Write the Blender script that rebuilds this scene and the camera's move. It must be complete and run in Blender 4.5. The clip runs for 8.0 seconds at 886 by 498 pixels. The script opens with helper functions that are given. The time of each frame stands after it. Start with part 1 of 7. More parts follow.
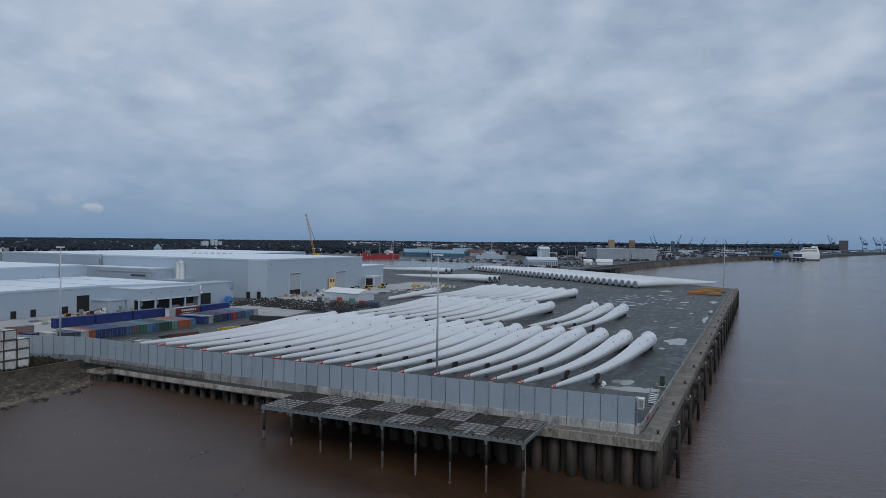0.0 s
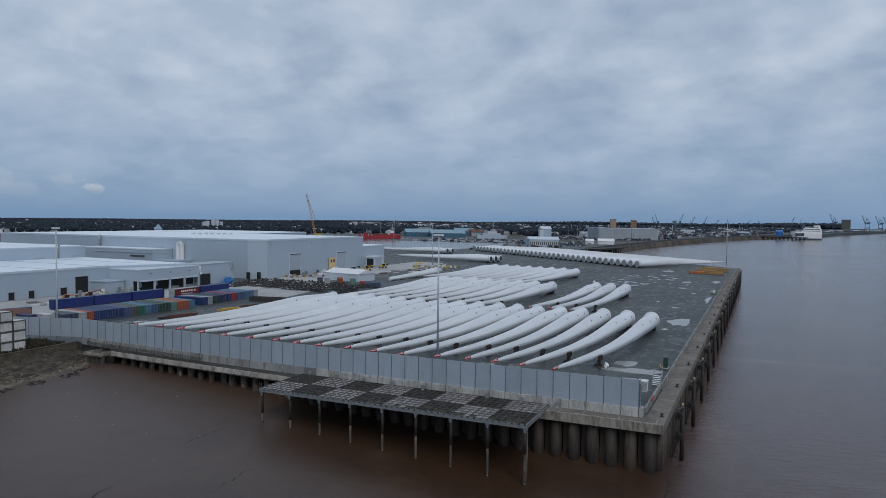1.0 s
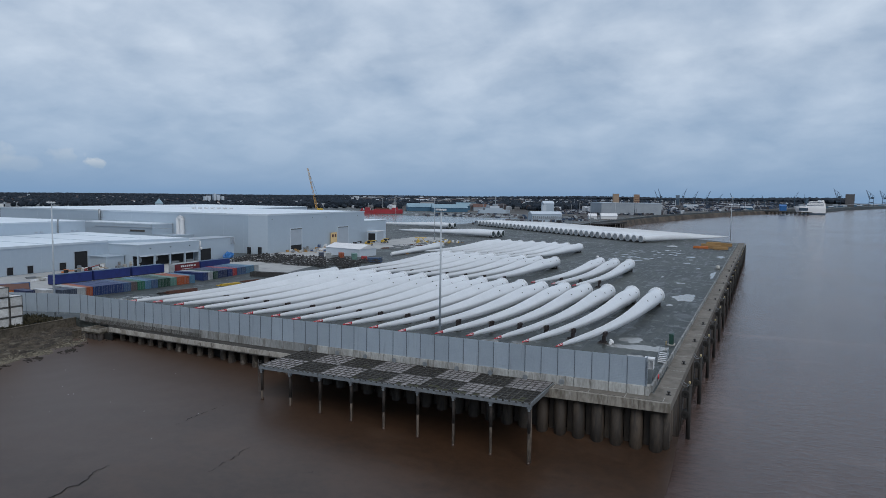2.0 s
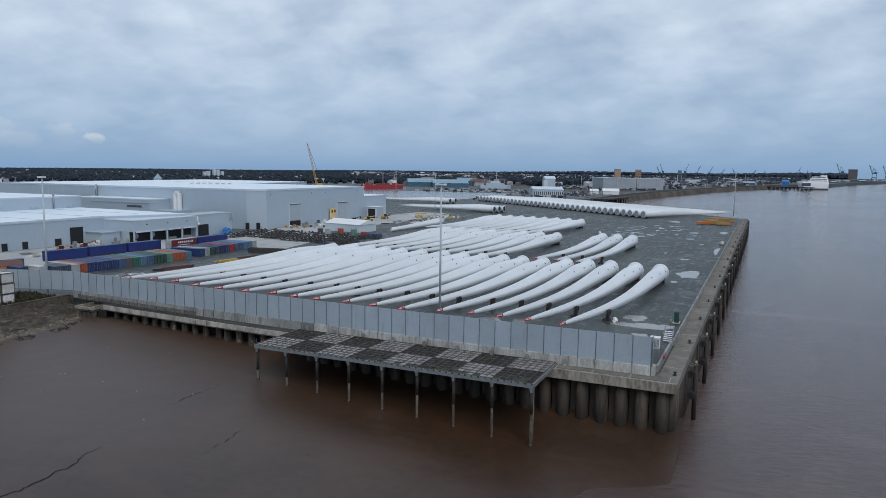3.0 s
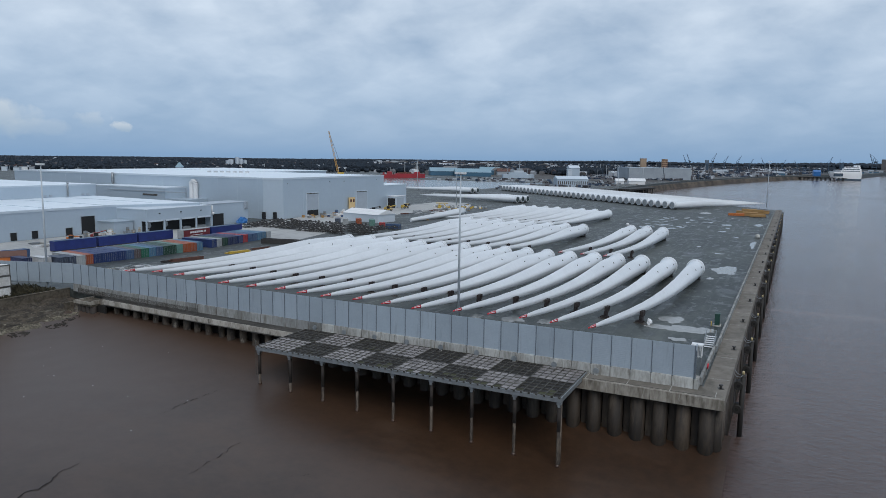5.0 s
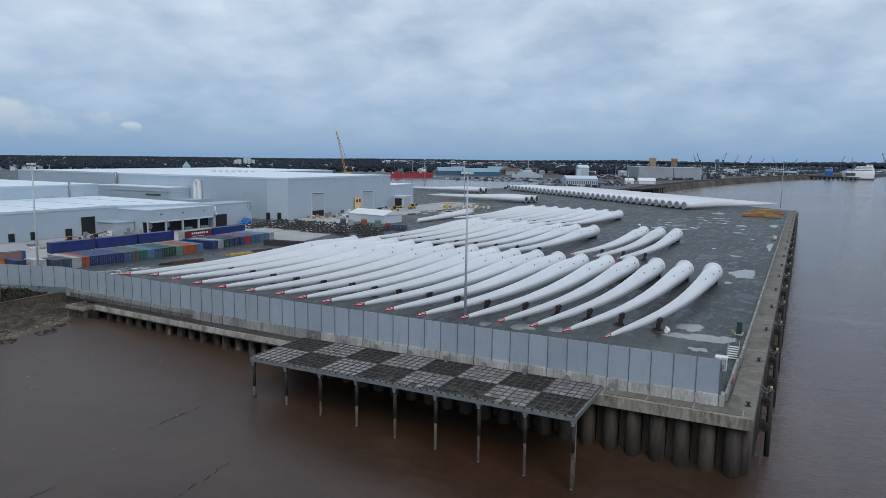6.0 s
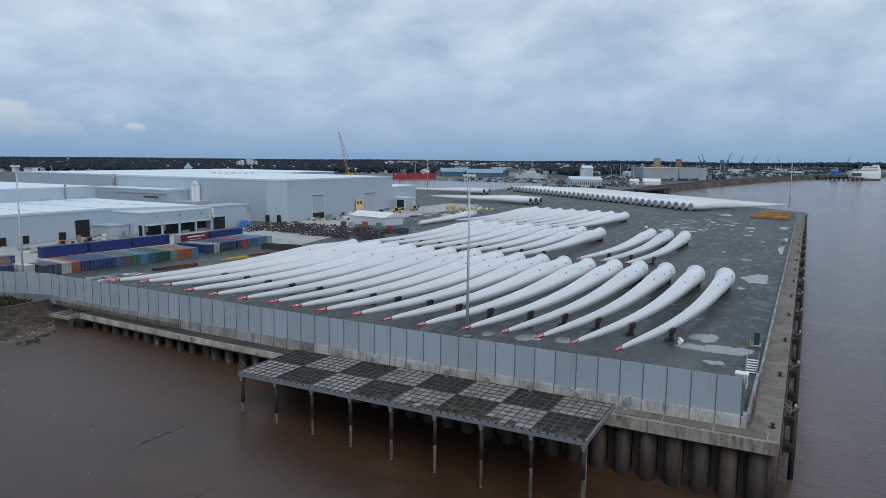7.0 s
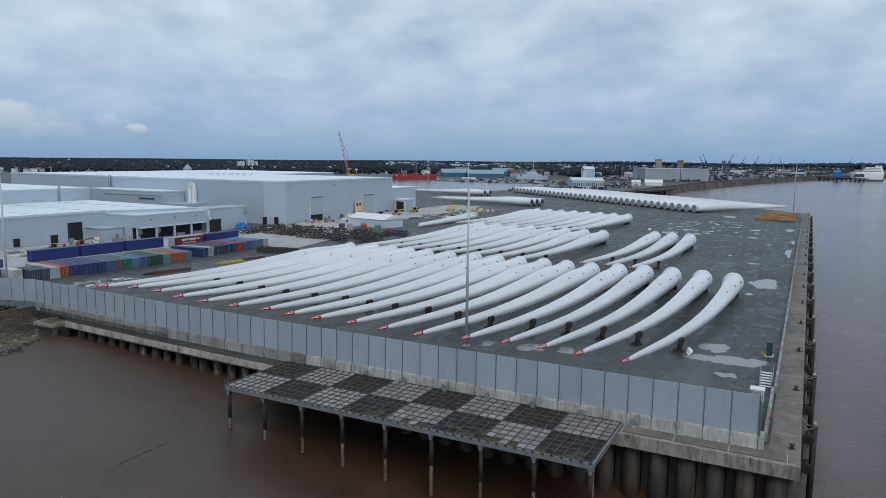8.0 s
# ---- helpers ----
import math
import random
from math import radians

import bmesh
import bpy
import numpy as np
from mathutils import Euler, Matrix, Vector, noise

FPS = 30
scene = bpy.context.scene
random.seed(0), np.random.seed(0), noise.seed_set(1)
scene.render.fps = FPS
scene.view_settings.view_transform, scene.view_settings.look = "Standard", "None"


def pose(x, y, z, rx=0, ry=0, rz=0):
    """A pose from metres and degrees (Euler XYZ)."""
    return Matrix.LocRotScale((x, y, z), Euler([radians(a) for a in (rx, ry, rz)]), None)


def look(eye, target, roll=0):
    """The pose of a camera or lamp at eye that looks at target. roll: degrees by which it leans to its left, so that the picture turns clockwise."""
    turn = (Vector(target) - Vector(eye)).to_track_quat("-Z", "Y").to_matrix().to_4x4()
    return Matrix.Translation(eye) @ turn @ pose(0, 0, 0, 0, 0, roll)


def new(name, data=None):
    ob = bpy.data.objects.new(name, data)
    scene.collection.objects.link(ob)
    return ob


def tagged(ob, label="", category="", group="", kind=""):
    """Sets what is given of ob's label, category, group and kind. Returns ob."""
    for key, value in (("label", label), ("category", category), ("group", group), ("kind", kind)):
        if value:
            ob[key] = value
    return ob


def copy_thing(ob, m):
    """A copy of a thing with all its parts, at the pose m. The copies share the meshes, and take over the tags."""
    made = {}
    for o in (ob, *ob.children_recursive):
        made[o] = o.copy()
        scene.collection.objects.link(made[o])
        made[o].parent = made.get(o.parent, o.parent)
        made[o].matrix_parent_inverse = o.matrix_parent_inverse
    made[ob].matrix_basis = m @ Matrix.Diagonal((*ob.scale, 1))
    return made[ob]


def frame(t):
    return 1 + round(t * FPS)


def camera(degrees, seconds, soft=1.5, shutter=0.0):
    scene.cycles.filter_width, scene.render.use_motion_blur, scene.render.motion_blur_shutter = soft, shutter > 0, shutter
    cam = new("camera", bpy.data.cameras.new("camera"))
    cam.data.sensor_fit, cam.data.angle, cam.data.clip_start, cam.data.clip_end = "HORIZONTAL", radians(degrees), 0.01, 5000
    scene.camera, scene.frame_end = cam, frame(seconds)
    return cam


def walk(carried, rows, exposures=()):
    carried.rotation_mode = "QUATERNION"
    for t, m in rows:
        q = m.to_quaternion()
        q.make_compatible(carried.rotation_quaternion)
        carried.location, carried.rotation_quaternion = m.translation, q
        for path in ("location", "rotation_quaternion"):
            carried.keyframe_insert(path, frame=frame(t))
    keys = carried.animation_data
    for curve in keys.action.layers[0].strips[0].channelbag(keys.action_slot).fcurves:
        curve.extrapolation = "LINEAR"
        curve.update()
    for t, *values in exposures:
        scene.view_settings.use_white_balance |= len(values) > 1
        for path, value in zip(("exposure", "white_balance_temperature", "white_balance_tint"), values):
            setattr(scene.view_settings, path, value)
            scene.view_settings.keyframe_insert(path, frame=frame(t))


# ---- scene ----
# Camera: seconds, eye, a point ahead, lean
cam = camera(65.0, 8.0, soft=0.85)
PATH = [
    (0, (12.395, -110.814, 30.573), (11.576, -108.989, 30.544), 0.8),
    (0.5, (12.007, -109.653, 30.61), (11.187, -107.83, 30.559), 0.7),
    (1, (11.541, -108.518, 30.61), (10.72, -106.696, 30.523), 0.7),
    (1.5, (10.937, -107.296, 30.581), (10.115, -105.477, 30.457), 0.7),
    (3, (8.928, -102.606, 30.335), (8.106, -100.797, 30.105), 0.7),
    (3.5, (8.148, -100.557, 30.264), (7.328, -98.751, 30.007), 0.7),
    (4, (7.287, -98.153, 30.156), (6.456, -96.353, 29.895), 0.7),
    (4.5, (6.216, -95.493, 30.069), (5.358, -93.705, 29.808), 0.8),
    (6, (2.458, -86.619, 29.921), (1.559, -84.851, 29.658), 0.8),
    (6.5, (1.198, -83.645, 29.964), (0.291, -81.882, 29.702), 0.8),
    (7, (0.025, -80.82, 30.069), (-0.883, -79.057, 29.808), 0.7),
    (7.5, (-0.998, -78.325, 30.168), (-1.908, -76.563, 29.908), 0.7),
    (8, (-1.889, -76.128, 30.264), (-2.8, -74.366, 30.005), 0.7),
]
walk(cam, [(t, look(eye, target, lean)) for t, eye, target, lean in PATH],
     exposures=[(0.0, -0.11, 6420, 12), (1.5, 0.05, 6460, 11.5), (3.0, 0.31, 6530, 10.5), (8.0, 0.31, 6520, 10)])

WATER = -9.6      # river level below the quay deck
rng = random.Random(7)

# ---- light ----
SUN_ELEV, SUN_ROT = 50.0, 140.0
world = bpy.data.worlds.new("overcast_sky")
scene.world = world
world.use_nodes = True
wn, wl = world.node_tree.nodes, world.node_tree.links
wn.clear()
SKY_LEVEL = 0.9
CLOUD_AT = (3.1, 1.7, 0.0)
CLOUD_BASE = 0.645


def wnode(kind, **sets):
    n = wn.new(kind)
    for k, v in sets.items():
        n.inputs[k].default_value = v
    return n


def wmath(op, a, b=None, clamp=False):
    n = wn.new("ShaderNodeMath")
    n.operation, n.use_clamp = op, clamp
    for i, v in enumerate((a, b)):
        if v is None:
            continue
        if isinstance(v, (int, float)):
            n.inputs[i].default_value = v
        else:
            wl.new(v, n.inputs[i])
    return n.outputs[0]


def wmix(fac, a, b):
    n = wn.new("ShaderNodeMix")
    n.data_type = "RGBA"
    for socket, v in ((n.inputs[0], fac), (n.inputs[6], a), (n.inputs[7], b)):
        if isinstance(v, (int, float)):
            socket.default_value = v
        elif isinstance(v, tuple):
            socket.default_value = (*v, 1)
        else:
            wl.new(v, socket)
    return n.outputs[2]


coord = wn.new("ShaderNodeTexCoord")
sep = wn.new("ShaderNodeSeparateXYZ")
wl.new(coord.outputs["Generated"], sep.inputs[0])
height = wmath("MAXIMUM", sep.outputs[2], 0.0)
deep = wmath("ADD", height, 0.34)
flat = wn.new("ShaderNodeCombineXYZ")
wl.new(wmath("DIVIDE", sep.outputs[0], deep), flat.inputs[0])
wl.new(wmath("DIVIDE", sep.outputs[1], deep), flat.inputs[1])


def cloud_layer(offset, stretch, **sets):
    """Cloud noise on a flat deck overhead."""
    mp = wn.new("ShaderNodeMapping")
    mp.inputs["Location"].default_value, mp.inputs["Scale"].default_value = offset, stretch
    wl.new(flat.outputs[0], mp.inputs[0])
    n = wnode("ShaderNodeTexNoise", **sets)
    wl.new(mp.outputs[0], n.inputs["Vector"])
    return n.outputs[0]


def billow(offset, size, detail):
    """Heaped cloud tops: soft cells on the deck, pushed about by noise."""
    push = wnode("ShaderNodeTexNoise", Scale=size * 0.9, Detail=5.0, Roughness=0.55)
    wl.new(flat.outputs[0], push.inputs["Vector"])
    mv = wn.new("ShaderNodeVectorMath")
    mv.operation = "MULTIPLY_ADD"
    wl.new(push.outputs[1], mv.inputs[0])
    mv.inputs[1].default_value = (0.9 / size, 0.9 / size, 0)
    shift = wn.new("ShaderNodeVectorMath")
    wl.new(flat.outputs[0], shift.inputs[0])
    shift.inputs[1].default_value = offset
    wl.new(shift.outputs[0], mv.inputs[2])
    v = wn.new("ShaderNodeTexVoronoi")
    v.feature, v.normalize = "SMOOTH_F1", True
    for k, q in (("Scale", size), ("Detail", detail), ("Roughness", 0.45), ("Smoothness", 0.6)):
        v.inputs[k].default_value = q
    wl.new(mv.outputs[0], v.inputs["Vector"])
    return wmath("SUBTRACT", 1.0, v.outputs[0])


big = cloud_layer(CLOUD_AT, (1, 1, 1), Scale=1.1, Detail=3.0, Roughness=0.5, Distortion=0.1)
heaps = billow(CLOUD_AT, 3.6, 4.0)
heaps_sunward = billow((CLOUD_AT[0] + 0.05, CLOUD_AT[1] + 0.05, 0), 3.6, 4.0)
wisp = cloud_layer(CLOUD_AT, (1, 1, 1), Scale=3.4, Detail=9.0, Roughness=0.56, Distortion=0.2)
thin = wn.new("ShaderNodeVectorMath")
thin.operation = "DISTANCE"
wl.new(coord.outputs["Generated"], thin.inputs[0])
thin.inputs[1].default_value = (-0.50, 0.81, 0.31)
gap = wmath("SUBTRACT", 1.0, wmath("DIVIDE", thin.outputs[1], 0.5), True)
cloud = wmath("ADD", wmath("ADD", wmath("MULTIPLY", big, 0.45), wmath("MULTIPLY", heaps, 0.45)), wmath("ADD", wmath("MULTIPLY", wisp, 0.55), wmath("MULTIPLY", gap, 0.17)))
relief = wmath("MULTIPLY", wmath("SUBTRACT", heaps, heaps_sunward), 1.1)
lit = wmath("ADD", wmath("MULTIPLY", wmath("SUBTRACT", cloud, CLOUD_BASE), 2.7), relief, True)
clouds = wmix(lit, (0.27, 0.375, 0.52), (0.59, 0.685, 0.80))
sky = wn.new("ShaderNodeTexSky")
sky.sky_type, sky.sun_disc = "NISHITA", False
sky.sun_elevation, sky.sun_rotation = radians(SUN_ELEV), radians(SUN_ROT)
clear = wn.new("ShaderNodeVectorMath")
clear.operation = "SCALE"
clear.inputs[3].default_value = 0.10
wl.new(sky.outputs[0], clear.inputs[0])
low = wmix(wmath("POWER", wmath("MULTIPLY", height, 5.5, True), 0.8), (0.195, 0.33, 0.525), clouds)
# small cumulus low over the town
for middle, size, rise, strength in (((-0.858, 0.513, 0.044), 0.062, 2.6, 0.8), ((-0.775, 0.631, 0.033), 0.016, 2.2, 0.8), ((-0.797, 0.604, 0.041), 0.020, 2.0, 0.35), ((-0.835, 0.55, 0.030), 0.05, 5.0, 0.3)):
    off = wn.new("ShaderNodeVectorMath")
    off.operation = "SUBTRACT"
    wl.new(coord.outputs["Generated"], off.inputs[0])
    off.inputs[1].default_value = middle
    wide = wn.new("ShaderNodeVectorMath")
    wide.operation = "MULTIPLY"
    wl.new(off.outputs[0], wide.inputs[0])
    wide.inputs[1].default_value = (1, 1, rise)
    far = wn.new("ShaderNodeVectorMath")
    far.operation = "LENGTH"
    wl.new(wide.outputs[0], far.inputs[0])
    lumps = wnode("ShaderNodeTexNoise", Scale=1.6 / size, Detail=7.0, Roughness=0.55)
    wl.new(coord.outputs["Generated"], lumps.inputs["Vector"])
    edge = wmath("SUBTRACT", wmath("MULTIPLY", lumps.outputs[0], 2.0), wmath("DIVIDE", far.outputs[1], size))
    up = wmath("MULTIPLY", wmath("SUBTRACT", sep.outputs[2], middle[2] - 0.25 * size), 2.2 / size, True)
    tone = wmix(up, (0.31, 0.42, 0.55), (0.50, 0.575, 0.66))
    low = wmix(wmath("MULTIPLY", wmath("MULTIPLY", edge, 2.2, True), strength), low, tone)
veil = wmix(0.93, clear.outputs[0], low)
back = wnode("ShaderNodeBackground", Strength=SKY_LEVEL)
wl.new(veil, back.inputs[0])
wo = wn.new("ShaderNodeOutputWorld")
wl.new(back.outputs[0], wo.inputs[0])

sun = new("sun", bpy.data.lights.new("sun", "SUN"))
sun.data.energy, sun.data.angle, sun.data.color = 1.2, radians(42), (1.0, 0.96, 0.9)
sun.matrix_world = pose(0, 0, 200, 90 - SUN_ELEV, 0, 180 - SUN_ROT)


# ---- materials ----
def material(name, colour, other=None, rough=0.7, metal=0.0, scale=1.0, fine_scale=None, bump=0.15, bump_size=None, mix=0.5,
             stretch=(1, 1, 1), vary=0.0, island=0.0, extra=None):
    """A surface with two scales of variation in object space, and bump."""
    m = bpy.data.materials.new(name)
    m.use_nodes = True
    nodes, links = m.node_tree.nodes, m.node_tree.links
    bsdf = nodes["Principled BSDF"]
    bsdf.inputs["Roughness"].default_value, bsdf.inputs["Metallic"].default_value = rough, metal
    other = other or tuple(c * 0.72 for c in colour)
    tex = nodes.new("ShaderNodeTexCoord")
    mp = nodes.new("ShaderNodeMapping")
    mp.inputs["Scale"].default_value = stretch
    geo = nodes.new("ShaderNodeNewGeometry")
    links.new(geo.outputs["Position"], mp.inputs[0])
    coarse = nodes.new("ShaderNodeTexNoise")
    coarse.inputs["Scale"].default_value, coarse.inputs["Detail"].default_value = scale, 6
    small = nodes.new("ShaderNodeTexNoise")
    small.inputs["Scale"].default_value, small.inputs["Detail"].default_value = fine_scale or scale * 9, 8
    small.inputs["Roughness"].default_value = 0.65
    for n in (coarse, small):
        links.new(mp.outputs[0], n.inputs["Vector"])
    add = nodes.new("ShaderNodeMath")
    add.operation = "MULTIPLY_ADD"
    add.inputs[1].default_value = 0.5
    links.new(small.outputs[0], add.inputs[0])
    half = nodes.new("ShaderNodeMath")
    half.operation = "MULTIPLY"
    half.inputs[1].default_value = 0.5
    links.new(coarse.outputs[0], half.inputs[0])
    links.new(half.outputs[0], add.inputs[2])
    ramp = nodes.new("ShaderNodeMapRange")
    ramp.inputs[1].default_value, ramp.inputs[2].default_value = 0.5 - 0.12 * (1.7 - mix), 0.5 + 0.12 * (1.7 - mix)
    links.new(add.outputs[0], ramp.inputs[0])
    blend = nodes.new("ShaderNodeMix")
    blend.data_type = "RGBA"
    blend.inputs[6].default_value, blend.inputs[7].default_value = (*colour, 1), (*other, 1)
    links.new(ramp.outputs[0], blend.inputs[0])
    out = blend.outputs[2]
    if vary or island:
        hsv = nodes.new("ShaderNodeHueSaturation")
        info = nodes.new("ShaderNodeObjectInfo")
        rnd = nodes.new("ShaderNodeMapRange")
        rnd.inputs[3].default_value, rnd.inputs[4].default_value = 1 - (vary or island), 1 + (vary or island)
        links.new(geo.outputs["Random Per Island"] if island else info.outputs["Random"], rnd.inputs[0])
        links.new(rnd.outputs[0], hsv.inputs["Value"])
        links.new(out, hsv.inputs["Color"])
        out = hsv.outputs[0]
    links.new(out, bsdf.inputs["Base Color"])
    rr = nodes.new("ShaderNodeMapRange")
    rr.inputs[3].default_value, rr.inputs[4].default_value = max(0.03, rough - 0.1), min(1, rough + 0.1)
    links.new(add.outputs[0], rr.inputs[0])
    links.new(rr.outputs[0], bsdf.inputs["Roughness"])
    if bump:
        bn = nodes.new("ShaderNodeBump")
        bn.inputs["Strength"].default_value, bn.inputs["Distance"].default_value = bump, bump_size or 0.05
        links.new(small.outputs[0], bn.inputs["Height"])
        links.new(bn.outputs[0], bsdf.inputs["Normal"])
    return m


def weather(m, colour, scale, stretch, lo, hi, amount=1.0, rough=None, detail=6):
    """Lays stains of another colour over a surface."""
    nodes, links = m.node_tree.nodes, m.node_tree.links
    bsdf = nodes["Principled BSDF"]
    mp, geo, tex, fac, blend = [nodes.new("ShaderNode" + k) for k in ("Mapping", "NewGeometry", "TexNoise", "MapRange", "Mix")]
    mp.inputs["Scale"].default_value = stretch
    mp.inputs["Location"].default_value = (scale * 31, lo * 77, hi * 13)
    tex.inputs["Scale"].default_value, tex.inputs["Detail"].default_value, tex.inputs["Roughness"].default_value = scale, detail, 0.6
    fac.inputs[1].default_value, fac.inputs[2].default_value, fac.inputs[4].default_value = lo, hi, amount
    links.new(geo.outputs["Position"], mp.inputs[0])
    links.new(mp.outputs[0], tex.inputs["Vector"])
    links.new(tex.outputs[0], fac.inputs[0])
    blend.data_type = "RGBA"
    links.new(fac.outputs[0], blend.inputs[0])
    links.new(bsdf.inputs["Base Color"].links[0].from_socket, blend.inputs[6])
    blend.inputs[7].default_value = (*colour, 1)
    links.new(blend.outputs[2], bsdf.inputs["Base Color"])
    if rough is not None:
        mix = nodes.new("ShaderNodeMix")
        links.new(fac.outputs[0], mix.inputs[0])
        links.new(bsdf.inputs["Roughness"].links[0].from_socket, mix.inputs[2])
        mix.inputs[3].default_value = rough
        links.new(mix.outputs[0], bsdf.inputs["Roughness"])
    return m


ASPHALT = material("yard_asphalt", (0.026, 0.032, 0.033), (0.062, 0.071, 0.068), 0.62, scale=0.05, fine_scale=0.7, bump=0.3, stretch=(1, 0.5, 1), mix=1.1)
weather(ASPHALT, (0.09, 0.101, 0.092), 0.16, (1, 0.4, 1), 0.52, 0.68, 0.75)
weather(ASPHALT, (0.016, 0.019, 0.019), 0.55, (1, 0.06, 1), 0.56, 0.66, 0.65, 0.35)
weather(ASPHALT, (0.013, 0.015, 0.016), 0.11, (1.2, 0.6, 1), 0.57, 0.64, 0.55, 0.28)
weather(ASPHALT, (0.15, 0.16, 0.145), 1.3, (1, 0.5, 1), 0.60, 0.72, 0.5)
weather(ASPHALT, (0.011, 0.013, 0.013), 0.33, (1.3, 0.8, 1), 0.575, 0.61, 0.6, 0.22, 8)
weather(ASPHALT, (0.13, 0.14, 0.128), 0.42, (1, 0.7, 1), 0.605, 0.64, 0.4, None, 8)
weather(ASPHALT, (0.012, 0.014, 0.014), 1.1, (1, 0.03, 1), 0.60, 0.66, 0.5, 0.3)
YARD = material("yard_concrete", (0.42, 0.42, 0.41), (0.29, 0.295, 0.295), 0.8, scale=0.04, fine_scale=0.5)
weather(YARD, (0.14, 0.14, 0.14), 0.25, (1, 0.3, 1), 0.55, 0.68, 0.6)
APRON = material("apron_concrete", (0.178, 0.160, 0.137), (0.105, 0.093, 0.078), 0.85, scale=0.1, fine_scale=0.6, bump=0.2, mix=0.8)
weather(APRON, (0.23, 0.215, 0.185), 0.3, (1, 1, 1), 0.55, 0.70, 0.6)
weather(APRON, (0.05, 0.045, 0.035), 0.22, (1.5, 0.7, 1), 0.54, 0.68, 0.6)
LEDGE = material("dark_ledge_planks", (0.06, 0.055, 0.048), (0.028, 0.026, 0.023), 0.85, scale=0.4, fine_scale=2, bump=0.4, stretch=(0.4, 2, 1), mix=1.1)
SHORE_WALL = material("stained_shore_wall", (0.12, 0.10, 0.075), (0.055, 0.046, 0.034), 0.9, scale=0.4, fine_scale=2, bump=0.4, mix=1.1)
STAND = material("brown_black_steel", (0.040, 0.030, 0.030), (0.022, 0.018, 0.018), 0.65, scale=1.5, bump=0.2)
CRATE = material("dirty_white_crate", (0.60, 0.60, 0.585), (0.44, 0.43, 0.41), 0.7, scale=0.7, fine_scale=3, vary=0.22, mix=1.0)
weather(CRATE, (0.14, 0.12, 0.10), 0.9, (1, 1, 0.3), 0.58, 0.70, 0.6)
BASE_DARK = material("stained_base", (0.285, 0.29, 0.285), (0.175, 0.175, 0.165), 0.85, scale=0.5, fine_scale=3, vary=0.2, stretch=(1, 1, 0.3), mix=1.0)
weather(BASE_DARK, (0.09, 0.075, 0.052), 1.2, (1, 1, 0.15), 0.57, 0.68, 0.6)
TAR = material("tarred_timber", (0.022, 0.02, 0.018), (0.012, 0.011, 0.010), 0.7, scale=1.0, bump=0.4)
LEG = material("stained_leg", (0.125, 0.10, 0.078), (0.045, 0.036, 0.029), 0.8, scale=0.8, fine_scale=3, bump=0.3, stretch=(1, 1, 0.3), mix=1.1)
CONCRETE = material("concrete", (0.27, 0.25, 0.215), (0.135, 0.118, 0.095), 0.85, scale=0.4, fine_scale=2.4, bump=0.3, stretch=(1, 1, 0.25), mix=1.1, vary=0.1)
weather(CONCRETE, (0.055, 0.045, 0.034), 0.5, (1, 1, 0.5), 0.55, 0.66, 0.7)
weather(CONCRETE, (0.42, 0.41, 0.38), 2.6, (1, 1, 0.2), 0.60, 0.70, 0.6)
LEDGE_PALE = material("chipped_pale_beam", (0.40, 0.375, 0.335), (0.22, 0.20, 0.17), 0.85, scale=0.5, fine_scale=2.6, bump=0.3, stretch=(1, 1, 0.4), mix=1.1, vary=0.12)
weather(LEDGE_PALE, (0.05, 0.04, 0.03), 0.8, (1, 1, 0.5), 0.58, 0.66, 0.8)
PALE_CONCRETE = material("pale_concrete", (0.44, 0.44, 0.42), (0.27, 0.265, 0.245), 0.85, scale=0.5, fine_scale=3, vary=0.12, stretch=(1, 1, 0.3), mix=1.0)
weather(PALE_CONCRETE, (0.10, 0.085, 0.065), 1.5, (1, 1, 0.12), 0.57, 0.68, 0.65)
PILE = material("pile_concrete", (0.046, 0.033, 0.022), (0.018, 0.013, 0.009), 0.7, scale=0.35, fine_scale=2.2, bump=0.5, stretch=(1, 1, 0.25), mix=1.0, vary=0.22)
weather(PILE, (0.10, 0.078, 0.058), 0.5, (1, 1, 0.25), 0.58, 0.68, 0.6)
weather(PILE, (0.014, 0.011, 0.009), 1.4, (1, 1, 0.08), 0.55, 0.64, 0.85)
STUB = material("stub_concrete", (0.095, 0.072, 0.052), (0.028, 0.021, 0.015), 0.8, scale=0.6, fine_scale=2.2, bump=0.5, stretch=(1, 1, 0.4), mix=1.0, vary=0.25)
weather(STUB, (0.24, 0.215, 0.18), 0.9, (1, 1, 0.5), 0.58, 0.66, 0.7)
weather(STUB, (0.014, 0.011, 0.009), 1.2, (1, 1, 0.2), 0.55, 0.64, 0.8)
RUST_DARK = material("dark_rusty_sleeve", (0.036, 0.028, 0.024), (0.018, 0.015, 0.013), 0.8, scale=0.9, fine_scale=4, bump=0.3, mix=1.0)
# near-black for recesses: their shade is put into the colour
DARK = material("recess_shade_black", (0.010, 0.009, 0.008), rough=0.9, scale=0.5)
MUD = material("wet_mud", (0.052, 0.027, 0.0148), (0.030, 0.0162, 0.0094), 0.39, scale=0.05, fine_scale=0.7, bump=0.12, bump_size=0.08, mix=0.9)
weather(MUD, (0.075, 0.046, 0.031), 0.12, (0.4, 1, 1), 0.55, 0.68, 0.5, 0.48)
weather(MUD, (0.025, 0.016, 0.011), 0.5, (0.5, 1.2, 1), 0.58, 0.68, 0.45)
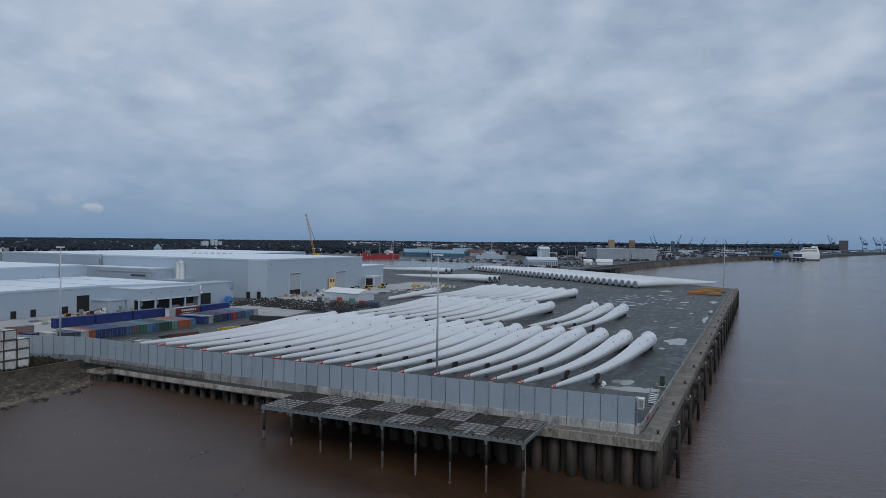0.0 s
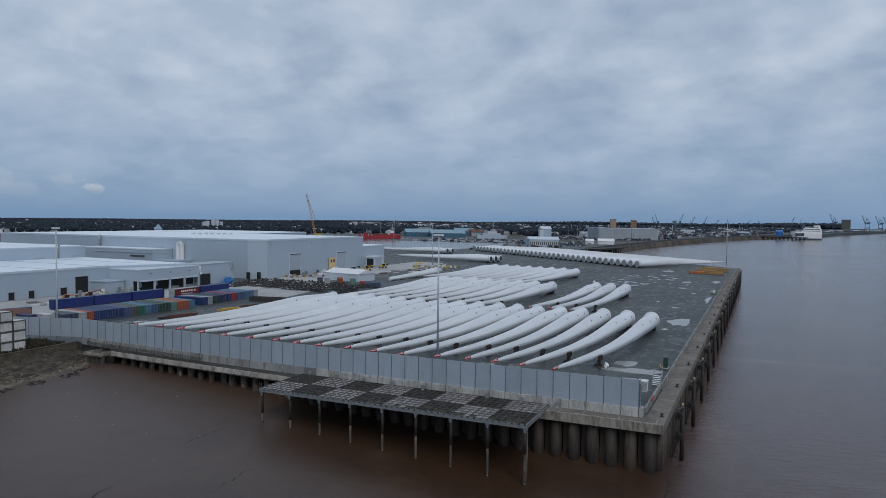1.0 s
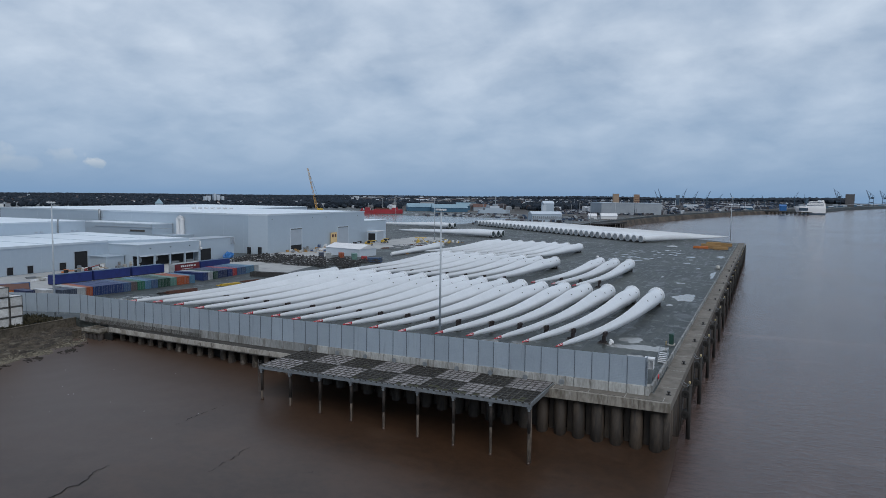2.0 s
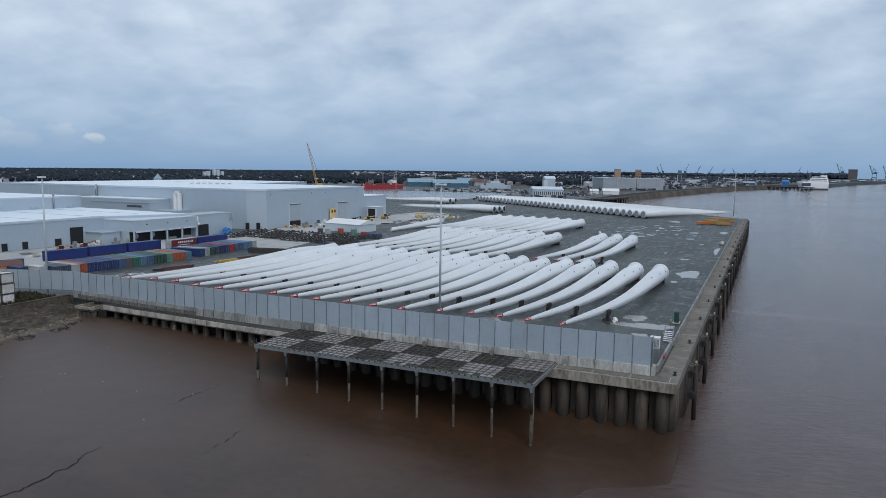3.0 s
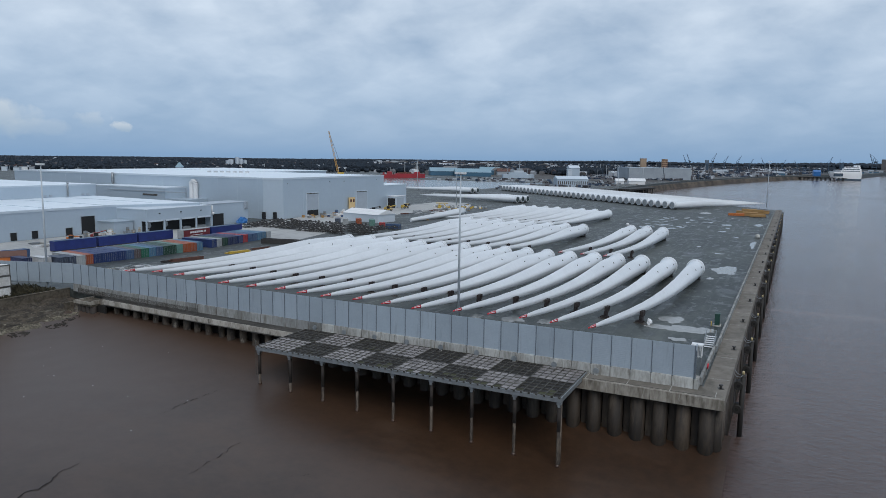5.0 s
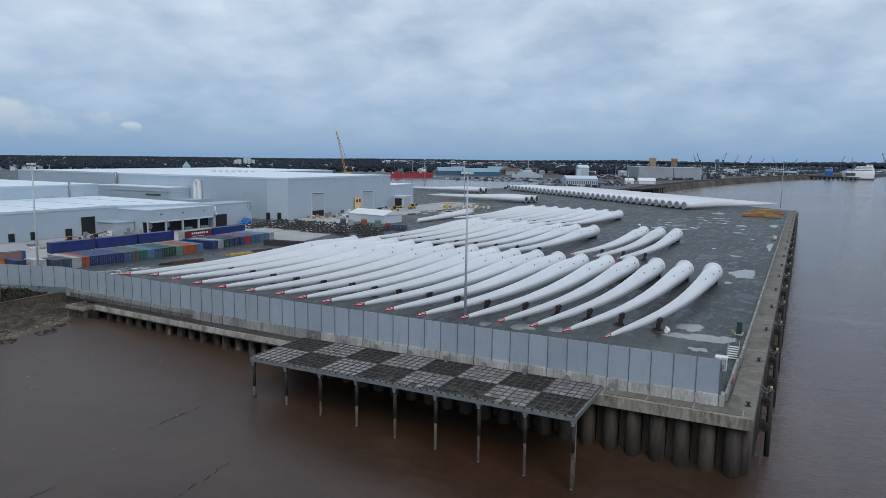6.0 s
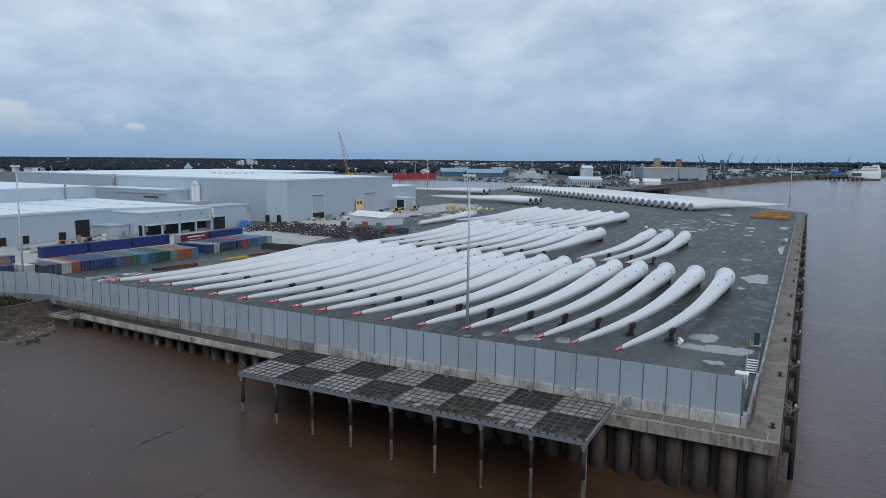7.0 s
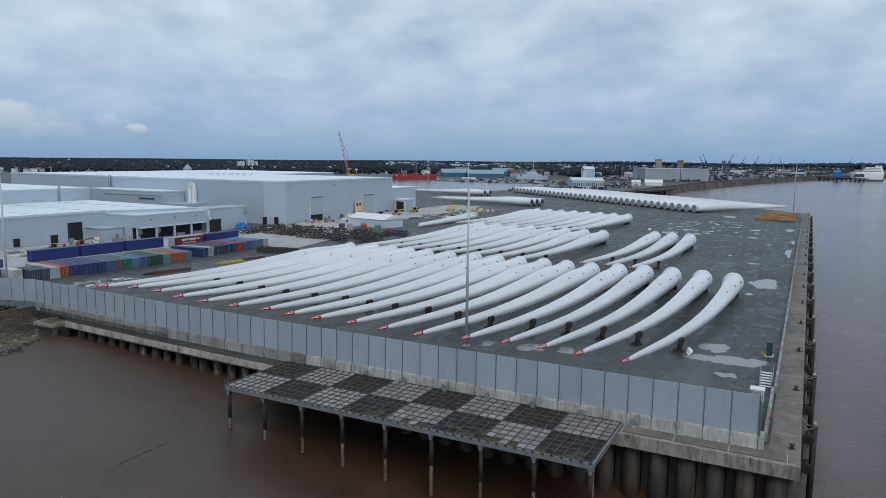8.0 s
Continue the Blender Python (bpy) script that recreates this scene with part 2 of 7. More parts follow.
def pale_shoreward(m, colour, rough, x_dark, x_pale):
    """Silt pales towards the shore, unevenly: drier, with sky reflection put into its colour."""
    nodes, links = m.node_tree.nodes, m.node_tree.links
    bsdf = nodes["Principled BSDF"]
    geo, sp, tex, rng_x, add, blend = [nodes.new("ShaderNode" + k) for k in ("NewGeometry", "SeparateXYZ", "TexNoise", "MapRange", "Math", "Mix")]
    links.new(geo.outputs["Position"], sp.inputs[0])
    links.new(geo.outputs["Position"], tex.inputs["Vector"])
    tex.inputs["Scale"].default_value, tex.inputs["Detail"].default_value = 0.045, 7
    add.operation = "MULTIPLY_ADD"
    links.new(tex.outputs[0], add.inputs[0])
    add.inputs[1].default_value = 60.0
    links.new(sp.outputs[0], add.inputs[2])
    rng_x.inputs[1].default_value, rng_x.inputs[2].default_value = x_dark + 30, x_pale + 30
    links.new(add.outputs[0], rng_x.inputs[0])
    blend.data_type = "RGBA"
    links.new(rng_x.outputs[0], blend.inputs[0])
    links.new(bsdf.inputs["Base Color"].links[0].from_socket, blend.inputs[6])
    blend.inputs[7].default_value = (*colour, 1)
    links.new(blend.outputs[2], bsdf.inputs["Base Color"])
    mix = nodes.new("ShaderNodeMix")
    links.new(rng_x.outputs[0], mix.inputs[0])
    links.new(bsdf.inputs["Roughness"].links[0].from_socket, mix.inputs[2])
    mix.inputs[3].default_value = rough
    links.new(mix.outputs[0], bsdf.inputs["Roughness"])


# paler, greyer left side carries the mud's sky reflection as colour
pale_shoreward(MUD, (0.067, 0.043, 0.031), 0.42, -40, -110)
BEACH = material("shore_rubble", (0.075, 0.060, 0.043), (0.028, 0.022, 0.016), 0.9, scale=0.5, fine_scale=2.6, bump=0.9, bump_size=0.3, mix=1.3)
weather(BEACH, (0.15, 0.135, 0.105), 0.7, (1, 0.6, 1), 0.55, 0.64, 0.7)
weather(BEACH, (0.014, 0.011, 0.008), 0.35, (1.2, 0.3, 1), 0.57, 0.64, 0.7)
ROCK = material("rock", (0.20, 0.18, 0.135), (0.075, 0.064, 0.048), 0.9, scale=0.8, island=0.6)
DRIFT = material("dark_drift", (0.030, 0.024, 0.018), (0.014, 0.012, 0.010), 0.9, scale=0.8, island=0.4)
FENCE = material("fence_panel", (0.355, 0.415, 0.47), (0.31, 0.365, 0.42), 0.45, metal=0.15, scale=0.4, fine_scale=3.5, bump=0.05, vary=0.07)
weather(FENCE, (0.23, 0.26, 0.285), 1.6, (1, 1, 0.1), 0.58, 0.72, 0.5)
POST = material("fence_post", (0.16, 0.19, 0.22), (0.12, 0.145, 0.17), rough=0.5, metal=0.3, scale=2)
MAST = material("mast_paint", (0.43, 0.47, 0.51), (0.36, 0.40, 0.43), 0.5, scale=1.0)
STEEL = material("galvanised_steel", (0.32, 0.345, 0.36), (0.22, 0.235, 0.245), 0.45, metal=0.55, scale=1.5)
WEATHERED = material("weathered_steel", (0.11, 0.11, 0.105), (0.06, 0.052, 0.045), 0.7, metal=0.2, scale=0.9, mix=1.0)
GRID = material("grating_bar", (0.092, 0.088, 0.08), (0.036, 0.034, 0.030), 0.7, metal=0.2, scale=1.0, mix=1.1)
weather(GRID, (0.09, 0.09, 0.05), 0.35, (1, 1, 1), 0.58, 0.68, 0.45)
PLATE_PALE = material("pale_deck_plate", (0.235, 0.222, 0.222), (0.15, 0.14, 0.14), 0.8, scale=0.7, fine_scale=4, vary=0.28, mix=1.0)
weather(PLATE_PALE, (0.07, 0.062, 0.05), 0.9, (1, 1, 1), 0.55, 0.66, 0.55)
weather(PLATE_PALE, (0.36, 0.345, 0.33), 1.7, (1, 1, 1), 0.60, 0.70, 0.5)
PLATE_DARK = material("dark_deck_plate", (0.017, 0.0145, 0.014), (0.009, 0.008, 0.0075), 0.8, scale=0.7, fine_scale=4, vary=0.3)
MOSS = material("moss", (0.055, 0.06, 0.024), (0.028, 0.028, 0.02), 0.95, scale=0.8, bump=0.6)
BLADE = material("blade_gelcoat", (0.65, 0.68, 0.71), (0.58, 0.61, 0.64), 0.38, scale=0.12, fine_scale=1.2, bump=0.02, vary=0.045)
weather(BLADE, (0.57, 0.60, 0.625), 0.5, (1, 0.5, 1), 0.52, 0.72, 0.5)
weather(BLADE, (0.45, 0.47, 0.48), 2.2, (1, 0.4, 1), 0.60, 0.72, 0.35)
RED = material("red_tip", (0.62, 0.022, 0.04), (0.5, 0.022, 0.035), 0.5, scale=1.5)
WHITE = material("white_paint", (0.72, 0.73, 0.74), (0.6, 0.61, 0.62), 0.5, scale=0.4)
BLACK = material("black_frame", (0.030, 0.030, 0.031), (0.055, 0.052, 0.050), 0.6, metal=0.1, scale=1.3)
CLAD = material("grey_cladding", (0.44, 0.515, 0.585), (0.405, 0.48, 0.55), 0.34, metal=0.25, scale=0.06, fine_scale=0.8, bump=0.03)
CLAD_LIGHT = material("light_cladding", (0.54, 0.60, 0.66), (0.50, 0.56, 0.62), 0.4, metal=0.1, scale=0.06, fine_scale=0.8, bump=0.03)
ROOF = material("roof_sheet", (0.73, 0.80, 0.86), (0.64, 0.71, 0.77), 0.35, scale=0.04, fine_scale=0.5, bump=0.03)
weather(ROOF, (0.48, 0.55, 0.61), 0.3, (0.1, 1, 1), 0.55, 0.7, 0.5)
DOOR = material("roller_door", (0.40, 0.45, 0.50), (0.36, 0.40, 0.45), rough=0.5, metal=0.15, scale=0.4)
INSIDE = material("dark_interior", (0.012, 0.013, 0.015), rough=0.8, scale=0.4)
YELLOW = material("yellow_paint", (0.58, 0.40, 0.07), (0.45, 0.29, 0.04), 0.5, scale=1.0)
TIMBER = material("timber", (0.38, 0.23, 0.09), (0.27, 0.155, 0.06), 0.75, scale=0.9, vary=0.2, stretch=(0.3, 2, 2))
ORANGE = material("orange_paint", (0.55, 0.16, 0.03), (0.42, 0.12, 0.03), 0.5, scale=1.0)
RUST = material("rusty_steel", (0.15, 0.06, 0.04), (0.07, 0.04, 0.035), 0.85, scale=1.0)
GREEN_BOX = material("green_paint", (0.018, 0.065, 0.048), (0.016, 0.045, 0.036), 0.5, scale=1.0)
GRASS = material("bramble", (0.050, 0.042, 0.022), (0.020, 0.022, 0.013), 0.95, scale=0.25, fine_scale=1.2, bump=0.8, island=0.5)
# blue haze of the distance is mixed into these two base colours
HAZED_LEAF = material("hazed_leaf", (0.0065, 0.0135, 0.024), (0.012, 0.021, 0.033), 0.95, scale=0.004, fine_scale=0.05, island=0.25)
HAZED_LAND = material("hazed_land", (0.022, 0.031, 0.038), (0.010, 0.016, 0.021), 0.95, scale=0.004, fine_scale=0.03, mix=1.0)
FAR_YARD = material("far_yard_ground", (0.085, 0.078, 0.072), (0.045, 0.044, 0.044), 0.9, scale=0.01, fine_scale=0.1, mix=1.1)
BANK = material("river_bank", (0.105, 0.082, 0.062), (0.038, 0.032, 0.027), 0.9, scale=0.06, fine_scale=0.5, mix=1.3)
SHED_BLUE = material("blue_shed", (0.045, 0.13, 0.20), (0.035, 0.10, 0.17), 0.6, scale=0.05)
SHED_ROOF = material("blue_grey_roof", (0.22, 0.34, 0.41), (0.16, 0.26, 0.32), 0.5, scale=0.05)
CREAM = material("cream_paint", (0.50, 0.42, 0.24), (0.36, 0.28, 0.14), 0.6, scale=2.0)
DARK_RED = material("dark_red_paint", (0.22, 0.025, 0.025), (0.14, 0.02, 0.02), 0.5, scale=1.0)
TARP = material("blue_tarpaulin", (0.02, 0.16, 0.42), (0.02, 0.10, 0.30), 0.45, scale=0.6, bump=0.5)
HULL_RED = material("red_hull", (0.36, 0.025, 0.035), (0.22, 0.02, 0.03), 0.5, scale=0.1)
SHIP_GREY = material("grey_hull", (0.32, 0.36, 0.40), (0.25, 0.285, 0.32), 0.6, scale=0.1)
TOWN = material("town", (0.15, 0.145, 0.145), (0.08, 0.078, 0.08), 0.8, scale=0.01, island=0.6)
CRANE = material("crane_steel", (0.045, 0.08, 0.12), rough=0.6, scale=0.05)
ROOT_COVER = material("root_cover_grey", (0.33, 0.35, 0.36), (0.26, 0.28, 0.29), 0.7, scale=0.4)
DARK_SHEET = material("dark_root_sheet", (0.03, 0.05, 0.05), (0.018, 0.03, 0.03), 0.6, scale=0.6)
CRANE_YELLOW = material("crane_yellow", (0.62, 0.36, 0.10), (0.5, 0.28, 0.08), 0.5, scale=0.3)
BOARD = material("board_orange", (0.74, 0.54, 0.28), (0.66, 0.46, 0.22), 0.7, scale=0.5)
BRICKY = material("tan_cladding", (0.40, 0.27, 0.18), (0.32, 0.21, 0.14), 0.8, scale=0.1)
ROOF_BROWN = material("brown_roof", (0.13, 0.065, 0.05), rough=0.8, scale=0.5)


def water_material(name, base, other, wave, stretch, strength, rough=0.16):
    m = material(name, base, other, rough, scale=0.012, fine_scale=wave, bump=strength, bump_size=0.25, stretch=stretch, mix=0.9)
    m.node_tree.nodes["Principled BSDF"].inputs["IOR"].default_value = 1.33
    return m


RIVER = water_material("muddy_river", (0.085, 0.058, 0.051), (0.068, 0.046, 0.041), 0.9, (0.55, 0.8, 1), 0.8, 0.15)
weather(RIVER, (0.15, 0.108, 0.098), 0.03, (1, 0.2, 1), 0.52, 0.68, 0.6, 0.22)
weather(RIVER, (0.19, 0.155, 0.15), 0.05, (0.12, 1, 1), 0.56, 0.68, 0.35, 0.3)
BASIN = water_material("dock_water", (0.11, 0.12, 0.12), (0.09, 0.10, 0.10), 0.6, (1, 1, 1), 0.2)
PUDDLE = water_material("puddle_water", (0.24, 0.245, 0.24), (0.17, 0.175, 0.17), 1.0, (1, 1, 1), 0.02)


# ---- building blocks ----
def slab(bm, x0, x1, y0, y1, z0, z1, m=None):
    """A box between two corners, in a bmesh."""
    pts = [(x, y, z) for z in (z0, z1) for x, y in ((x0, y0), (x1, y0), (x1, y1), (x0, y1))]
    vs = [bm.verts.new(m @ Vector(p) if m else p) for p in pts]
    for f in ((3, 2, 1, 0), (4, 5, 6, 7), (0, 1, 5, 4), (1, 2, 6, 5), (2, 3, 7, 6), (3, 0, 4, 7)):
        bm.faces.new([vs[i] for i in f])
    return vs


def tube(bm, a, b, r0, r1=None, n=12, caps=True):
    """A round bar from a to b."""
    a, b, r1 = Vector(a), Vector(b), r0 if r1 is None else r1
    q = (b - a).to_track_quat("Z", "Y").to_matrix()
    rings = []
    for p, r in ((a, r0), (b, r1)):
        rings.append([bm.verts.new(p + q @ Vector((r * math.cos(2 * math.pi * i / n), r * math.sin(2 * math.pi * i / n), 0))) for i in range(n)])
    for i in range(n):
        fc = bm.faces.new((rings[0][i], rings[0][(i + 1) % n], rings[1][(i + 1) % n], rings[1][i]))
        fc.smooth = n > 6
    if caps:
        bm.faces.new(rings[0][::-1])
        bm.faces.new(rings[1])


def prism(bm, outline, z0, z1):
    """An upright solid over a plan outline, counter-clockwise."""
    lo = [bm.verts.new((x, y, z0)) for x, y in outline]
    hi = [bm.verts.new((x, y, z1)) for x, y in outline]
    bm.faces.new(hi)
    bm.faces.new(lo[::-1])
    for i in range(len(lo)):
        j = (i + 1) % len(lo)
        bm.faces.new((lo[i], lo[j], hi[j], hi[i]))


def mesh_of(name, bm, mat):
    me = bpy.data.meshes.new(name)
    bm.to_mesh(me)
    bm.free()
    me.materials.append(mat)
    return me


def thing(name, label, category, at=(0, 0, 0), turn=0.0, group="", kind=""):
    ob = new(name)
    ob.matrix_basis = pose(*at, 0, 0, turn)
    return tagged(ob, label, category, group, kind)


def part(name, bm, mat, parent, label=""):
    ob = new(name, mesh_of(name, bm, mat))
    ob.parent = parent
    return tagged(ob, label)


def piece(name, me, parent, m):
    """A part that shares its mesh with its likes."""
    ob = new(name, me)
    ob.parent = parent
    ob.matrix_basis = m
    return ob


def whole(name, bm, mat, label, category="", group="", kind=""):
    return tagged(new(name, mesh_of(name, bm, mat)), label, category, group, kind)


def boxes(*args):
    bm = bmesh.new()
    for a in args:
        slab(bm, *a)
    return bm


def tubes(*args):
    bm = bmesh.new()
    for a in args:
        tube(bm, *a)
    return bm


def fbm(x, y, scale, octaves=3):
    return sum(noise.noise((x * scale * 2 ** k, y * scale * 2 ** k, 3.1 * k)) / 2 ** k for k in range(octaves))


# ---- ground, quay and river ----


def bow(x, k=0.0003):
    """The quay front falls back in a slight curve towards the shore."""
    return k * max(0.0, -x - 20) ** 2


def front_y(x):
    return -0.7 + bow(x, 0.00034)


def fence_y(x):
    return 2.2 + bow(x)


FAR_SHORE = [(-160, 560), (-158, 753), (-138, 1014), (-102, 1237), (-30, 1590), (60, 1850), (175, 2096), (266, 2543), (461, 3181), (900, 4700)]
yard = [(-3.0, 2.7), (-2.2, 190), (-0.8, 392), *FAR_SHORE, (-4700, 4700), (-4700, -400), (-137, -400), (-137, 6.9), *[(x, fence_y(x) + 0.35) for x in (-132, -121, -110, -100, -90, -80, -70, -62, -50, -36, -20)]]
bm = bmesh.new()
prism(bm, yard, -14, 0)
ground = whole("ground", bm, ASPHALT, "dark grey asphalt yard with wet patches, running out to flat land", "ground", kind="structure")

bm = bmesh.new()
prism(bm, [(-4800, -900), (4800, -900), (4800, 4850), (-4800, 4850)], WATER - 3, WATER)
whole("river_water", bm, RIVER, "wide brown muddy river with small ripples", "water", kind="structure")


def sheet(name, outline_x, outline_y, height_of, mat, label, category, kind="structure"):
    """A grid of ground that follows a height function."""
    bm = bmesh.new()
    grid = [[bm.verts.new((x, y, height_of(x, y))) for y in outline_y] for x in outline_x]
    for i in range(len(outline_x) - 1):
        for j in range(len(outline_y) - 1):
            f = bm.faces.new((grid[i][j], grid[i + 1][j], grid[i + 1][j + 1], grid[i][j + 1]))
            f.smooth = True
    return whole(name, bm, mat, label, category, kind=kind)


def steps(a, b, n):
    return [a + (b - a) * i / n for i in range(n + 1)]


def smooth(a, b, x):
    k = min(1, max(0, (x - a) / (b - a)))
    return k * k * (3 - 2 * k)


def curve(table, s):
    for (s0, v0), (s1, v1) in zip(table, table[1:]):
        if s <= s1:
            k = (s - s0) / (s1 - s0)
            return v0 + (v1 - v0) * k
    return table[-1][1]


def mud_height(x, y):
    wall = curve([(-140, -2.4), (-116, -3.0), (-86, -3.7), (-60, -4.8), (-20, -6.6), (2, -7.1)], x)
    off = max(0.0, 1.5 - y)
    return wall - curve([(-140, 1.0), (-68, 1.35), (-20, 2.55), (5, 2.6)], x) * (1 - math.exp(-off / 6)) - 0.012 * off + 0.10 * fbm(x, y, 0.05) + 0.05 * fbm(x, y, 0.3)


def beach_height(x, y):
    k = min(1.0, max(0.0, (x + 136.5) / 14.5 + 0.10 * fbm(x, y, 0.12) + max(0.0, -y - 10) * 0.004))
    low = mud_height(x, y) - 0.4
    return -1.6 + (low + 1.6) * k ** 0.8 + (0.45 * fbm(x, y, 0.35) + 0.16 * fbm(x, y, 1.3)) * min(1, 3 * (1 - k) + 0.15)


sheet("mud_flat", steps(-140, 0.5, 110), steps(-110, 6.0, 87), mud_height, MUD, "smooth wet brown mud flat beside the quay", "mud")
sheet("shore", steps(-136.6, -112, 90), steps(-120, 6.4, 300), beach_height, BEACH, "rubble and silt shore below a low wall", "shore")

# drainage cracks in the mud
def crack(points, width, seed, broken=0.0):
    """A jagged, pinched line; broken is the share of it that has closed again."""
    bm = bmesh.new()
    path = []
    for (x0, y0), (x1, y1) in zip(points, points[1:]):
        n = max(6, int(math.hypot(x1 - x0, y1 - y0) / 0.25))
        for k in range(n):
            x, y = x0 + (x1 - x0) * k / n, y0 + (y1 - y0) * k / n
            path.append((x + 0.8 * noise.noise((x * 0.4, y * 0.4, seed)) + 0.45 * noise.noise((x * 2, y * 1.4, seed)), y + 0.3 * noise.noise((x * 1.5, y * 1.5, seed + 9))))
    prev = None
    for i, (x, y) in enumerate(path):
        w = width * (0.25 + 0.75 * math.sin(math.pi * (i + 0.5) / len(path))) * (0.7 + 0.6 * noise.noise((i * 0.35, seed, 0)))
        open_here = noise.noise((i * 0.22, seed, 5.0)) > broken * 1.2 - 0.6
        z = mud_height(x, y) + 0.03
        cur = [bm.verts.new((x - w, y, z)), bm.verts.new((x + w, y, z))]
        if prev and open_here:
            bm.faces.new((prev[0], prev[1], cur[1], cur[0]))
        prev = cur
    whole("mud_crack", bm, DARK, "thin dark drainage crack in the wet mud", "crack", "cracks in the mud", "structure")


crack([(-65.5, -60), (-66.1, -54.5), (-66.1, -48), (-67.6, -41.4)], 0.17, 1.0)
crack([(-71.0, -26.5), (-71.3, -22), (-71.0, -15.5)], 0.11, 3.0, 0.45)
crack([(-55.1, -36.4), (-55.6, -33), (-56.1, -26.5)], 0.08, 2.0, 0.35)
crack([(-46, -31), (-43, -28)], 0.06, 5.0, 0.5)
crack([(-52, -46), (-49, -41)], 0.06, 6.0, 0.6)

# rubble at the foot of the shore
def clumps(name, label, category, spots, mat):
    """Many small uneven lumps in one mesh: x, y, middle height, radius, half height."""
    base = bmesh.new()
    bmesh.ops.create_icosphere(base, subdivisions=1, radius=1.0)
    unit = [v.co.copy() for v in base.verts]
    tris = [[v.index for v in f.verts] for f in base.faces]
    base.free()
    verts, faces = [], []
    for x, y, z, r, h in spots:
        o = len(verts)
        for u in unit:
            j = rng.uniform(0.75, 1.25)
            verts.append((x + u.x * r * j, y + u.y * r * j, z + u.z * h * j))
        faces += [[o + i for i in t] for t in tris]
    me = bpy.data.meshes.new(name)
    me.from_pydata(verts, [], faces)
    me.materials.append(mat)
    return tagged(new(name, me), label, category, kind="stuff")


spots = []
for i in range(14000):
    x = rng.uniform(-136, -119)
    y = rng.uniform(-60, 4.5)
    if rng.random() > 0.15 + 0.85 * max(0, 1 - abs(x + 125 - 1.5 * fbm(0, y, 0.1)) / 3.5):
        continue
    if rng.random() > 0.35 + 0.65 * smooth(-130, -122, x):
        continue
    s = rng.uniform(0.05, 0.16) if rng.random() < 0.9 else rng.uniform(0.18, 0.36)
    spots.append((x, y, beach_height(x, y), s, s * rng.uniform(0.4, 0.8)))
for i in range(9000):
    y = rng.uniform(-46, 3.5)
    x = -123.6 + 1.6 * fbm(0, y, 0.12) + rng.gauss(0, 1.0) - 0.05 * max(0.0, -y - 4)
    if fbm(x, y, 0.5) < -0.25:
        continue
    s = rng.uniform(0.06, 0.2)
    spots.append((x, y, beach_height(x, y) + 0.05, s, s * 0.6))
clumps("rubble", "loose grey-green rubble along the tide line", "rocks", spots, ROCK)
spots = []
for i in range(2600):
    y = rng.uniform(-60, 3.0)
    x = -121.7 + 1.6 * fbm(0, y, 0.12) + rng.gauss(0, 0.8) - 0.05 * max(0.0, -y - 4)
    if fbm(x, y, 0.25) < 0.08 or fbm(x, y, 0.9) < -0.1:
        continue
    s = rng.uniform(0.08, 0.26)
    spots.append((x, y, max(beach_height(x, y), mud_height(x, y)) + 0.02, s, s * 0.45))
clumps("drift", "dark weed and drift along the tide line", "drift", spots, DRIFT)
spots = [(rng.uniform(-118, -70), rng.uniform(-50, -6)) for _ in range(14)]
clumps("litter", "tiny pale scraps lying on the wet mud", "litter", [(x, y, mud_height(x, y) + 0.03, 0.07, 0.05) for x, y in spots], WHITE)


# the quay: concrete apron, edge beams, pile wall
LOW = -0.12
quay = thing("quay", "weathered concrete quay with a deep edge beam on round piles", "quay", kind="structure")
bm = bmesh.new()
prism(bm, [(-0.3, -1.0), (0.75, 190), (2.3, 394.5), (-0.9, 394.5), (-2.6, 190), (-3.3, 3.6), (-62, 3.6), *[(x, front_y(x) - 0.1) for x in (-62, -50, -40, -30, -20)], (-4.0, -0.8), (-0.36, -0.8), (-0.36, -1.0)], -1.3, 0.06)
part("apron", bm, APRON, quay, "dirty concrete apron")
bm = bmesh.new()
LEDGE_X = (-62.02, -70, -80, -90, -100, -110, -121)
prism(bm, [*[(x, front_y(x) - 0.1) for x in LEDGE_X[::-1]], *[(x, fence_y(x) + 0.4) for x in LEDGE_X]], -1.3, LOW)
part("low_ledge", bm, APRON, quay, "dark lower concrete ledge")
for i in range(26):
    x1, x0 = -0.26 - 4.6 * i, -0.26 - 4.6 * (i + 1)
    bm = bmesh.new()
    deep = 0.3 if x0 > -66 else -0.16
    v = [(x0 + 0.02, front_y(x0) - 0.42), (x1 - 0.02, front_y(x1) - 0.42), (x1 - 0.02, front_y(x1) + deep), (x0 + 0.02, front_y(x0) + deep)]
    prism(bm, v, -1.32 if x0 > -66 else -1.0, (0.10 if x0 > -66 else LOW + 0.06) + rng.uniform(-0.015, 0.015))
    part("edge_block", bm, CONCRETE if x0 > -66 else LEDGE_PALE, quay)

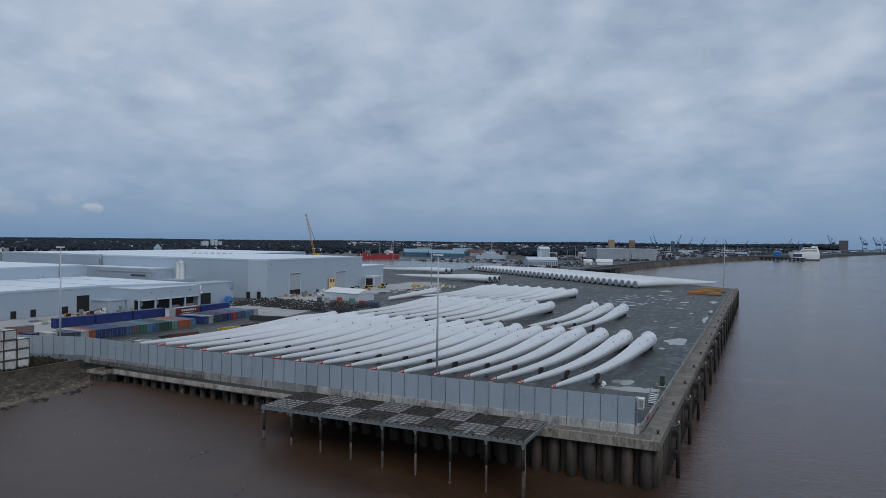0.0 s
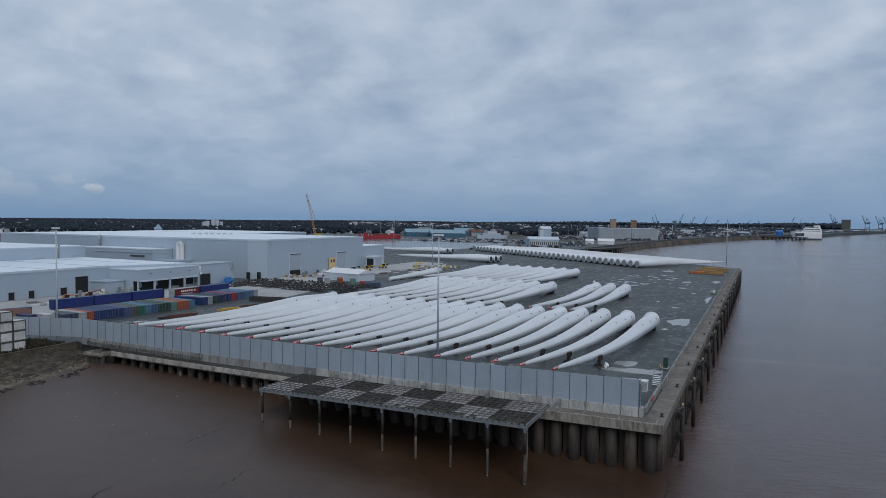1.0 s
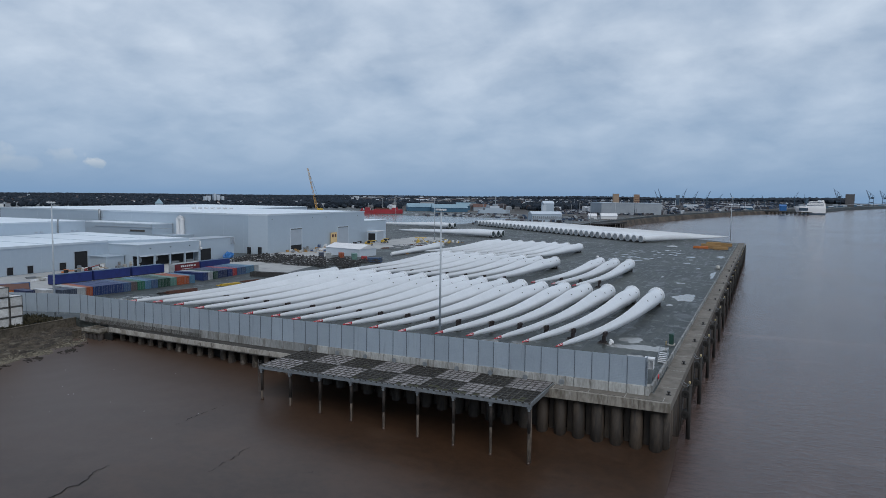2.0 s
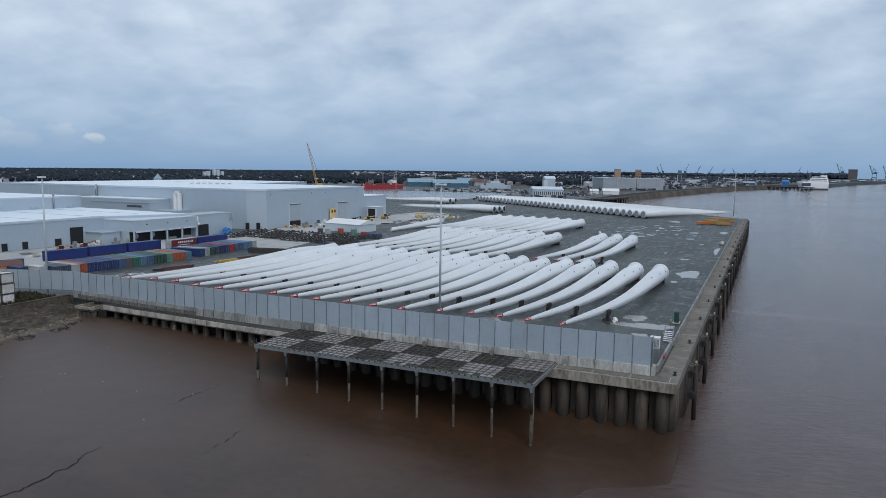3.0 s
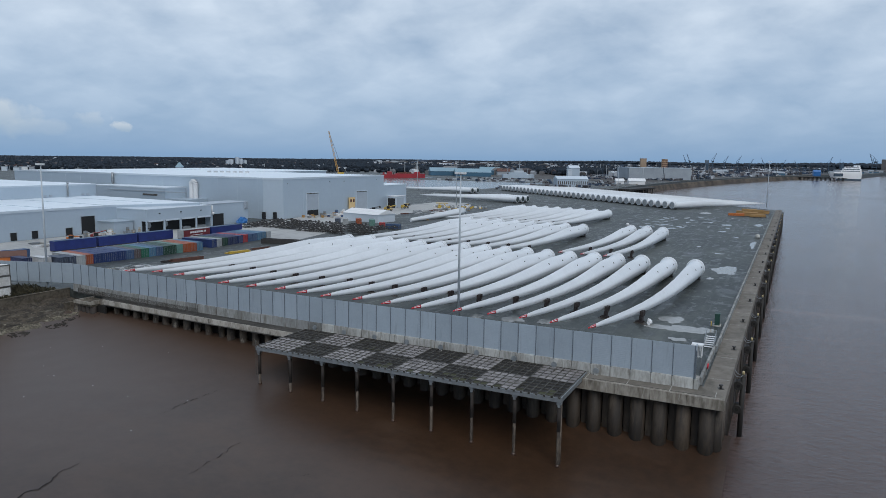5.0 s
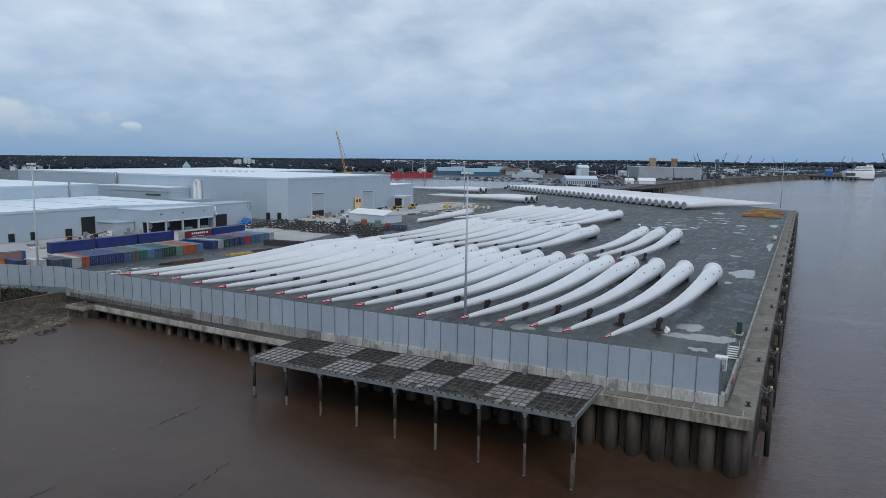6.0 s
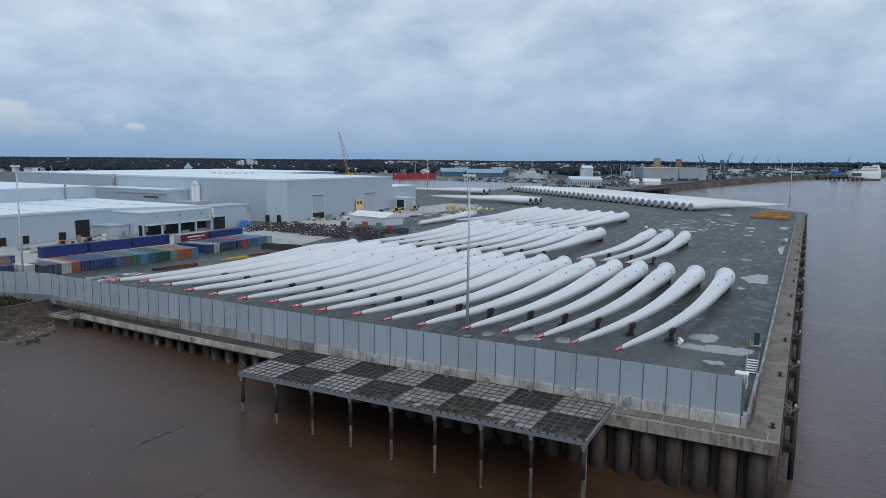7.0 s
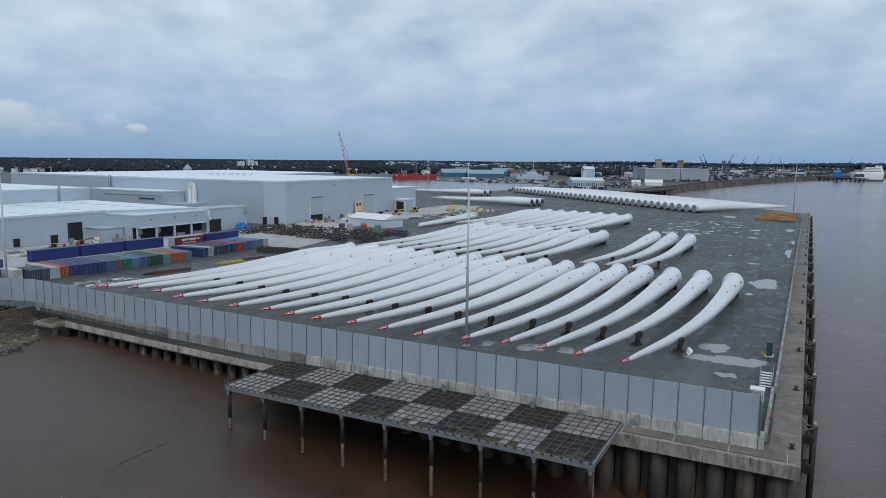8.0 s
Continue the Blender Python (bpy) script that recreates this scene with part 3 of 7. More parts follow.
for k in range(11):
    x0 = -1.5 - 5.6 * k
    part("apron_joint", boxes((x0 - 0.045, x0 + 0.045, front_y(x0) + 0.36, fence_y(x0) - 0.3, 0.055, 0.066)), PALE_CONCRETE, quay)
    part("edge_joint", boxes((x0 - 5.5, x0, front_y(x0 - 2.8) + 0.32, front_y(x0 - 2.8) + 0.62, 0.055, 0.064)), LEDGE, quay)
bm = bmesh.new()
for i in range(32):
    y = 8 + i * 12
    slab(bm, -3.2 + i * 0.07, -0.25 + i * 0.068, y - 0.04, y + 0.04, 0.055, 0.066)
part("apron_joint", bm, PALE_CONCRETE, quay)
for k in range(60):
    x0 = -121 + 0.9 * k
    part("ledge_plank", boxes((x0 + 0.02, x0 + 0.88, front_y(x0) - 0.12, fence_y(x0) - 0.34, LOW + 0.002, LOW + 0.03 + rng.uniform(0, 0.02))), LEDGE, quay)
# wall behind the piles, coloured near-black for the shade under the deck
bm = bmesh.new()
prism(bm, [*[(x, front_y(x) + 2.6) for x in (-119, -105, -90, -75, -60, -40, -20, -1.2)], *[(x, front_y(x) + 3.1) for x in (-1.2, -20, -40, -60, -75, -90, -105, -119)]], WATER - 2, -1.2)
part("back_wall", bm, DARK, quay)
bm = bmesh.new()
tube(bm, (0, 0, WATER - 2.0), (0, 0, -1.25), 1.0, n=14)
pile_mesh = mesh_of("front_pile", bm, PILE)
bm = bmesh.new()
tube(bm, (0, 0, WATER - 2.0), (0, 0, -1.25), 0.72, 0.66, n=8)
stub_mesh = mesh_of("front_pile", bm, STUB)
for i in range(40):
    x = -2.35 - i * 2.95
    far = x < -66
    piece("front_pile", stub_mesh if far else pile_mesh, quay, pose(x + (rng.uniform(-0.3, 0.3) if far else 0), front_y(x) + 1.15 + (0.35 if far else 0), 0, rng.uniform(-2, 2) if far else 0, rng.uniform(-2, 2) if far else 0, rng.uniform(0, 90)) @ Matrix.Diagonal((rng.uniform(0.8, 1.25), rng.uniform(0.8, 1.25), 1, 1) if far else (1, 1, 1, 1)))
bm = bmesh.new()
slab(bm, -0.45, 0.45, -0.1, 0.35, WATER - 2, -1.3)
web_mesh = mesh_of("sheet_web", bm, PILE)
for i in range(22):
    x = -3.82 - i * 2.95
    piece("sheet_web", web_mesh, quay, pose(x, front_y(x) + 1.75, 0))
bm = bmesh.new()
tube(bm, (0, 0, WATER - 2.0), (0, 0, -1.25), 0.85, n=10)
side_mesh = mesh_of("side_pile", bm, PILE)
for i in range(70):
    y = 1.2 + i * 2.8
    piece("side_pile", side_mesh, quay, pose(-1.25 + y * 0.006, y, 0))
# same near-black on the river side, standing in for shade behind the piles
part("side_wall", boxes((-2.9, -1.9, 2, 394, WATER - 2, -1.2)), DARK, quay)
# mesh railing on the ledge
rail = thing("mesh_railing", "dark wire mesh railing along the quay ledge", "railing")
bm = bmesh.new()
for k in range(370):
    x = -130 + 0.1 * k
    y = front_y(x) + 0.9
    slab(bm, x, x + 0.02, y + 0.02, y + 0.04, LOW + 0.06, 1.1)
    for q in range(12):
        slab(bm, x, x + 0.1, y, y + 0.02, LOW + 0.12 + 0.1 * q, LOW + 0.14 + 0.1 * q)
tagged(part("mesh", bm, WEATHERED, rail), kind="stuff")
for k in range(14):
    x = -130 + 37 * k / 13
    y = front_y(x)
    part("post", boxes((x - 0.05, x + 0.05, y + 0.84, y + 0.9, LOW + 0.04, 1.2 if k < 13 else 1.8)), WEATHERED, rail)

# lower block at the shore end
bm = boxes((-126.0, -121.2, 0.8, 5.2, -1.5, -0.8))
part("end_rim", boxes((-126.6, -121.1, 0.6, 0.95, -1.1, -0.5), (-126.6, -126.2, 0.95, 5.2, -1.1, -0.5), (-121.5, -121.1, 0.95, 5.2, -1.1, -0.3)), CONCRETE, quay)
part("end_pile", tubes(*[((x, 1.5, -6), (x, 1.5, -1.5), 0.62, 0.62, 10) for x in (-125.6, -124.3, -123.0, -121.7)]), RUST_DARK, quay)
# near-black sheet that stands for the shade beneath the end rim
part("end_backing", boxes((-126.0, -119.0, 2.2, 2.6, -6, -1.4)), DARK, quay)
part("end_block", bm, SHORE_WALL, quay)
part("end_slab", boxes((-129.0, -128.2, 0.1, 1.8, -3.0, -1.2)), SHORE_WALL, quay)

# fender piles along the river side
fender_group = "fender piles along the quay"


def fender():
    f = thing("fender_pile", "black timber fender pile with faded yellow cap chained to quay", "fender", group=fender_group)
    part("timber_post", tubes(((0.0, 0, WATER - 2), (0.0, 0, -0.3), 0.36, 0.34, 10)), TAR, f)
    part("cap", tubes(((0, 0, -0.3), (0, 0, 0.16), 0.2, 0.15, 8)), CREAM, f, "faded yellow steel cap")
    part("cap_band", tubes(((0, 0, -0.55), (0, 0, -0.4), 0.4, 0.4, 10)), WEATHERED, f)
    part("back_board", boxes((-1.12, -0.95, -0.75, 0.75, -6.4, -1.35)), BLACK, f)
    for q in (-1, 1):
        part("chain", tubes(((-1.3, 0.95 * q, 0.02), (-0.8, 0.8 * q, -0.55), 0.05, 0.05, 5), ((-0.8, 0.8 * q, -0.55), (-0.3, 0.5 * q, -0.6), 0.05, 0.05, 5), ((-0.3, 0.5 * q, -0.6), (0.0, 0.35 * q, -0.3), 0.05, 0.05, 5)), STEEL, f)
    for z in (-1.9, -5.4):
        fd = part("cylinder_fender", tubes(((-0.55, -0.85, z), (-0.55, 0.85, z), 0.62, 0.62, 14)), TAR, f, "black rubber cylinder fender")
        part("bore", tubes(((-0.55, -0.87, z), (-0.55, 0.87, z), 0.25, 0.25, 10)), DARK, fd)
    part("hanging_chain", tubes(((-0.75, 1.6, -1.2), (-0.35, 2.6, -3.6), 0.045, 0.045, 5), ((-0.35, 2.6, -3.6), (-0.2, 0.4, -5.0), 0.045, 0.045, 5)), WEATHERED, f)
    return f


first = fender()
first.matrix_basis = pose(1.12, 13.4, 0)
for i in range(1, 18):
    y = 13.4 + i * 21.6
    copy_thing(first, pose(1.06 + 0.0053 * y, y, 0))

# mooring bollards
def bollard():
    b = thing("bollard", "small dark cast iron mooring bollard on the apron", "bollard", group="bollards on the quay")
    part("base", boxes((-0.35, 0.35, -0.35, 0.35, 0.07, 0.12)), BLACK, b)
    bm = bmesh.new()
    tube(bm, (0, 0, 0.12), (0, 0, 0.5), 0.17, 0.15)
    tube(bm, (0, 0, 0.5), (0, 0, 0.66), 0.3, 0.24)
    part("post", bm, BLACK, b)
    return b


first = bollard()
first.matrix_basis = pose(-1.15, 3.8, 0, 0, 0, 20)
for i in range(1, 18):
    y = 3.8 + i * 21.8
    copy_thing(first, pose(-1.18 + 0.0066 * y, y, 0, 0, 0, 20 + 7 * i))

# upstand wall with guard posts, between yard and apron
parapet = thing("parapet", "pale concrete upstand wall with steel guard posts along the yard edge", "wall", kind="structure")
bm = boxes((-0.2, 0.2, -1.48, 1.48, 0.0, 0.92), (-0.16, 0.16, -1.46, 1.46, 0.92, 1.0))
wall_mesh = mesh_of("wall_block", bm, BASE_DARK)
for i in range(124):
    y = 6.0 + i * 3.0
    piece("wall_block", wall_mesh, parapet, pose((-3.85 if y < 24 else -3.6) + 0.0055 * y, y, 0))
bm = boxes((-0.05, 0.05, -0.06, 0.06, 0.9, 1.45))
guard_mesh = mesh_of("guard_post", bm, STEEL)
for i in range(186):
    y = 9.4 + i * 2.0
    piece("guard_post", guard_mesh, parapet, pose(-3.3 + 0.0055 * y, y, 0))

# ---- perimeter fence ----
FX0, FPITCH, FFOOT, FTOP = -4.45, 2.75, 1.52, 5.86


def panel_mesh(width, ribs, depth):
    """A sheet with horizontal ribs."""
    bm = bmesh.new()
    z0, z1 = FFOOT - 0.05, FTOP
    rows = []
    for i in range(ribs * 2 + 1):
        z = z0 + (z1 - z0) * i / (ribs * 2)
        y = -depth if i % 2 else depth
        rows.append((bm.verts.new((-width / 2, y, z)), bm.verts.new((width / 2, y, z))))
    for a, b in zip(rows, rows[1:]):
        bm.faces.new((a[0], a[1], b[1], b[0]))
    slab(bm, -width / 2, width / 2, 0.05, 0.09, z0, z1)
    return mesh_of("panel", bm, FENCE)


PANEL = panel_mesh(FPITCH - 0.06, 17, 0.0042)
PANEL_SOFT = panel_mesh(FPITCH - 0.06, 17, 0.0022)
PANEL_PLAIN = panel_mesh(FPITCH - 0.06, 17, 0.001)
bm = boxes((-0.04, 0.04, -0.06, 0.1, FFOOT - 0.3, FTOP + 0.03), (-0.1, 0.1, -0.11, -0.06, FFOOT - 0.35, FFOOT - 0.05))
POST_MESH = mesh_of("post", bm, POST)


def base_mesh(foot, mat):
    """A cast block with a chamfered head and a pilaster at its joint."""
    bm = bmesh.new()
    w = FPITCH / 2
    slab(bm, -w + 0.05, w - 0.05, -0.26, 0.25, foot, FFOOT - 0.12)
    slab(bm, -w, w, -0.17, 0.2, foot, FFOOT - 0.14)
    slab(bm, -w + 0.09, w - 0.09, -0.18, 0.2, FFOOT - 0.12, FFOOT - 0.03)
    slab(bm, w - 0.25, w - 0.05, -0.30, 0.2, foot, FFOOT - 0.22)
    slab(bm, -w + 0.1, w - 0.26, -0.3, -0.26, foot, foot + 0.2)
    return mesh_of("base_block", bm, mat)


BASE_MESH, BASE_DEEP = base_mesh(0.0, PALE_CONCRETE), base_mesh(LOW, BASE_DARK)
fence = thing("perimeter_fence", "tall grey ribbed steel fence on pale concrete base blocks", "fence")
n_panels = 47
fx, fy = FX0, fence_y(FX0)
for i in range(n_panels + 1):
    slope = math.atan2(fence_y(fx - 0.5) - fence_y(fx), 0.5)
    piece("post", POST_MESH, fence, pose(fx, fy - 0.02, 0, 0, 0, -math.degrees(slope)))
    if i == n_panels:
        break
    m = pose(fx - FPITCH / 2 * math.cos(slope), fy + FPITCH / 2 * math.sin(slope), 0, 0, 0, -math.degrees(slope))
    ribbed = i in (1, 5) or (i < 12 and rng.random() < 0.35)
    piece("panel", PANEL if ribbed else rng.choice((PANEL_SOFT, PANEL_SOFT, PANEL_PLAIN)), fence, m)
    piece("base_block", BASE_MESH if fx > -63.5 else BASE_DEEP, fence, m)
    fx, fy = fx - FPITCH * math.cos(slope), fy + FPITCH * math.sin(slope)
FXL, FYL = fx, fy
part("end_return", boxes((FX0 - 0.02, FX0 + 0.1, fence_y(FX0) + 0.02, fence_y(FX0) + 1.3, FFOOT - 0.4, FTOP - 0.02)), FENCE, fence)
part("end_upright", boxes((FX0 + 0.1, FX0 + 0.22, fence_y(FX0) - 0.1, fence_y(FX0) + 0.05, 0.06, FTOP - 0.6)), POST, fence)
part("end_block", boxes((FX0 + 0.05, FX0 + 0.62, fence_y(FX0) - 0.3, fence_y(FX0) + 1.6, 0.06, FFOOT - 0.1)), PALE_CONCRETE, fence)

side_fence = thing("side_fence", "grey ribbed steel fence standing back above the shore", "fence")
turn = 198.0
c, q = math.cos(radians(turn)), math.sin(radians(turn))
for i in range(15):
    piece("panel", PANEL_PLAIN, side_fence, pose(FXL + c * FPITCH * (i + 0.5), FYL + q * FPITCH * (i + 0.5), 0.05, 0, 0, turn + 180))
    piece("post", POST_MESH, side_fence, pose(FXL + c * FPITCH * (i + 1), FYL + q * FPITCH * (i + 1), 0, 0, 0, turn + 180))

# low wall above the shore
whole("shore_wall", boxes((-136.9, -136.4, -160, 7.0, -3.5, 0.02), (-136.95, -136.3, -160, 7.0, 0.02, 0.14)), SHORE_WALL, "low weathered concrete wall above the shore", "wall", kind="structure")
bm = bmesh.new()
for i in range(24000):
    x, y = rng.uniform(-160, -137.0), rng.uniform(-30, 6.5)
    if y > FYL - 0.3 + (x - FXL) * math.tan(radians(18)):
        continue
    thick = max(0.0, 0.6 + 0.8 * fbm(x, y, 0.16))
    h, a = rng.uniform(0.25, 0.7) * (0.5 + 1.9 * thick), rng.uniform(0, 3.14)
    z0 = h * rng.uniform(0, 0.75)
    dx, dy = 0.2 * math.cos(a), 0.2 * math.sin(a)
    bm.faces.new([bm.verts.new(p) for p in ((x - dx, y - dy, z0 - 0.05), (x + dx, y + dy, z0 - 0.05), (x + rng.uniform(-0.3, 0.3), y + rng.uniform(-0.3, 0.3), z0 + 0.35))])
whole("rough_grass", bm, GRASS, "dark brown brambles and dry weeds in front of the fence", "weeds", kind="stuff")

# ---- jetty platform in front of the fence ----
PX0, PX1, PY0, PY1, PZ = -67.6, -18.8, -10.6, 1.75, 0.32
platform = thing("platform", "old steel grating platform with pale and dark squares on tall legs", "platform")
nbx, nby, ncx, ncy = 8, 2, 6, 5
bx, by = (PX1 - PX0) / nbx, (PY1 - PY0) / nby
cx, cy = bx / ncx, by / ncy
bm = bmesh.new()
for i in range(nbx * ncx + 1):
    x = PX0 + i * cx
    slab(bm, x - 0.055, x + 0.055, PY0 - 0.2, PY1, PZ - 0.12, PZ + 0.05 + 0.03 * (i % 3 == 0))
for j in range(nby * ncy + 1):
    y = PY0 + j * cy
    slab(bm, PX0, PX1, y - 0.06, y + 0.06, PZ - 0.12, PZ + 0.055)
part("grating", bm, GRID, platform, "dark steel grating bars")
bm = boxes((-cx / 2 + 0.05, cx / 2 - 0.05, -cy / 2 + 0.05, cy / 2 - 0.05, -0.09, -0.005))
pale_mesh = mesh_of("deck_plate", bm, PLATE_PALE)
bm = boxes((-cx / 2 + 0.05, cx / 2 - 0.05, -cy / 2 + 0.05, cy / 2 - 0.05, -0.16, -0.09))
dark_mesh = mesh_of("deck_plate", bm, PLATE_DARK)
bm = boxes((-cx / 2 + 0.05, cx / 2 - 0.05, -cy / 2 + 0.05, cy / 2 - 0.05, -0.12, -0.05))
moss_mesh = mesh_of("deck_plate", bm, MOSS)
rest = {True: bmesh.new(), False: bmesh.new()}
for i in range(nbx * ncx):
    for j in range(nby * ncy):
        x, y = PX0 + (i + 0.5) * cx, PY0 + (j + 0.5) * cy
        pale = (i // ncx + j // ncy) % 2 == 0
        if i >= 18:
            me = pale_mesh if pale else dark_mesh
            if (j < 1 and rng.random() < 0.4) or (j < 2 and rng.random() < 0.1 + 0.5 * (i > 44)):
                me = moss_mesh
            piece("deck_plate", me, platform, pose(x, y, PZ, rng.uniform(-0.6, 0.6), rng.uniform(-0.6, 0.6)))
        else:
            d = -0.02 if pale else -0.09
            slab(rest[pale], x - cx / 2 + 0.05, x + cx / 2 - 0.05, y - cy / 2 + 0.05, y + cy / 2 - 0.05, PZ + d - 0.08, PZ + d)
tagged(part("deck_plate", rest[True], PLATE_PALE, platform), kind="stuff")
tagged(part("deck_plate", rest[False], PLATE_DARK, platform), kind="stuff")
part("edge_beam", boxes((PX0 - 0.15, PX1 + 0.15, PY0 - 0.2, PY0 - 0.05, PZ - 0.62, PZ - 0.2)), STEEL, platform, "galvanised edge beam")
bracket_mesh = mesh_of("edge_bracket", boxes((-0.3, 0.3, PY0 - 0.24, PY0 - 0.05, PZ - 0.2, PZ - 0.02), (-0.34, -0.28, PY0 - 0.3, PY0 - 0.05, PZ - 0.26, PZ + 0.04)), STEEL)
for i in range(nbx * ncx):
    piece("edge_bracket", bracket_mesh, platform, pose(PX0 + (i + 0.5) * cx, 0, 0))
part("edge_beam", boxes((PX1 + 0.08, PX1 + 0.25, PY0 - 0.1, PY1, PZ - 0.6, PZ + 0.02)), STEEL, platform, "galvanised edge beam")
part("edge_beam", boxes((PX0 - 0.25, PX0 - 0.08, PY0 - 0.1, PY1, PZ - 0.6, PZ + 0.02)), STEEL, platform, "galvanised edge beam")
beam_mesh = mesh_of("cross_beam", boxes((-0.12, 0.12, PY0, -0.6, PZ - 0.6, PZ - 0.16)), WEATHERED)
for i in range(nbx + 1):
    piece("cross_beam", beam_mesh, platform, pose(PX0 + i * bx, 0, 0))
bm = tubes(((0, 0, WATER - 2.5), (0, 0, PZ - 1.0), 0.21, 0.21, 10))
leg_mesh = mesh_of("leg", bm, LEG)
bm = boxes((-0.3, 0.3, -0.3, 0.3, PZ - 1.0, PZ - 0.6), (-0.18, 0.18, -0.3, 0.3, PZ - 1.35, PZ - 1.0))
head_mesh = mesh_of("leg_head", bm, STEEL)
sleeve_mesh = mesh_of("leg_sleeve", tubes(((0, 0, -4.4), (0, 0, PZ - 1.0), 0.25, 0.25, 10)), RUST_DARK)
foot_mesh = mesh_of("leg_collar", tubes(((0, 0, -0.25), (0, 0, 0.25), 0.34, 0.26, 10)), MUD)
for i in range(nbx + 1):
    x = PX0 + i * bx + (0.1 if i == 0 else -0.15 if i == nbx else 0)
    piece("leg", leg_mesh, platform, pose(x, PY0 + 0.35, 0))
    piece("leg_head", head_mesh, platform, pose(x, PY0 + 0.35, 0))
    piece("leg_sleeve", sleeve_mesh, platform, pose(x, PY0 + 0.35, rng.uniform(-0.5, 0.7)))
    piece("leg_collar", foot_mesh, platform, pose(x, PY0 + 0.35, mud_height(x, PY0 + 0.35) + 0.1))
x = PX1 - 0.15
part("corner_brace", tubes(((x, PY0 + 1.0, WATER - 2), (x, PY0 + 1.0, PZ - 0.9), 0.22, 0.22, 8),
     *[((x, PY0 + 0.35, z), (x, PY0 + 1.0, z), 0.1, 0.1, 6) for z in (-2.5, -4.2, -5.9, -7.2)]), LEG, platform)
part("ladder", tubes(*[((PX0 - 0.5 + d, PY0 + 0.2, -4.5), (PX0 - 0.5 + d, PY0 + 0.2, 1.2), 0.05, 0.05, 6) for d in (0, 0.5)],
     *[((PX0 - 0.5, PY0 + 0.2, -4.3 + 0.5 * k), (PX0, PY0 + 0.2, -4.3 + 0.5 * k), 0.04, 0.04, 5) for k in range(11)]), WEATHERED, platform)
# round plates on the wall behind the platform
first = None
for i in range(9):
    x = PX0 + 1.5 + i * (PX1 - PX0) / 8
    if first is None:
        first = thing("fixing_bracket", "small grey steel bracket with a round plate at the fence foot", "bracket", group="brackets at the fence foot")
        part("plate", tubes(((0, 0, 0.72), (0, 0.12, 0.72), 0.42, 0.42, 14)), STEEL, first)
        part("foot", boxes((-0.25, 0.25, 0.0, 0.5, 0.06, 0.32)), PALE_CONCRETE, first)
        first.matrix_basis = pose(x, fence_y(x) - 0.75, 0)
    else:
        copy_thing(first, pose(x, fence_y(x) - 0.75, 0))

# ---- turbine blades ----
TALL = [(0, 4.2), (0.05, 4.15), (0.12, 4.15), (0.2, 4.2), (0.28, 3.95), (0.4, 3.3), (0.55, 2.55), (0.7, 1.95), (0.85, 1.4), (0.95, 0.85), (1.0, 0.14)]
WIDE = [(0, 4.2), (0.05, 4.1), (0.12, 3.6), (0.2, 3.0), (0.28, 2.5), (0.4, 1.9), (0.55, 1.4), (0.7, 1.0), (0.85, 0.65), (0.95, 0.36), (1.0, 0.05)]


def blade_ring(s, length, n, bend, lift, grow=0.0):
    tall, wide = curve(TALL, s) + grow, curve(WIDE, s) + grow
    ctr = Vector((bend * math.sin(math.pi * s), -s * length, 2.65 - 1.4 * smooth(0.1, 0.95, s) + lift * s * s))
    sharp = smooth(0.08, 0.3, s)
    lean = 0.65 * smooth(0.05, 0.2, s) * (1 - smooth(0.35, 0.8, s))
    pts = []
    for i in range(n):
        a = 2 * math.pi * i / n
        ca, sa = math.cos(a), math.sin(a)
        w = ca * (1 - 0.72 * sharp * max(0, sa))
        pts.append(ctr + Vector((w * wide / 2 - lean * max(0, sa), 0, sa * tall / 2 + 0.12 * sharp * tall)))
    return pts


def skin(bm, rings, cap0=True, cap1=True):
    vs = [[bm.verts.new(p) for p in r] for r in rings]
    n = len(vs[0])
    for a, b in zip(vs, vs[1:]):
        for i in range(n):
            f = bm.faces.new((a[i], a[(i + 1) % n], b[(i + 1) % n], b[i]))
            f.smooth = True
    if cap0:
        bm.faces.new(vs[0][::-1])
    if cap1:
        bm.faces.new(vs[-1])


BLADE_L = 78.5


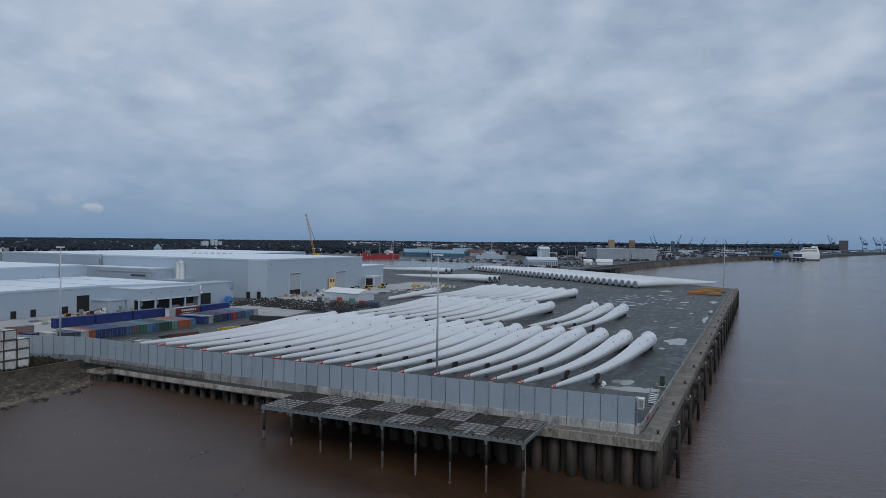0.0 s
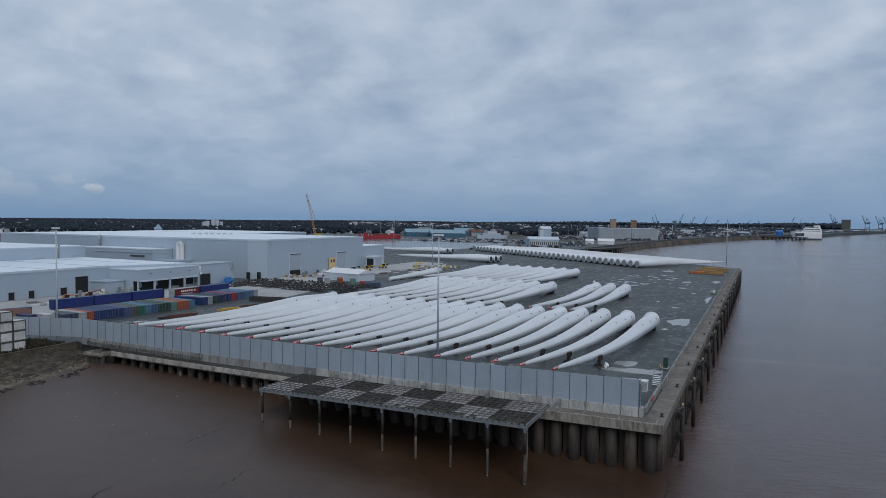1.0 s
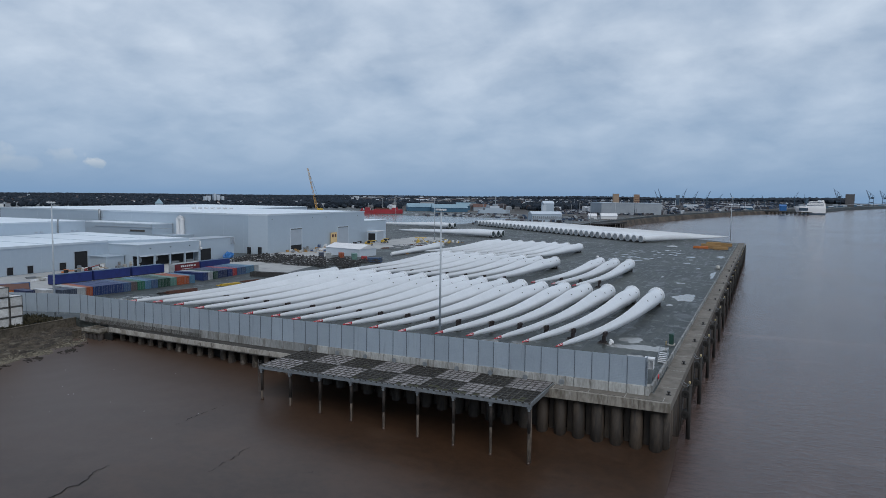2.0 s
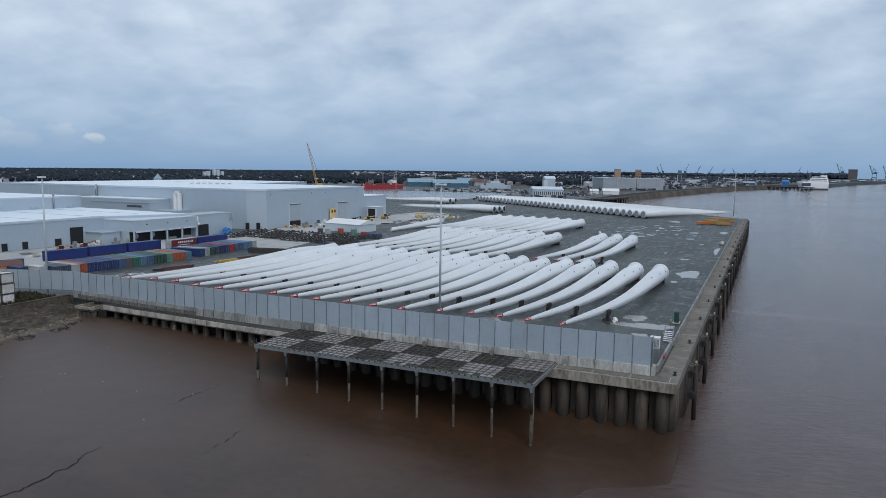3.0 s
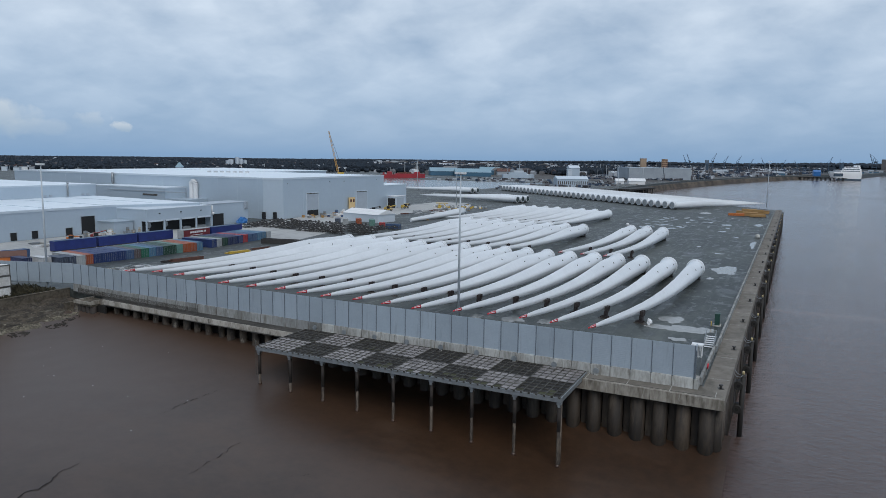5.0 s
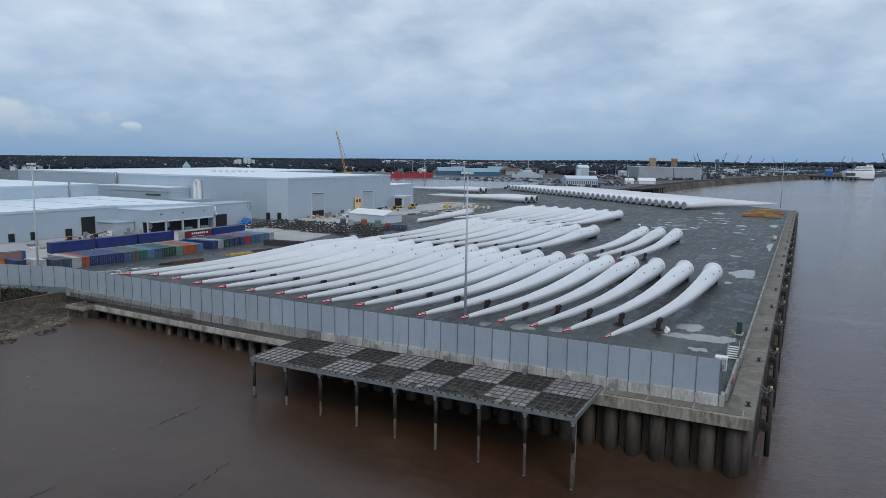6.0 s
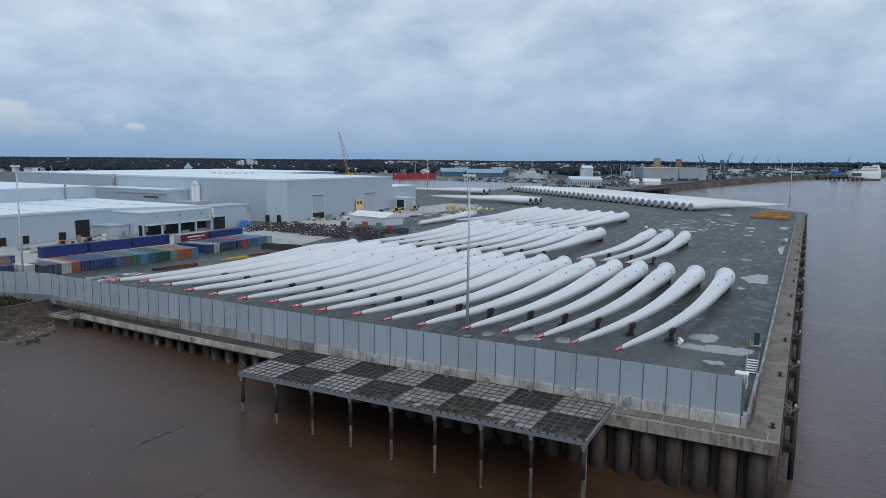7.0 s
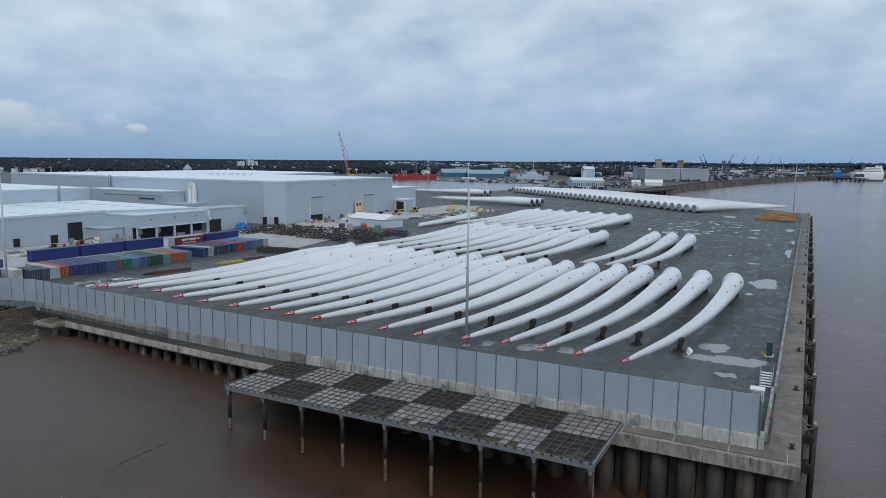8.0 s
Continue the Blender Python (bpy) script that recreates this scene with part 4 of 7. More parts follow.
def blade(label, group, length=BLADE_L, bend=3.0, lift=1.5, tip=True, marks=True, n=24, cover=ROOT_COVER):
    """A blade lying from its root at the origin towards -y."""
    b = thing("turbine_blade", label, "turbine blade", group=group)
    stations = [0.006, 0.03, 0.06, 0.1, 0.14, 0.18, 0.22, 0.27, 0.33, 0.4, 0.48, 0.56, 0.64, 0.72, 0.8, 0.88, 0.94, 0.97] + ([] if tip else [0.985, 0.998])
    bm = bmesh.new()
    skin(bm, [blade_ring(s, length, n, bend, lift) for s in stations], cap0=False)
    body = part("shell", bm, BLADE, b)
    bm = bmesh.new()
    rings = [blade_ring(s, length, n, 0, lift, g) for s, g in ((0.0, -0.5), (0.0, 0.42), (0.0075, 0.42), (0.0075, -0.2))]
    skin(bm, rings, cap0=False, cap1=False)
    part("root_ring", bm, BLADE, b, "white root flange")
    bm = bmesh.new()
    skin(bm, [blade_ring(s, length, n, bend, lift, -0.5) for s in (0.0012, 0.02)], cap0=True, cap1=False)
    part("root_cover", bm, cover, b, "grey cover closing the root" if cover is ROOT_COVER else "dark green sheet covering the root")
    if tip:
        bm = bmesh.new()
        skin(bm, [blade_ring(s, length, 10, bend, lift, 0.06) for s in (0.968, 0.98, 0.992, 1.0)])
        tc = part("tip_cover", bm, RED, b, "red and white striped tip cover")
        for k in (0, 3, 6):
            bm = bmesh.new()
            rows = [blade_ring(q, length, 20, bend, lift, 0.12)[k:k + 2] for q in (0.972, 0.979, 0.986, 0.993)]
            for (p0, p1), (p2, p3) in zip(rows, rows[1:]):
                bm.faces.new([bm.verts.new(p) for p in (p0, p1, p3, p2)])
            part("stripe", bm, WHITE, tc)
    if marks:
        for q in (0.06, 0.15, 0.27):
            p = blade_ring(q, length, n, bend, lift)[2]
            part("lifting_point", tubes((p + Vector((-0.12, 0, -0.12)), p + Vector((0.07, 0, 0.05)), 0.2, 0.2, 8)), BLACK, b, "small dark lifting point cover")
    bm = bmesh.new()
    skin(bm, [blade_ring(q, length, n, bend, lift, 0.025) for q in (0.0155, 0.0175)], cap0=False, cap1=False)
    part("root_band", bm, ROOT_COVER, b, "thin grey band round the root")
    return b


def tip_stand(group):
    """Dark clamp frame under the outer part of a blade."""
    st = thing("blade_stand", "brown-black steel clamp frame holding a blade above the asphalt", "stand", group=group)
    part("slab", boxes((-0.5, 1.5, -0.7, 0.7, 0.0, 0.12)), WEATHERED, st)
    part("board", boxes((1.2, 2.2, -1.3, -0.5, 0.0, 0.07)), WEATHERED, st, "weathered packing board")
    part("frame", boxes((-0.2, 1.3, -0.5, -0.36, 0.12, 0.45), (-0.2, 1.3, 0.36, 0.5, 0.12, 0.45), (0.5, 1.1, -0.42, 0.42, 0.12, 1.5)), STAND, st)
    for y in (-0.75, -0.16, 0.43):
        part("clamp", boxes((0.72, 1.25, y, y + 0.32, 1.4, 2.4), (0.74, 1.02, y, y + 0.32, 1.0, 1.5), (1.25, 1.33, y + 0.06, y + 0.26, 1.75, 2.35)), STAND, st)
    return st


def root_stand(group):
    st = thing("root_stand", "low black steel frame under a blade root", "stand", group=group)
    part("frame", boxes((-1.7, 1.7, -0.5, -0.3, 0.0, 0.4), (-1.7, 1.7, 0.3, 0.5, 0.0, 0.4), (-1.7, -1.4, -0.5, 0.5, 0.0, 1.0), (1.4, 1.7, -0.5, 0.5, 0.0, 1.0),
         (-0.5, 0.5, -0.5, 0.5, 0.0, 0.4)), BLACK, st)
    return st


def lay(protos, x, y, turn, s_tip=0.742, length=BLADE_L, keep=True):
    """One blade on its two stands, root at (x, y); turn 0 points it to -y."""
    bl, ts, rs = protos
    if keep:
        copy_thing(bl, pose(x, y, 0, 0, 0, turn))
    else:
        bl.matrix_basis = pose(x, y, 0, 0, 0, turn)
    m = pose(x, y, 0, 0, 0, turn)
    if ts:
        copy_thing(ts, m @ pose(2.1, -s_tip * length, 0))
    copy_thing(rs, m @ pose(0, -2.2, 0))


def drop_protos(protos):
    for p in protos:
        if p:
            for o in (*p.children_recursive, p):
                bpy.data.objects.remove(o)


WHITE_BLADE = "long white wind turbine blade with red striped tip on stands"
TIP_X = (-22.6, -29.3, -35.0, -40.9, -47.2, -54.7, -61.5, -68.3, -75.4, -81.4, -87.6, -94.7, -102.4, -110.0, -118.0, -125.5, -131.7)
ROOT_X = (-15.0, -21.8, -28.8, -35.4, -41.5, -47.9, -54.4, -60.7, -67.2, -73.6, -80.7, -88.2, -95.2, -101.6, -108.0, -114.6, -121.6)
TIP_Y = (17.2, 17.8, 18.3, 18.4, 17.5, 15.8, 16.3, 17.0, 16.5, 16.8, 17.7, 17.0, 17.0, 17.8, 19.3, 19.8, 17.4)
row_a = (blade(WHITE_BLADE, "blades in the front row"), tip_stand("stands of the front row"), root_stand("root stands of the front row"))
for tx, ty, rx in zip(TIP_X, TIP_Y, ROOT_X):
    lean = math.asin((rx - tx) / BLADE_L)
    lay(row_a, rx, ty + BLADE_L * math.cos(lean), -math.degrees(lean))
drop_protos(row_a)
PLAIN_BLADE = "long white wind turbine blade with a plain tip on stands"
row_b = (blade(PLAIN_BLADE, "blades in the middle row", tip=False), tip_stand("stands of the middle row"), root_stand("root stands of the middle row"))
lay((blade(WHITE_BLADE, "blades in the middle row"), *row_b[1:]), -66.3, 176.5, -4.9, keep=False)
for i in range(1, 8):
    lay(row_b, -66.3 - 7.25 * i, 176.5 + 0.6 * i, -4.9 - 0.15 * i)
drop_protos(row_b)
row_d = (blade(WHITE_BLADE, "three blades beside the open yard"), tip_stand("stands of the three blades"), root_stand("root stands of the three blades"))
for i in range(3):
    lay(row_d, -36.8 - 6.1 * i, 181.8 + 0.5 * i, -3.0 - 0.5 * i)
drop_protos(row_d)
row_c = (blade(PLAIN_BLADE, "blades in the back row", tip=False, marks=False, n=16), tip_stand("stands of the back row"), root_stand("root stands of the back row"))
for i in range(8):
    lay(row_c, -76.6 - 7.0 * i, 262.5 + 1.2 * i, -7.0)
drop_protos(row_c)
row_e = (blade("long white wind turbine blade lying in a tight row", "blades in the far tight row", 84, 0.5, 1.2, tip=False, marks=False, n=16), None, root_stand("root stands of the far row"))
for i in range(37):
    lay(row_e, -59.0 - 4.95 * i, 357 + 4.5 * i, 180 - 37)
row_f = (blade("long white wind turbine blade with a dark sheet over its root", "blades by the dock", 84, 0.5, 1.2, tip=False, marks=False, n=16, cover=DARK_SHEET), None, root_stand("root stands by the dock"))
for x, y in ((-158, 350), (-156.5, 356), (-155, 362), (-234, 446), (-232, 453)):
    lay(row_f, x, y, -100)
drop_protos(row_e)
drop_protos(row_f)
section = thing("blade_section", "white outer blade section with a cut end lying by loose goods", "blade section", (-147.1, 239.5, 0), -4)
bm = bmesh.new()
skin(bm, [p for p in [[Vector((q.x * 1.15, q.y + 0.36 * 100, q.z - 0.75)) for q in blade_ring(k, 100, 16, 0.0, 0.4, 0.5)] for k in (0.36, 0.42, 0.5, 0.6, 0.7, 0.8, 0.87)]])
part("shell", bm, BLADE, section)
part("bearer", boxes(*[(-1.6, 1.6, -12 - 26 * k, -11.6 - 26 * k, 0, 0.5) for k in range(2)]), TIMBER, section)

# ---- factory buildings ----
def building(name, label, x0, x1, y0, y1, h, wall, roof, parapet_h=0.5, lip=0.25, category="building"):
    b = thing(name, label, category)
    part("wall", boxes((x0, x1, y0, y1, 0, h)), wall, b)
    part("roof", boxes((x0 + 0.3, x1 - 0.3, y0 + 0.3, y1 - 0.3, h, h + 0.25)), roof, b)
    bm = boxes((x0 - lip, x1 + lip, y0 - lip, y0 + 0.25, h - 0.3, h + parapet_h), (x0 - lip, x1 + lip, y1 - 0.25, y1 + lip, h - 0.3, h + parapet_h),
               (x1 - 0.25, x1 + lip, y0 + 0.25, y1 - 0.25, h - 0.3, h + parapet_h), (x0 - lip, x0 + 0.25, y0 + 0.25, y1 - 0.25, h - 0.3, h + parapet_h))
    part("parapet", bm, CLAD_LIGHT, b)
    return b


hall = thing("factory_hall", "large flat-roofed factory hall in smooth grey cladding", "factory")
HX, HY, HH = -208.0, 163.0, 19.0
bm = bmesh.new()
prism(bm, [(HX, HY + 5), (HX, 259), (-402, 259), (-402, HY), (HX - 8, HY)], 0, HH)
part("wall", bm, CLAD, hall)
bm = bmesh.new()
prism(bm, [(HX - 0.4, HY + 5), (HX - 0.4, 258.6), (-401.6, 258.6), (-401.6, HY + 0.4), (HX - 8, HY + 0.4)], HH, HH + 0.2)
part("roof", bm, ROOF, hall)
bm = boxes((HX - 0.2, HX + 0.2, HY + 5, 259.2, HH - 0.5, HH + 0.35), (-402, HX - 8, HY - 0.2, HY + 0.2, HH - 0.5, HH + 0.35))
slab(bm, 0, 9.5, -0.2, 0.2, HH - 0.5, HH + 0.35, Matrix.Translation((HX - 8, HY, 0)) @ Matrix.Rotation(math.atan2(5, 8), 4, "Z"))
part("eave_trim", bm, CLAD_LIGHT, hall)
part("low_wing", boxes((-300, HX, 259, 286, 0, 13.1)), CLAD, hall)
part("low_wing_roof", boxes((-300, HX + 0.2, 259.02, 286.2, 13.1, 13.4)), ROOF, hall)
part("rear_hall", boxes((-400, -300.3, 259.05, 330, 0, 18.9)), CLAD, hall)
part("rear_roof", boxes((-400.2, -300, 259.3, 330.2, 18.9, 19.3)), ROOF, hall)


def big_door(y0, y1, top, open_to):
    d = part("loading_door", boxes((HX + 0.02, HX + 0.14, y0, y1, open_to, top)), DOOR, hall, "grey roller door")
    part("door_frame", boxes((HX + 0.02, HX + 0.3, y0 - 0.4, y0, 0, top + 0.4), (HX + 0.02, HX + 0.3, y1, y1 + 0.4, 0, top + 0.4), (HX + 0.02, HX + 0.3, y0, y1, top, top + 0.4)), CLAD_LIGHT, d)
    part("lintel", boxes((HX + 0.14, HX + 0.34, y0, y1, top - 0.35, top)), WEATHERED, d)
    if open_to > 0:
        part("opening", boxes((HX + 0.01, HX + 0.05, y0, y1, 0.02, open_to)), INSIDE, d, "dark open doorway")


big_door(185.8, 195.2, 11.4, 2.9)
big_door(229.8, 240.4, 10.7, 0.0)
bm = boxes((HX, HX + 6, 263, 273.5, 0, 6.6))
porch = part("porch", bm, CLAD_LIGHT, hall)
part("porch_opening", boxes((HX + 5.98, HX + 6.05, 264.2, 272.3, 0.0, 5.8)), DOOR, hall)
part("porch_side", boxes((HX + 0.6, HX + 5.4, 262.9, 262.99, 0.0, 5.6)), INSIDE, hall, "dark porch opening")
part("porch_roof", boxes((HX - 0.1, HX + 6.4, 262.6, 273.9, 6.6, 6.9)), WHITE, hall)
for y in (171, 205, 218, 251):
    part("wall_lamp", boxes((HX + 0.02, HX + 0.3, y - 0.2, y + 0.2, 16.4, 16.9)), STEEL, hall)
for x, y0, z in ((-211, 166.0, 3.2), (-215.4, 163.4, 3.2)):
    part("side_door", boxes((x - 0.7, x + 0.7, y0 - 1.2, y0 - 0.1, 0, z)), INSIDE, hall)
# white vertical duct on the wall
bm = bmesh.new()
arch = [(-260.0, 6.0), (-260.0, 15.0)] + [(-258.7 - 1.3 * math.cos(math.pi * k / 8), 15.0 + 1.5 * math.sin(math.pi * k / 8)) for k in range(1, 8)] + [(-257.4, 15.0), (-257.4, 6.0)]
for (x0, z0), (x1, z1) in zip(arch, arch[1:]):
    tube(bm, (x0, HY - 1.25, z0), (x1, HY - 1.25, z1), 1.2, 1.2, 14, False)
part("duct", bm, WHITE, hall, "rounded white extraction duct")
# joints of the cladding
bm = bmesh.new()
for i in range(14):
    x = -219 - i * 12.5
    slab(bm, x - 0.025, x + 0.025, HY - 0.03, HY + 0.01, 0.1, HH - 0.6)
for i in range(8):
    y = 172 + i * 11.2
    slab(bm, HX - 0.01, HX + 0.03, y - 0.02, y + 0.02, 0.1, HH - 0.6)
part("cladding_joint", bm, CLAD_LIGHT, hall)
for i in range(7):
    x, y = -303 + 2.9 * i, 217 + 2.2 * i
    part("roof_vent", boxes((x - 0.9, x + 0.9, y - 0.7, y + 0.7, HH, HH + 0.9), (x - 1.1, x + 1.1, y - 0.9, y + 0.9, HH + 0.9, HH + 1.2)), WHITE, hall)

mid = building("plant_block", "lower grey plant block against the factory hall", -318, -265, 149.5, 162.6, 13.3, CLAD, ROOF, 0.25, 0.1)
part("low_part", boxes((-264.95, -251, 149.5, 162.9, 0, 8.2)), CLAD, mid)
part("hall_pipe", tubes(((-317.4, 162.2, 13.3), (-317.4, 162.2, 19.6), 0.6, 0.6, 10)), STEEL, mid)
part("louvre", boxes((-280, -270, 149.3, 149.48, 9.4, 10.3)), WEATHERED, mid)
part("wall_rail", boxes((-305, -251, 149.2, 149.45, 11.4, 11.8)), DOOR, mid)

annex = thing("annex", "low grey factory annex with a pale roof and dark loading doors", "building")
AX, AH = -226.0, 9.9
bm = bmesh.new()
prism(bm, [(AX, -70), (AX, 91), (-213, 121), (-283, 125), (-283, -70)], 0, AH)
part("wall", bm, CLAD, annex)
bm = bmesh.new()
prism(bm, [(AX - 0.4, -69.5), (AX - 0.4, 91), (-213.4, 120.7), (-282.9, 124.7), (-282.9, -69.5)], AH, AH + 0.2)
part("roof", bm, ROOF, annex)
part("eave_trim", boxes((AX - 0.2, AX + 0.2, -70, 91, AH - 0.5, AH + 0.3)), CLAD_LIGHT, annex)
bm = bmesh.new()
for k in range(9):
    slab(bm, -282.5, AX - 0.5, -60 + 21 * k, -59.75 + 21 * k, AH + 0.2, AH + 0.3)
part("roof_seam", bm, CLAD, annex)
rear = building("rear_building", "long grey flat-roofed building rising behind the annex", -420, -283.05, -70, 126, 15.3, CLAD, ROOF, 0.3, 0.1)
part("wall_pipe", tubes(((-282.6, 111.5, 10.0), (-282.6, 111.5, 16.0), 0.3, 0.3, 10), ((-282.6, 111.5, 16.0), (-282.6, 111.5, 16.5), 0.5, 0.5, 10)), STEEL, rear, "grey vent pipe on the wall")
for y in (101, 103.5, 119, 121.5):
    part("wall_vent", boxes((-283.0, -282.7, y - 0.6, y + 0.6, 10.6, 11.2)), DOOR, rear)
for y0, y1, z0, z1 in ((49.6, 51.8, 0.2, 2.9), (57.0, 59.2, 0.2, 2.9), (69.5, 72.2, 0.2, 2.9), (75.8, 81.4, 0.2, 6.6), (40, 42, 0.2, 2.9)):
    part("doorway", boxes((AX + 0.01, AX + 0.06, y0, y1, z0, z1)), INSIDE, annex, "dark open doorway")
    part("door_frame", boxes((AX, AX + 0.2, y0 - 0.2, y0, 0, z1 + 0.2), (AX, AX + 0.2, y1, y1 + 0.2, 0, z1 + 0.2), (AX, AX + 0.2, y0, y1, z1, z1 + 0.2)), DOOR, annex)
bm = bmesh.new()
for i in range(14):
    y = -64 + i * 11.5
    slab(bm, AX, AX + 0.03, y - 0.025, y + 0.025, 0.1, AH - 0.5)
part("cladding_joint", bm, CLAD_LIGHT, annex)
part("lean_to", boxes((AX, AX + 9, 82.5, 90.8, 0, 4.4)), CLAD, annex, "small grey lean-to")
part("lean_to_roof", boxes((AX, AX + 9.3, 82.2, 91.0, 4.4, 4.7)), CLAD, annex)

dock = thing("loading_dock", "grey loading dock block with four dark open bays", "building")
DX, DH = -210.0, 8.7
part("wall", boxes((-226, DX - 3, 91.2, 124, 0, DH), (DX - 3, DX, 91.2, 124, 4.4, DH)), CLAD, dock)
part("roof", boxes((-226.2, DX + 0.1, 91.0, 124.2, DH, DH + 0.3)), CLAD_LIGHT, dock)
for i in range(4):
    y = 92.0 + i * 8.1
    part("shutter_box", boxes((DX + 0.01, DX + 0.2, y, y + 6.9, 4.1, 4.7)), CLAD_LIGHT, dock)
for i in range(3):
    part("wall_lamp", boxes((DX, DX + 0.35, 97 + 10.5 * i, 97.5 + 10.5 * i, 7.0, 7.3)), BLACK, dock)
for i in range(5):
    y = 91.2 + i * 8.1
    part("pier", boxes((DX - 0.6, DX - 0.05, y, y + (0.4 if i in (0, 4) else 0.75), 0, 4.4)), CLAD, dock)
part("bay_back", boxes((DX - 2.99, DX - 2.9, 91.6, 123.5, 0, 4.4)), INSIDE, dock, "dark bay interior")
for i in range(4):
    y = 95.8 + i * 8.1
    part("bay_fan", tubes(((DX - 2.9, y - 1.5, 2.6), (DX - 2.5, y - 1.5, 2.6), 1.1, 1.1, 14)) if i < 2 else boxes((DX - 2.9, DX - 1.0, y - 2.5, y + 1.5, 0, 1.0)), STEEL, dock)
link = thing("link_block", "low grey link block with a dark doorway beside the dock", "building")
part("wall", boxes((-222, -211.2, 124.3, 147.2, 0, 9.0)), CLAD, link)
part("roof_edge", boxes((-222.1, -211.0, 124.3, 147.4, 9.0, 9.3)), DOOR, link)
part("doorway", boxes((-211.22, -211.12, 126.0, 132.2, 0.02, 4.9)), INSIDE, link, "dark open doorway")
part("hood_duct", tubes(((-210.6, 124.9, 5.6), (-210.6, 124.9, 8.6), 0.55, 0.55, 12), ((-210.6, 124.9, 5.6), (-210.2, 125.6, 5.2), 0.55, 0.7, 12)), WHITE, link, "white vent duct")
part("bracket", boxes((-211.2, -210.4, 146.4, 146.8, 6.0, 9.0), (-211.2, -210.4, 144.9, 145.2, 6.0, 9.0), (-210.6, -210.4, 144.9, 146.8, 6.0, 6.3)), DOOR, link)

# ---- light masts ----
def mast(x, y, h, label):
    m = thing("light_mast", label, "light mast", (x, y, 0), group="light masts of the yard")
    part("pole", tubes(((0, 0, 0), (0, 0, h), 0.26, 0.13, 12)), MAST, m)
    part("base_plate", boxes((-0.5, 0.5, -0.5, 0.5, 0, 0.15)), PALE_CONCRETE, m)
    part("head_frame", boxes((-1.0, 1.0, -0.1, 0.1, h, h + 0.15)), STEEL, m)
    for dx in (-0.8, 0.0, 0.8):
        part("floodlight", boxes((dx - 0.25, dx + 0.25, -0.45, 0.25, h + 0.1, h + 0.45)), WHITE, m)


TALL_MAST = "tall slim galvanised light mast with floodlights on top"
mast(-49.0, 23.7, 26.9, TALL_MAST)
mast(-140.6, 4.6, 27.0, TALL_MAST)
mast(-7.2, 416.0, 30.0, TALL_MAST)
mast(-180, 300, 27.0, TALL_MAST)
mast(-300, 470, 27.0, TALL_MAST)
mast(-150, 620, 24.0, TALL_MAST)

# ---- containers ----
def paint(name, c):
    return material(name, c, tuple(v * 0.7 for v in c), 0.55, scale=0.5, fine_scale=4, bump=0.03, mix=0.8)


PAINTS = {k: paint(k + "_container_paint", c) for k, c in dict(
    white=(0.52, 0.53, 0.54), slate=(0.05, 0.065, 0.10), grey=(0.36, 0.38, 0.39), orange=(0.315, 0.075, 0.026), blue=(0.016, 0.036, 0.13),
    steel_blue=(0.05, 0.095, 0.19), brown=(0.098, 0.075, 0.075), green=(0.02, 0.13, 0.08), sky=(0.075, 0.180, 0.285), dark_green=(0.015, 0.055, 0.035),
    teal=(0.105, 0.225, 0.195), navy=(0.02, 0.03, 0.09), red=(0.38, 0.03, 0.03), deep_blue=(0.012, 0.026, 0.155), maroon=(0.16, 0.02, 0.025)).items()}


def corrugated(bm, a, b, z0, z1, depth, pitch):
    """A wall with upright ribs from a to b; ribs step to the left of a-b."""
    a, b = Vector(a), Vector(b)
    way = (b - a).normalized()
    side = Vector((-way.y, way.x))
    n = max(2, int((b - a).length / pitch))
    prev = None
    for i in range(n + 1):
        p = a + (b - a) * i / n + side * (depth if i % 2 else 0)
        cur = (bm.verts.new((p.x, p.y, z0)), bm.verts.new((p.x, p.y, z1)))
        if prev:
            bm.faces.new((prev[0], cur[0], cur[1], prev[1]))
        prev = cur


def container(colour, length=12.19, h=2.6, name="shipping_container", label="", group="containers in the row"):
    """Lies from its doors at x = 0 towards -x."""
    mat = PAINTS[colour]
    c = thing(name, label or colour.replace("_", " ") + " steel shipping container with double doors", "container", group=group)
    w = 1.22
    bm = bmesh.new()
    slab(bm, -length, 0, -w, w, 0.0, 0.16)
    slab(bm, -length + 0.1, -0.1, -w + 0.06, w - 0.06, h - 0.1, h - 0.03)
    for x in (-length, -0.12):
        for y in (-w, w - 0.12):
            slab(bm, x, x + 0.12, y, y + 0.12, 0.16, h)
    for y in (-w, w - 0.1):
        slab(bm, -length + 0.12, -0.12, y, y + 0.1, h - 0.12, h)
    slab(bm, -0.12, 0, -w + 0.12, w - 0.12, h - 0.14, h)
    slab(bm, -length, -length + 0.12, -w + 0.12, w - 0.12, 0.16, h)
    corrugated(bm, (-length + 0.12, -w + 0.06), (-0.12, -w + 0.06), 0.16, h - 0.12, 0.05, 0.28)
    corrugated(bm, (-0.12, w - 0.06), (-length + 0.12, w - 0.06), 0.16, h - 0.12, 0.05, 0.28)
    part("body", bm, mat, c)
    for y0, y1 in ((-w + 0.13, -0.02), (0.02, w - 0.13)):
        d = part("door", boxes((-0.1, -0.04, y0, y1, 0.18, h - 0.16)), mat, c)
        part("locking_bar", tubes(*[((-0.01, y0 + (y1 - y0) * k, 0.25), (-0.01, y0 + (y1 - y0) * k, h - 0.2), 0.025, 0.025, 5) for k in (0.3, 0.75)]), STEEL, d)
    return c


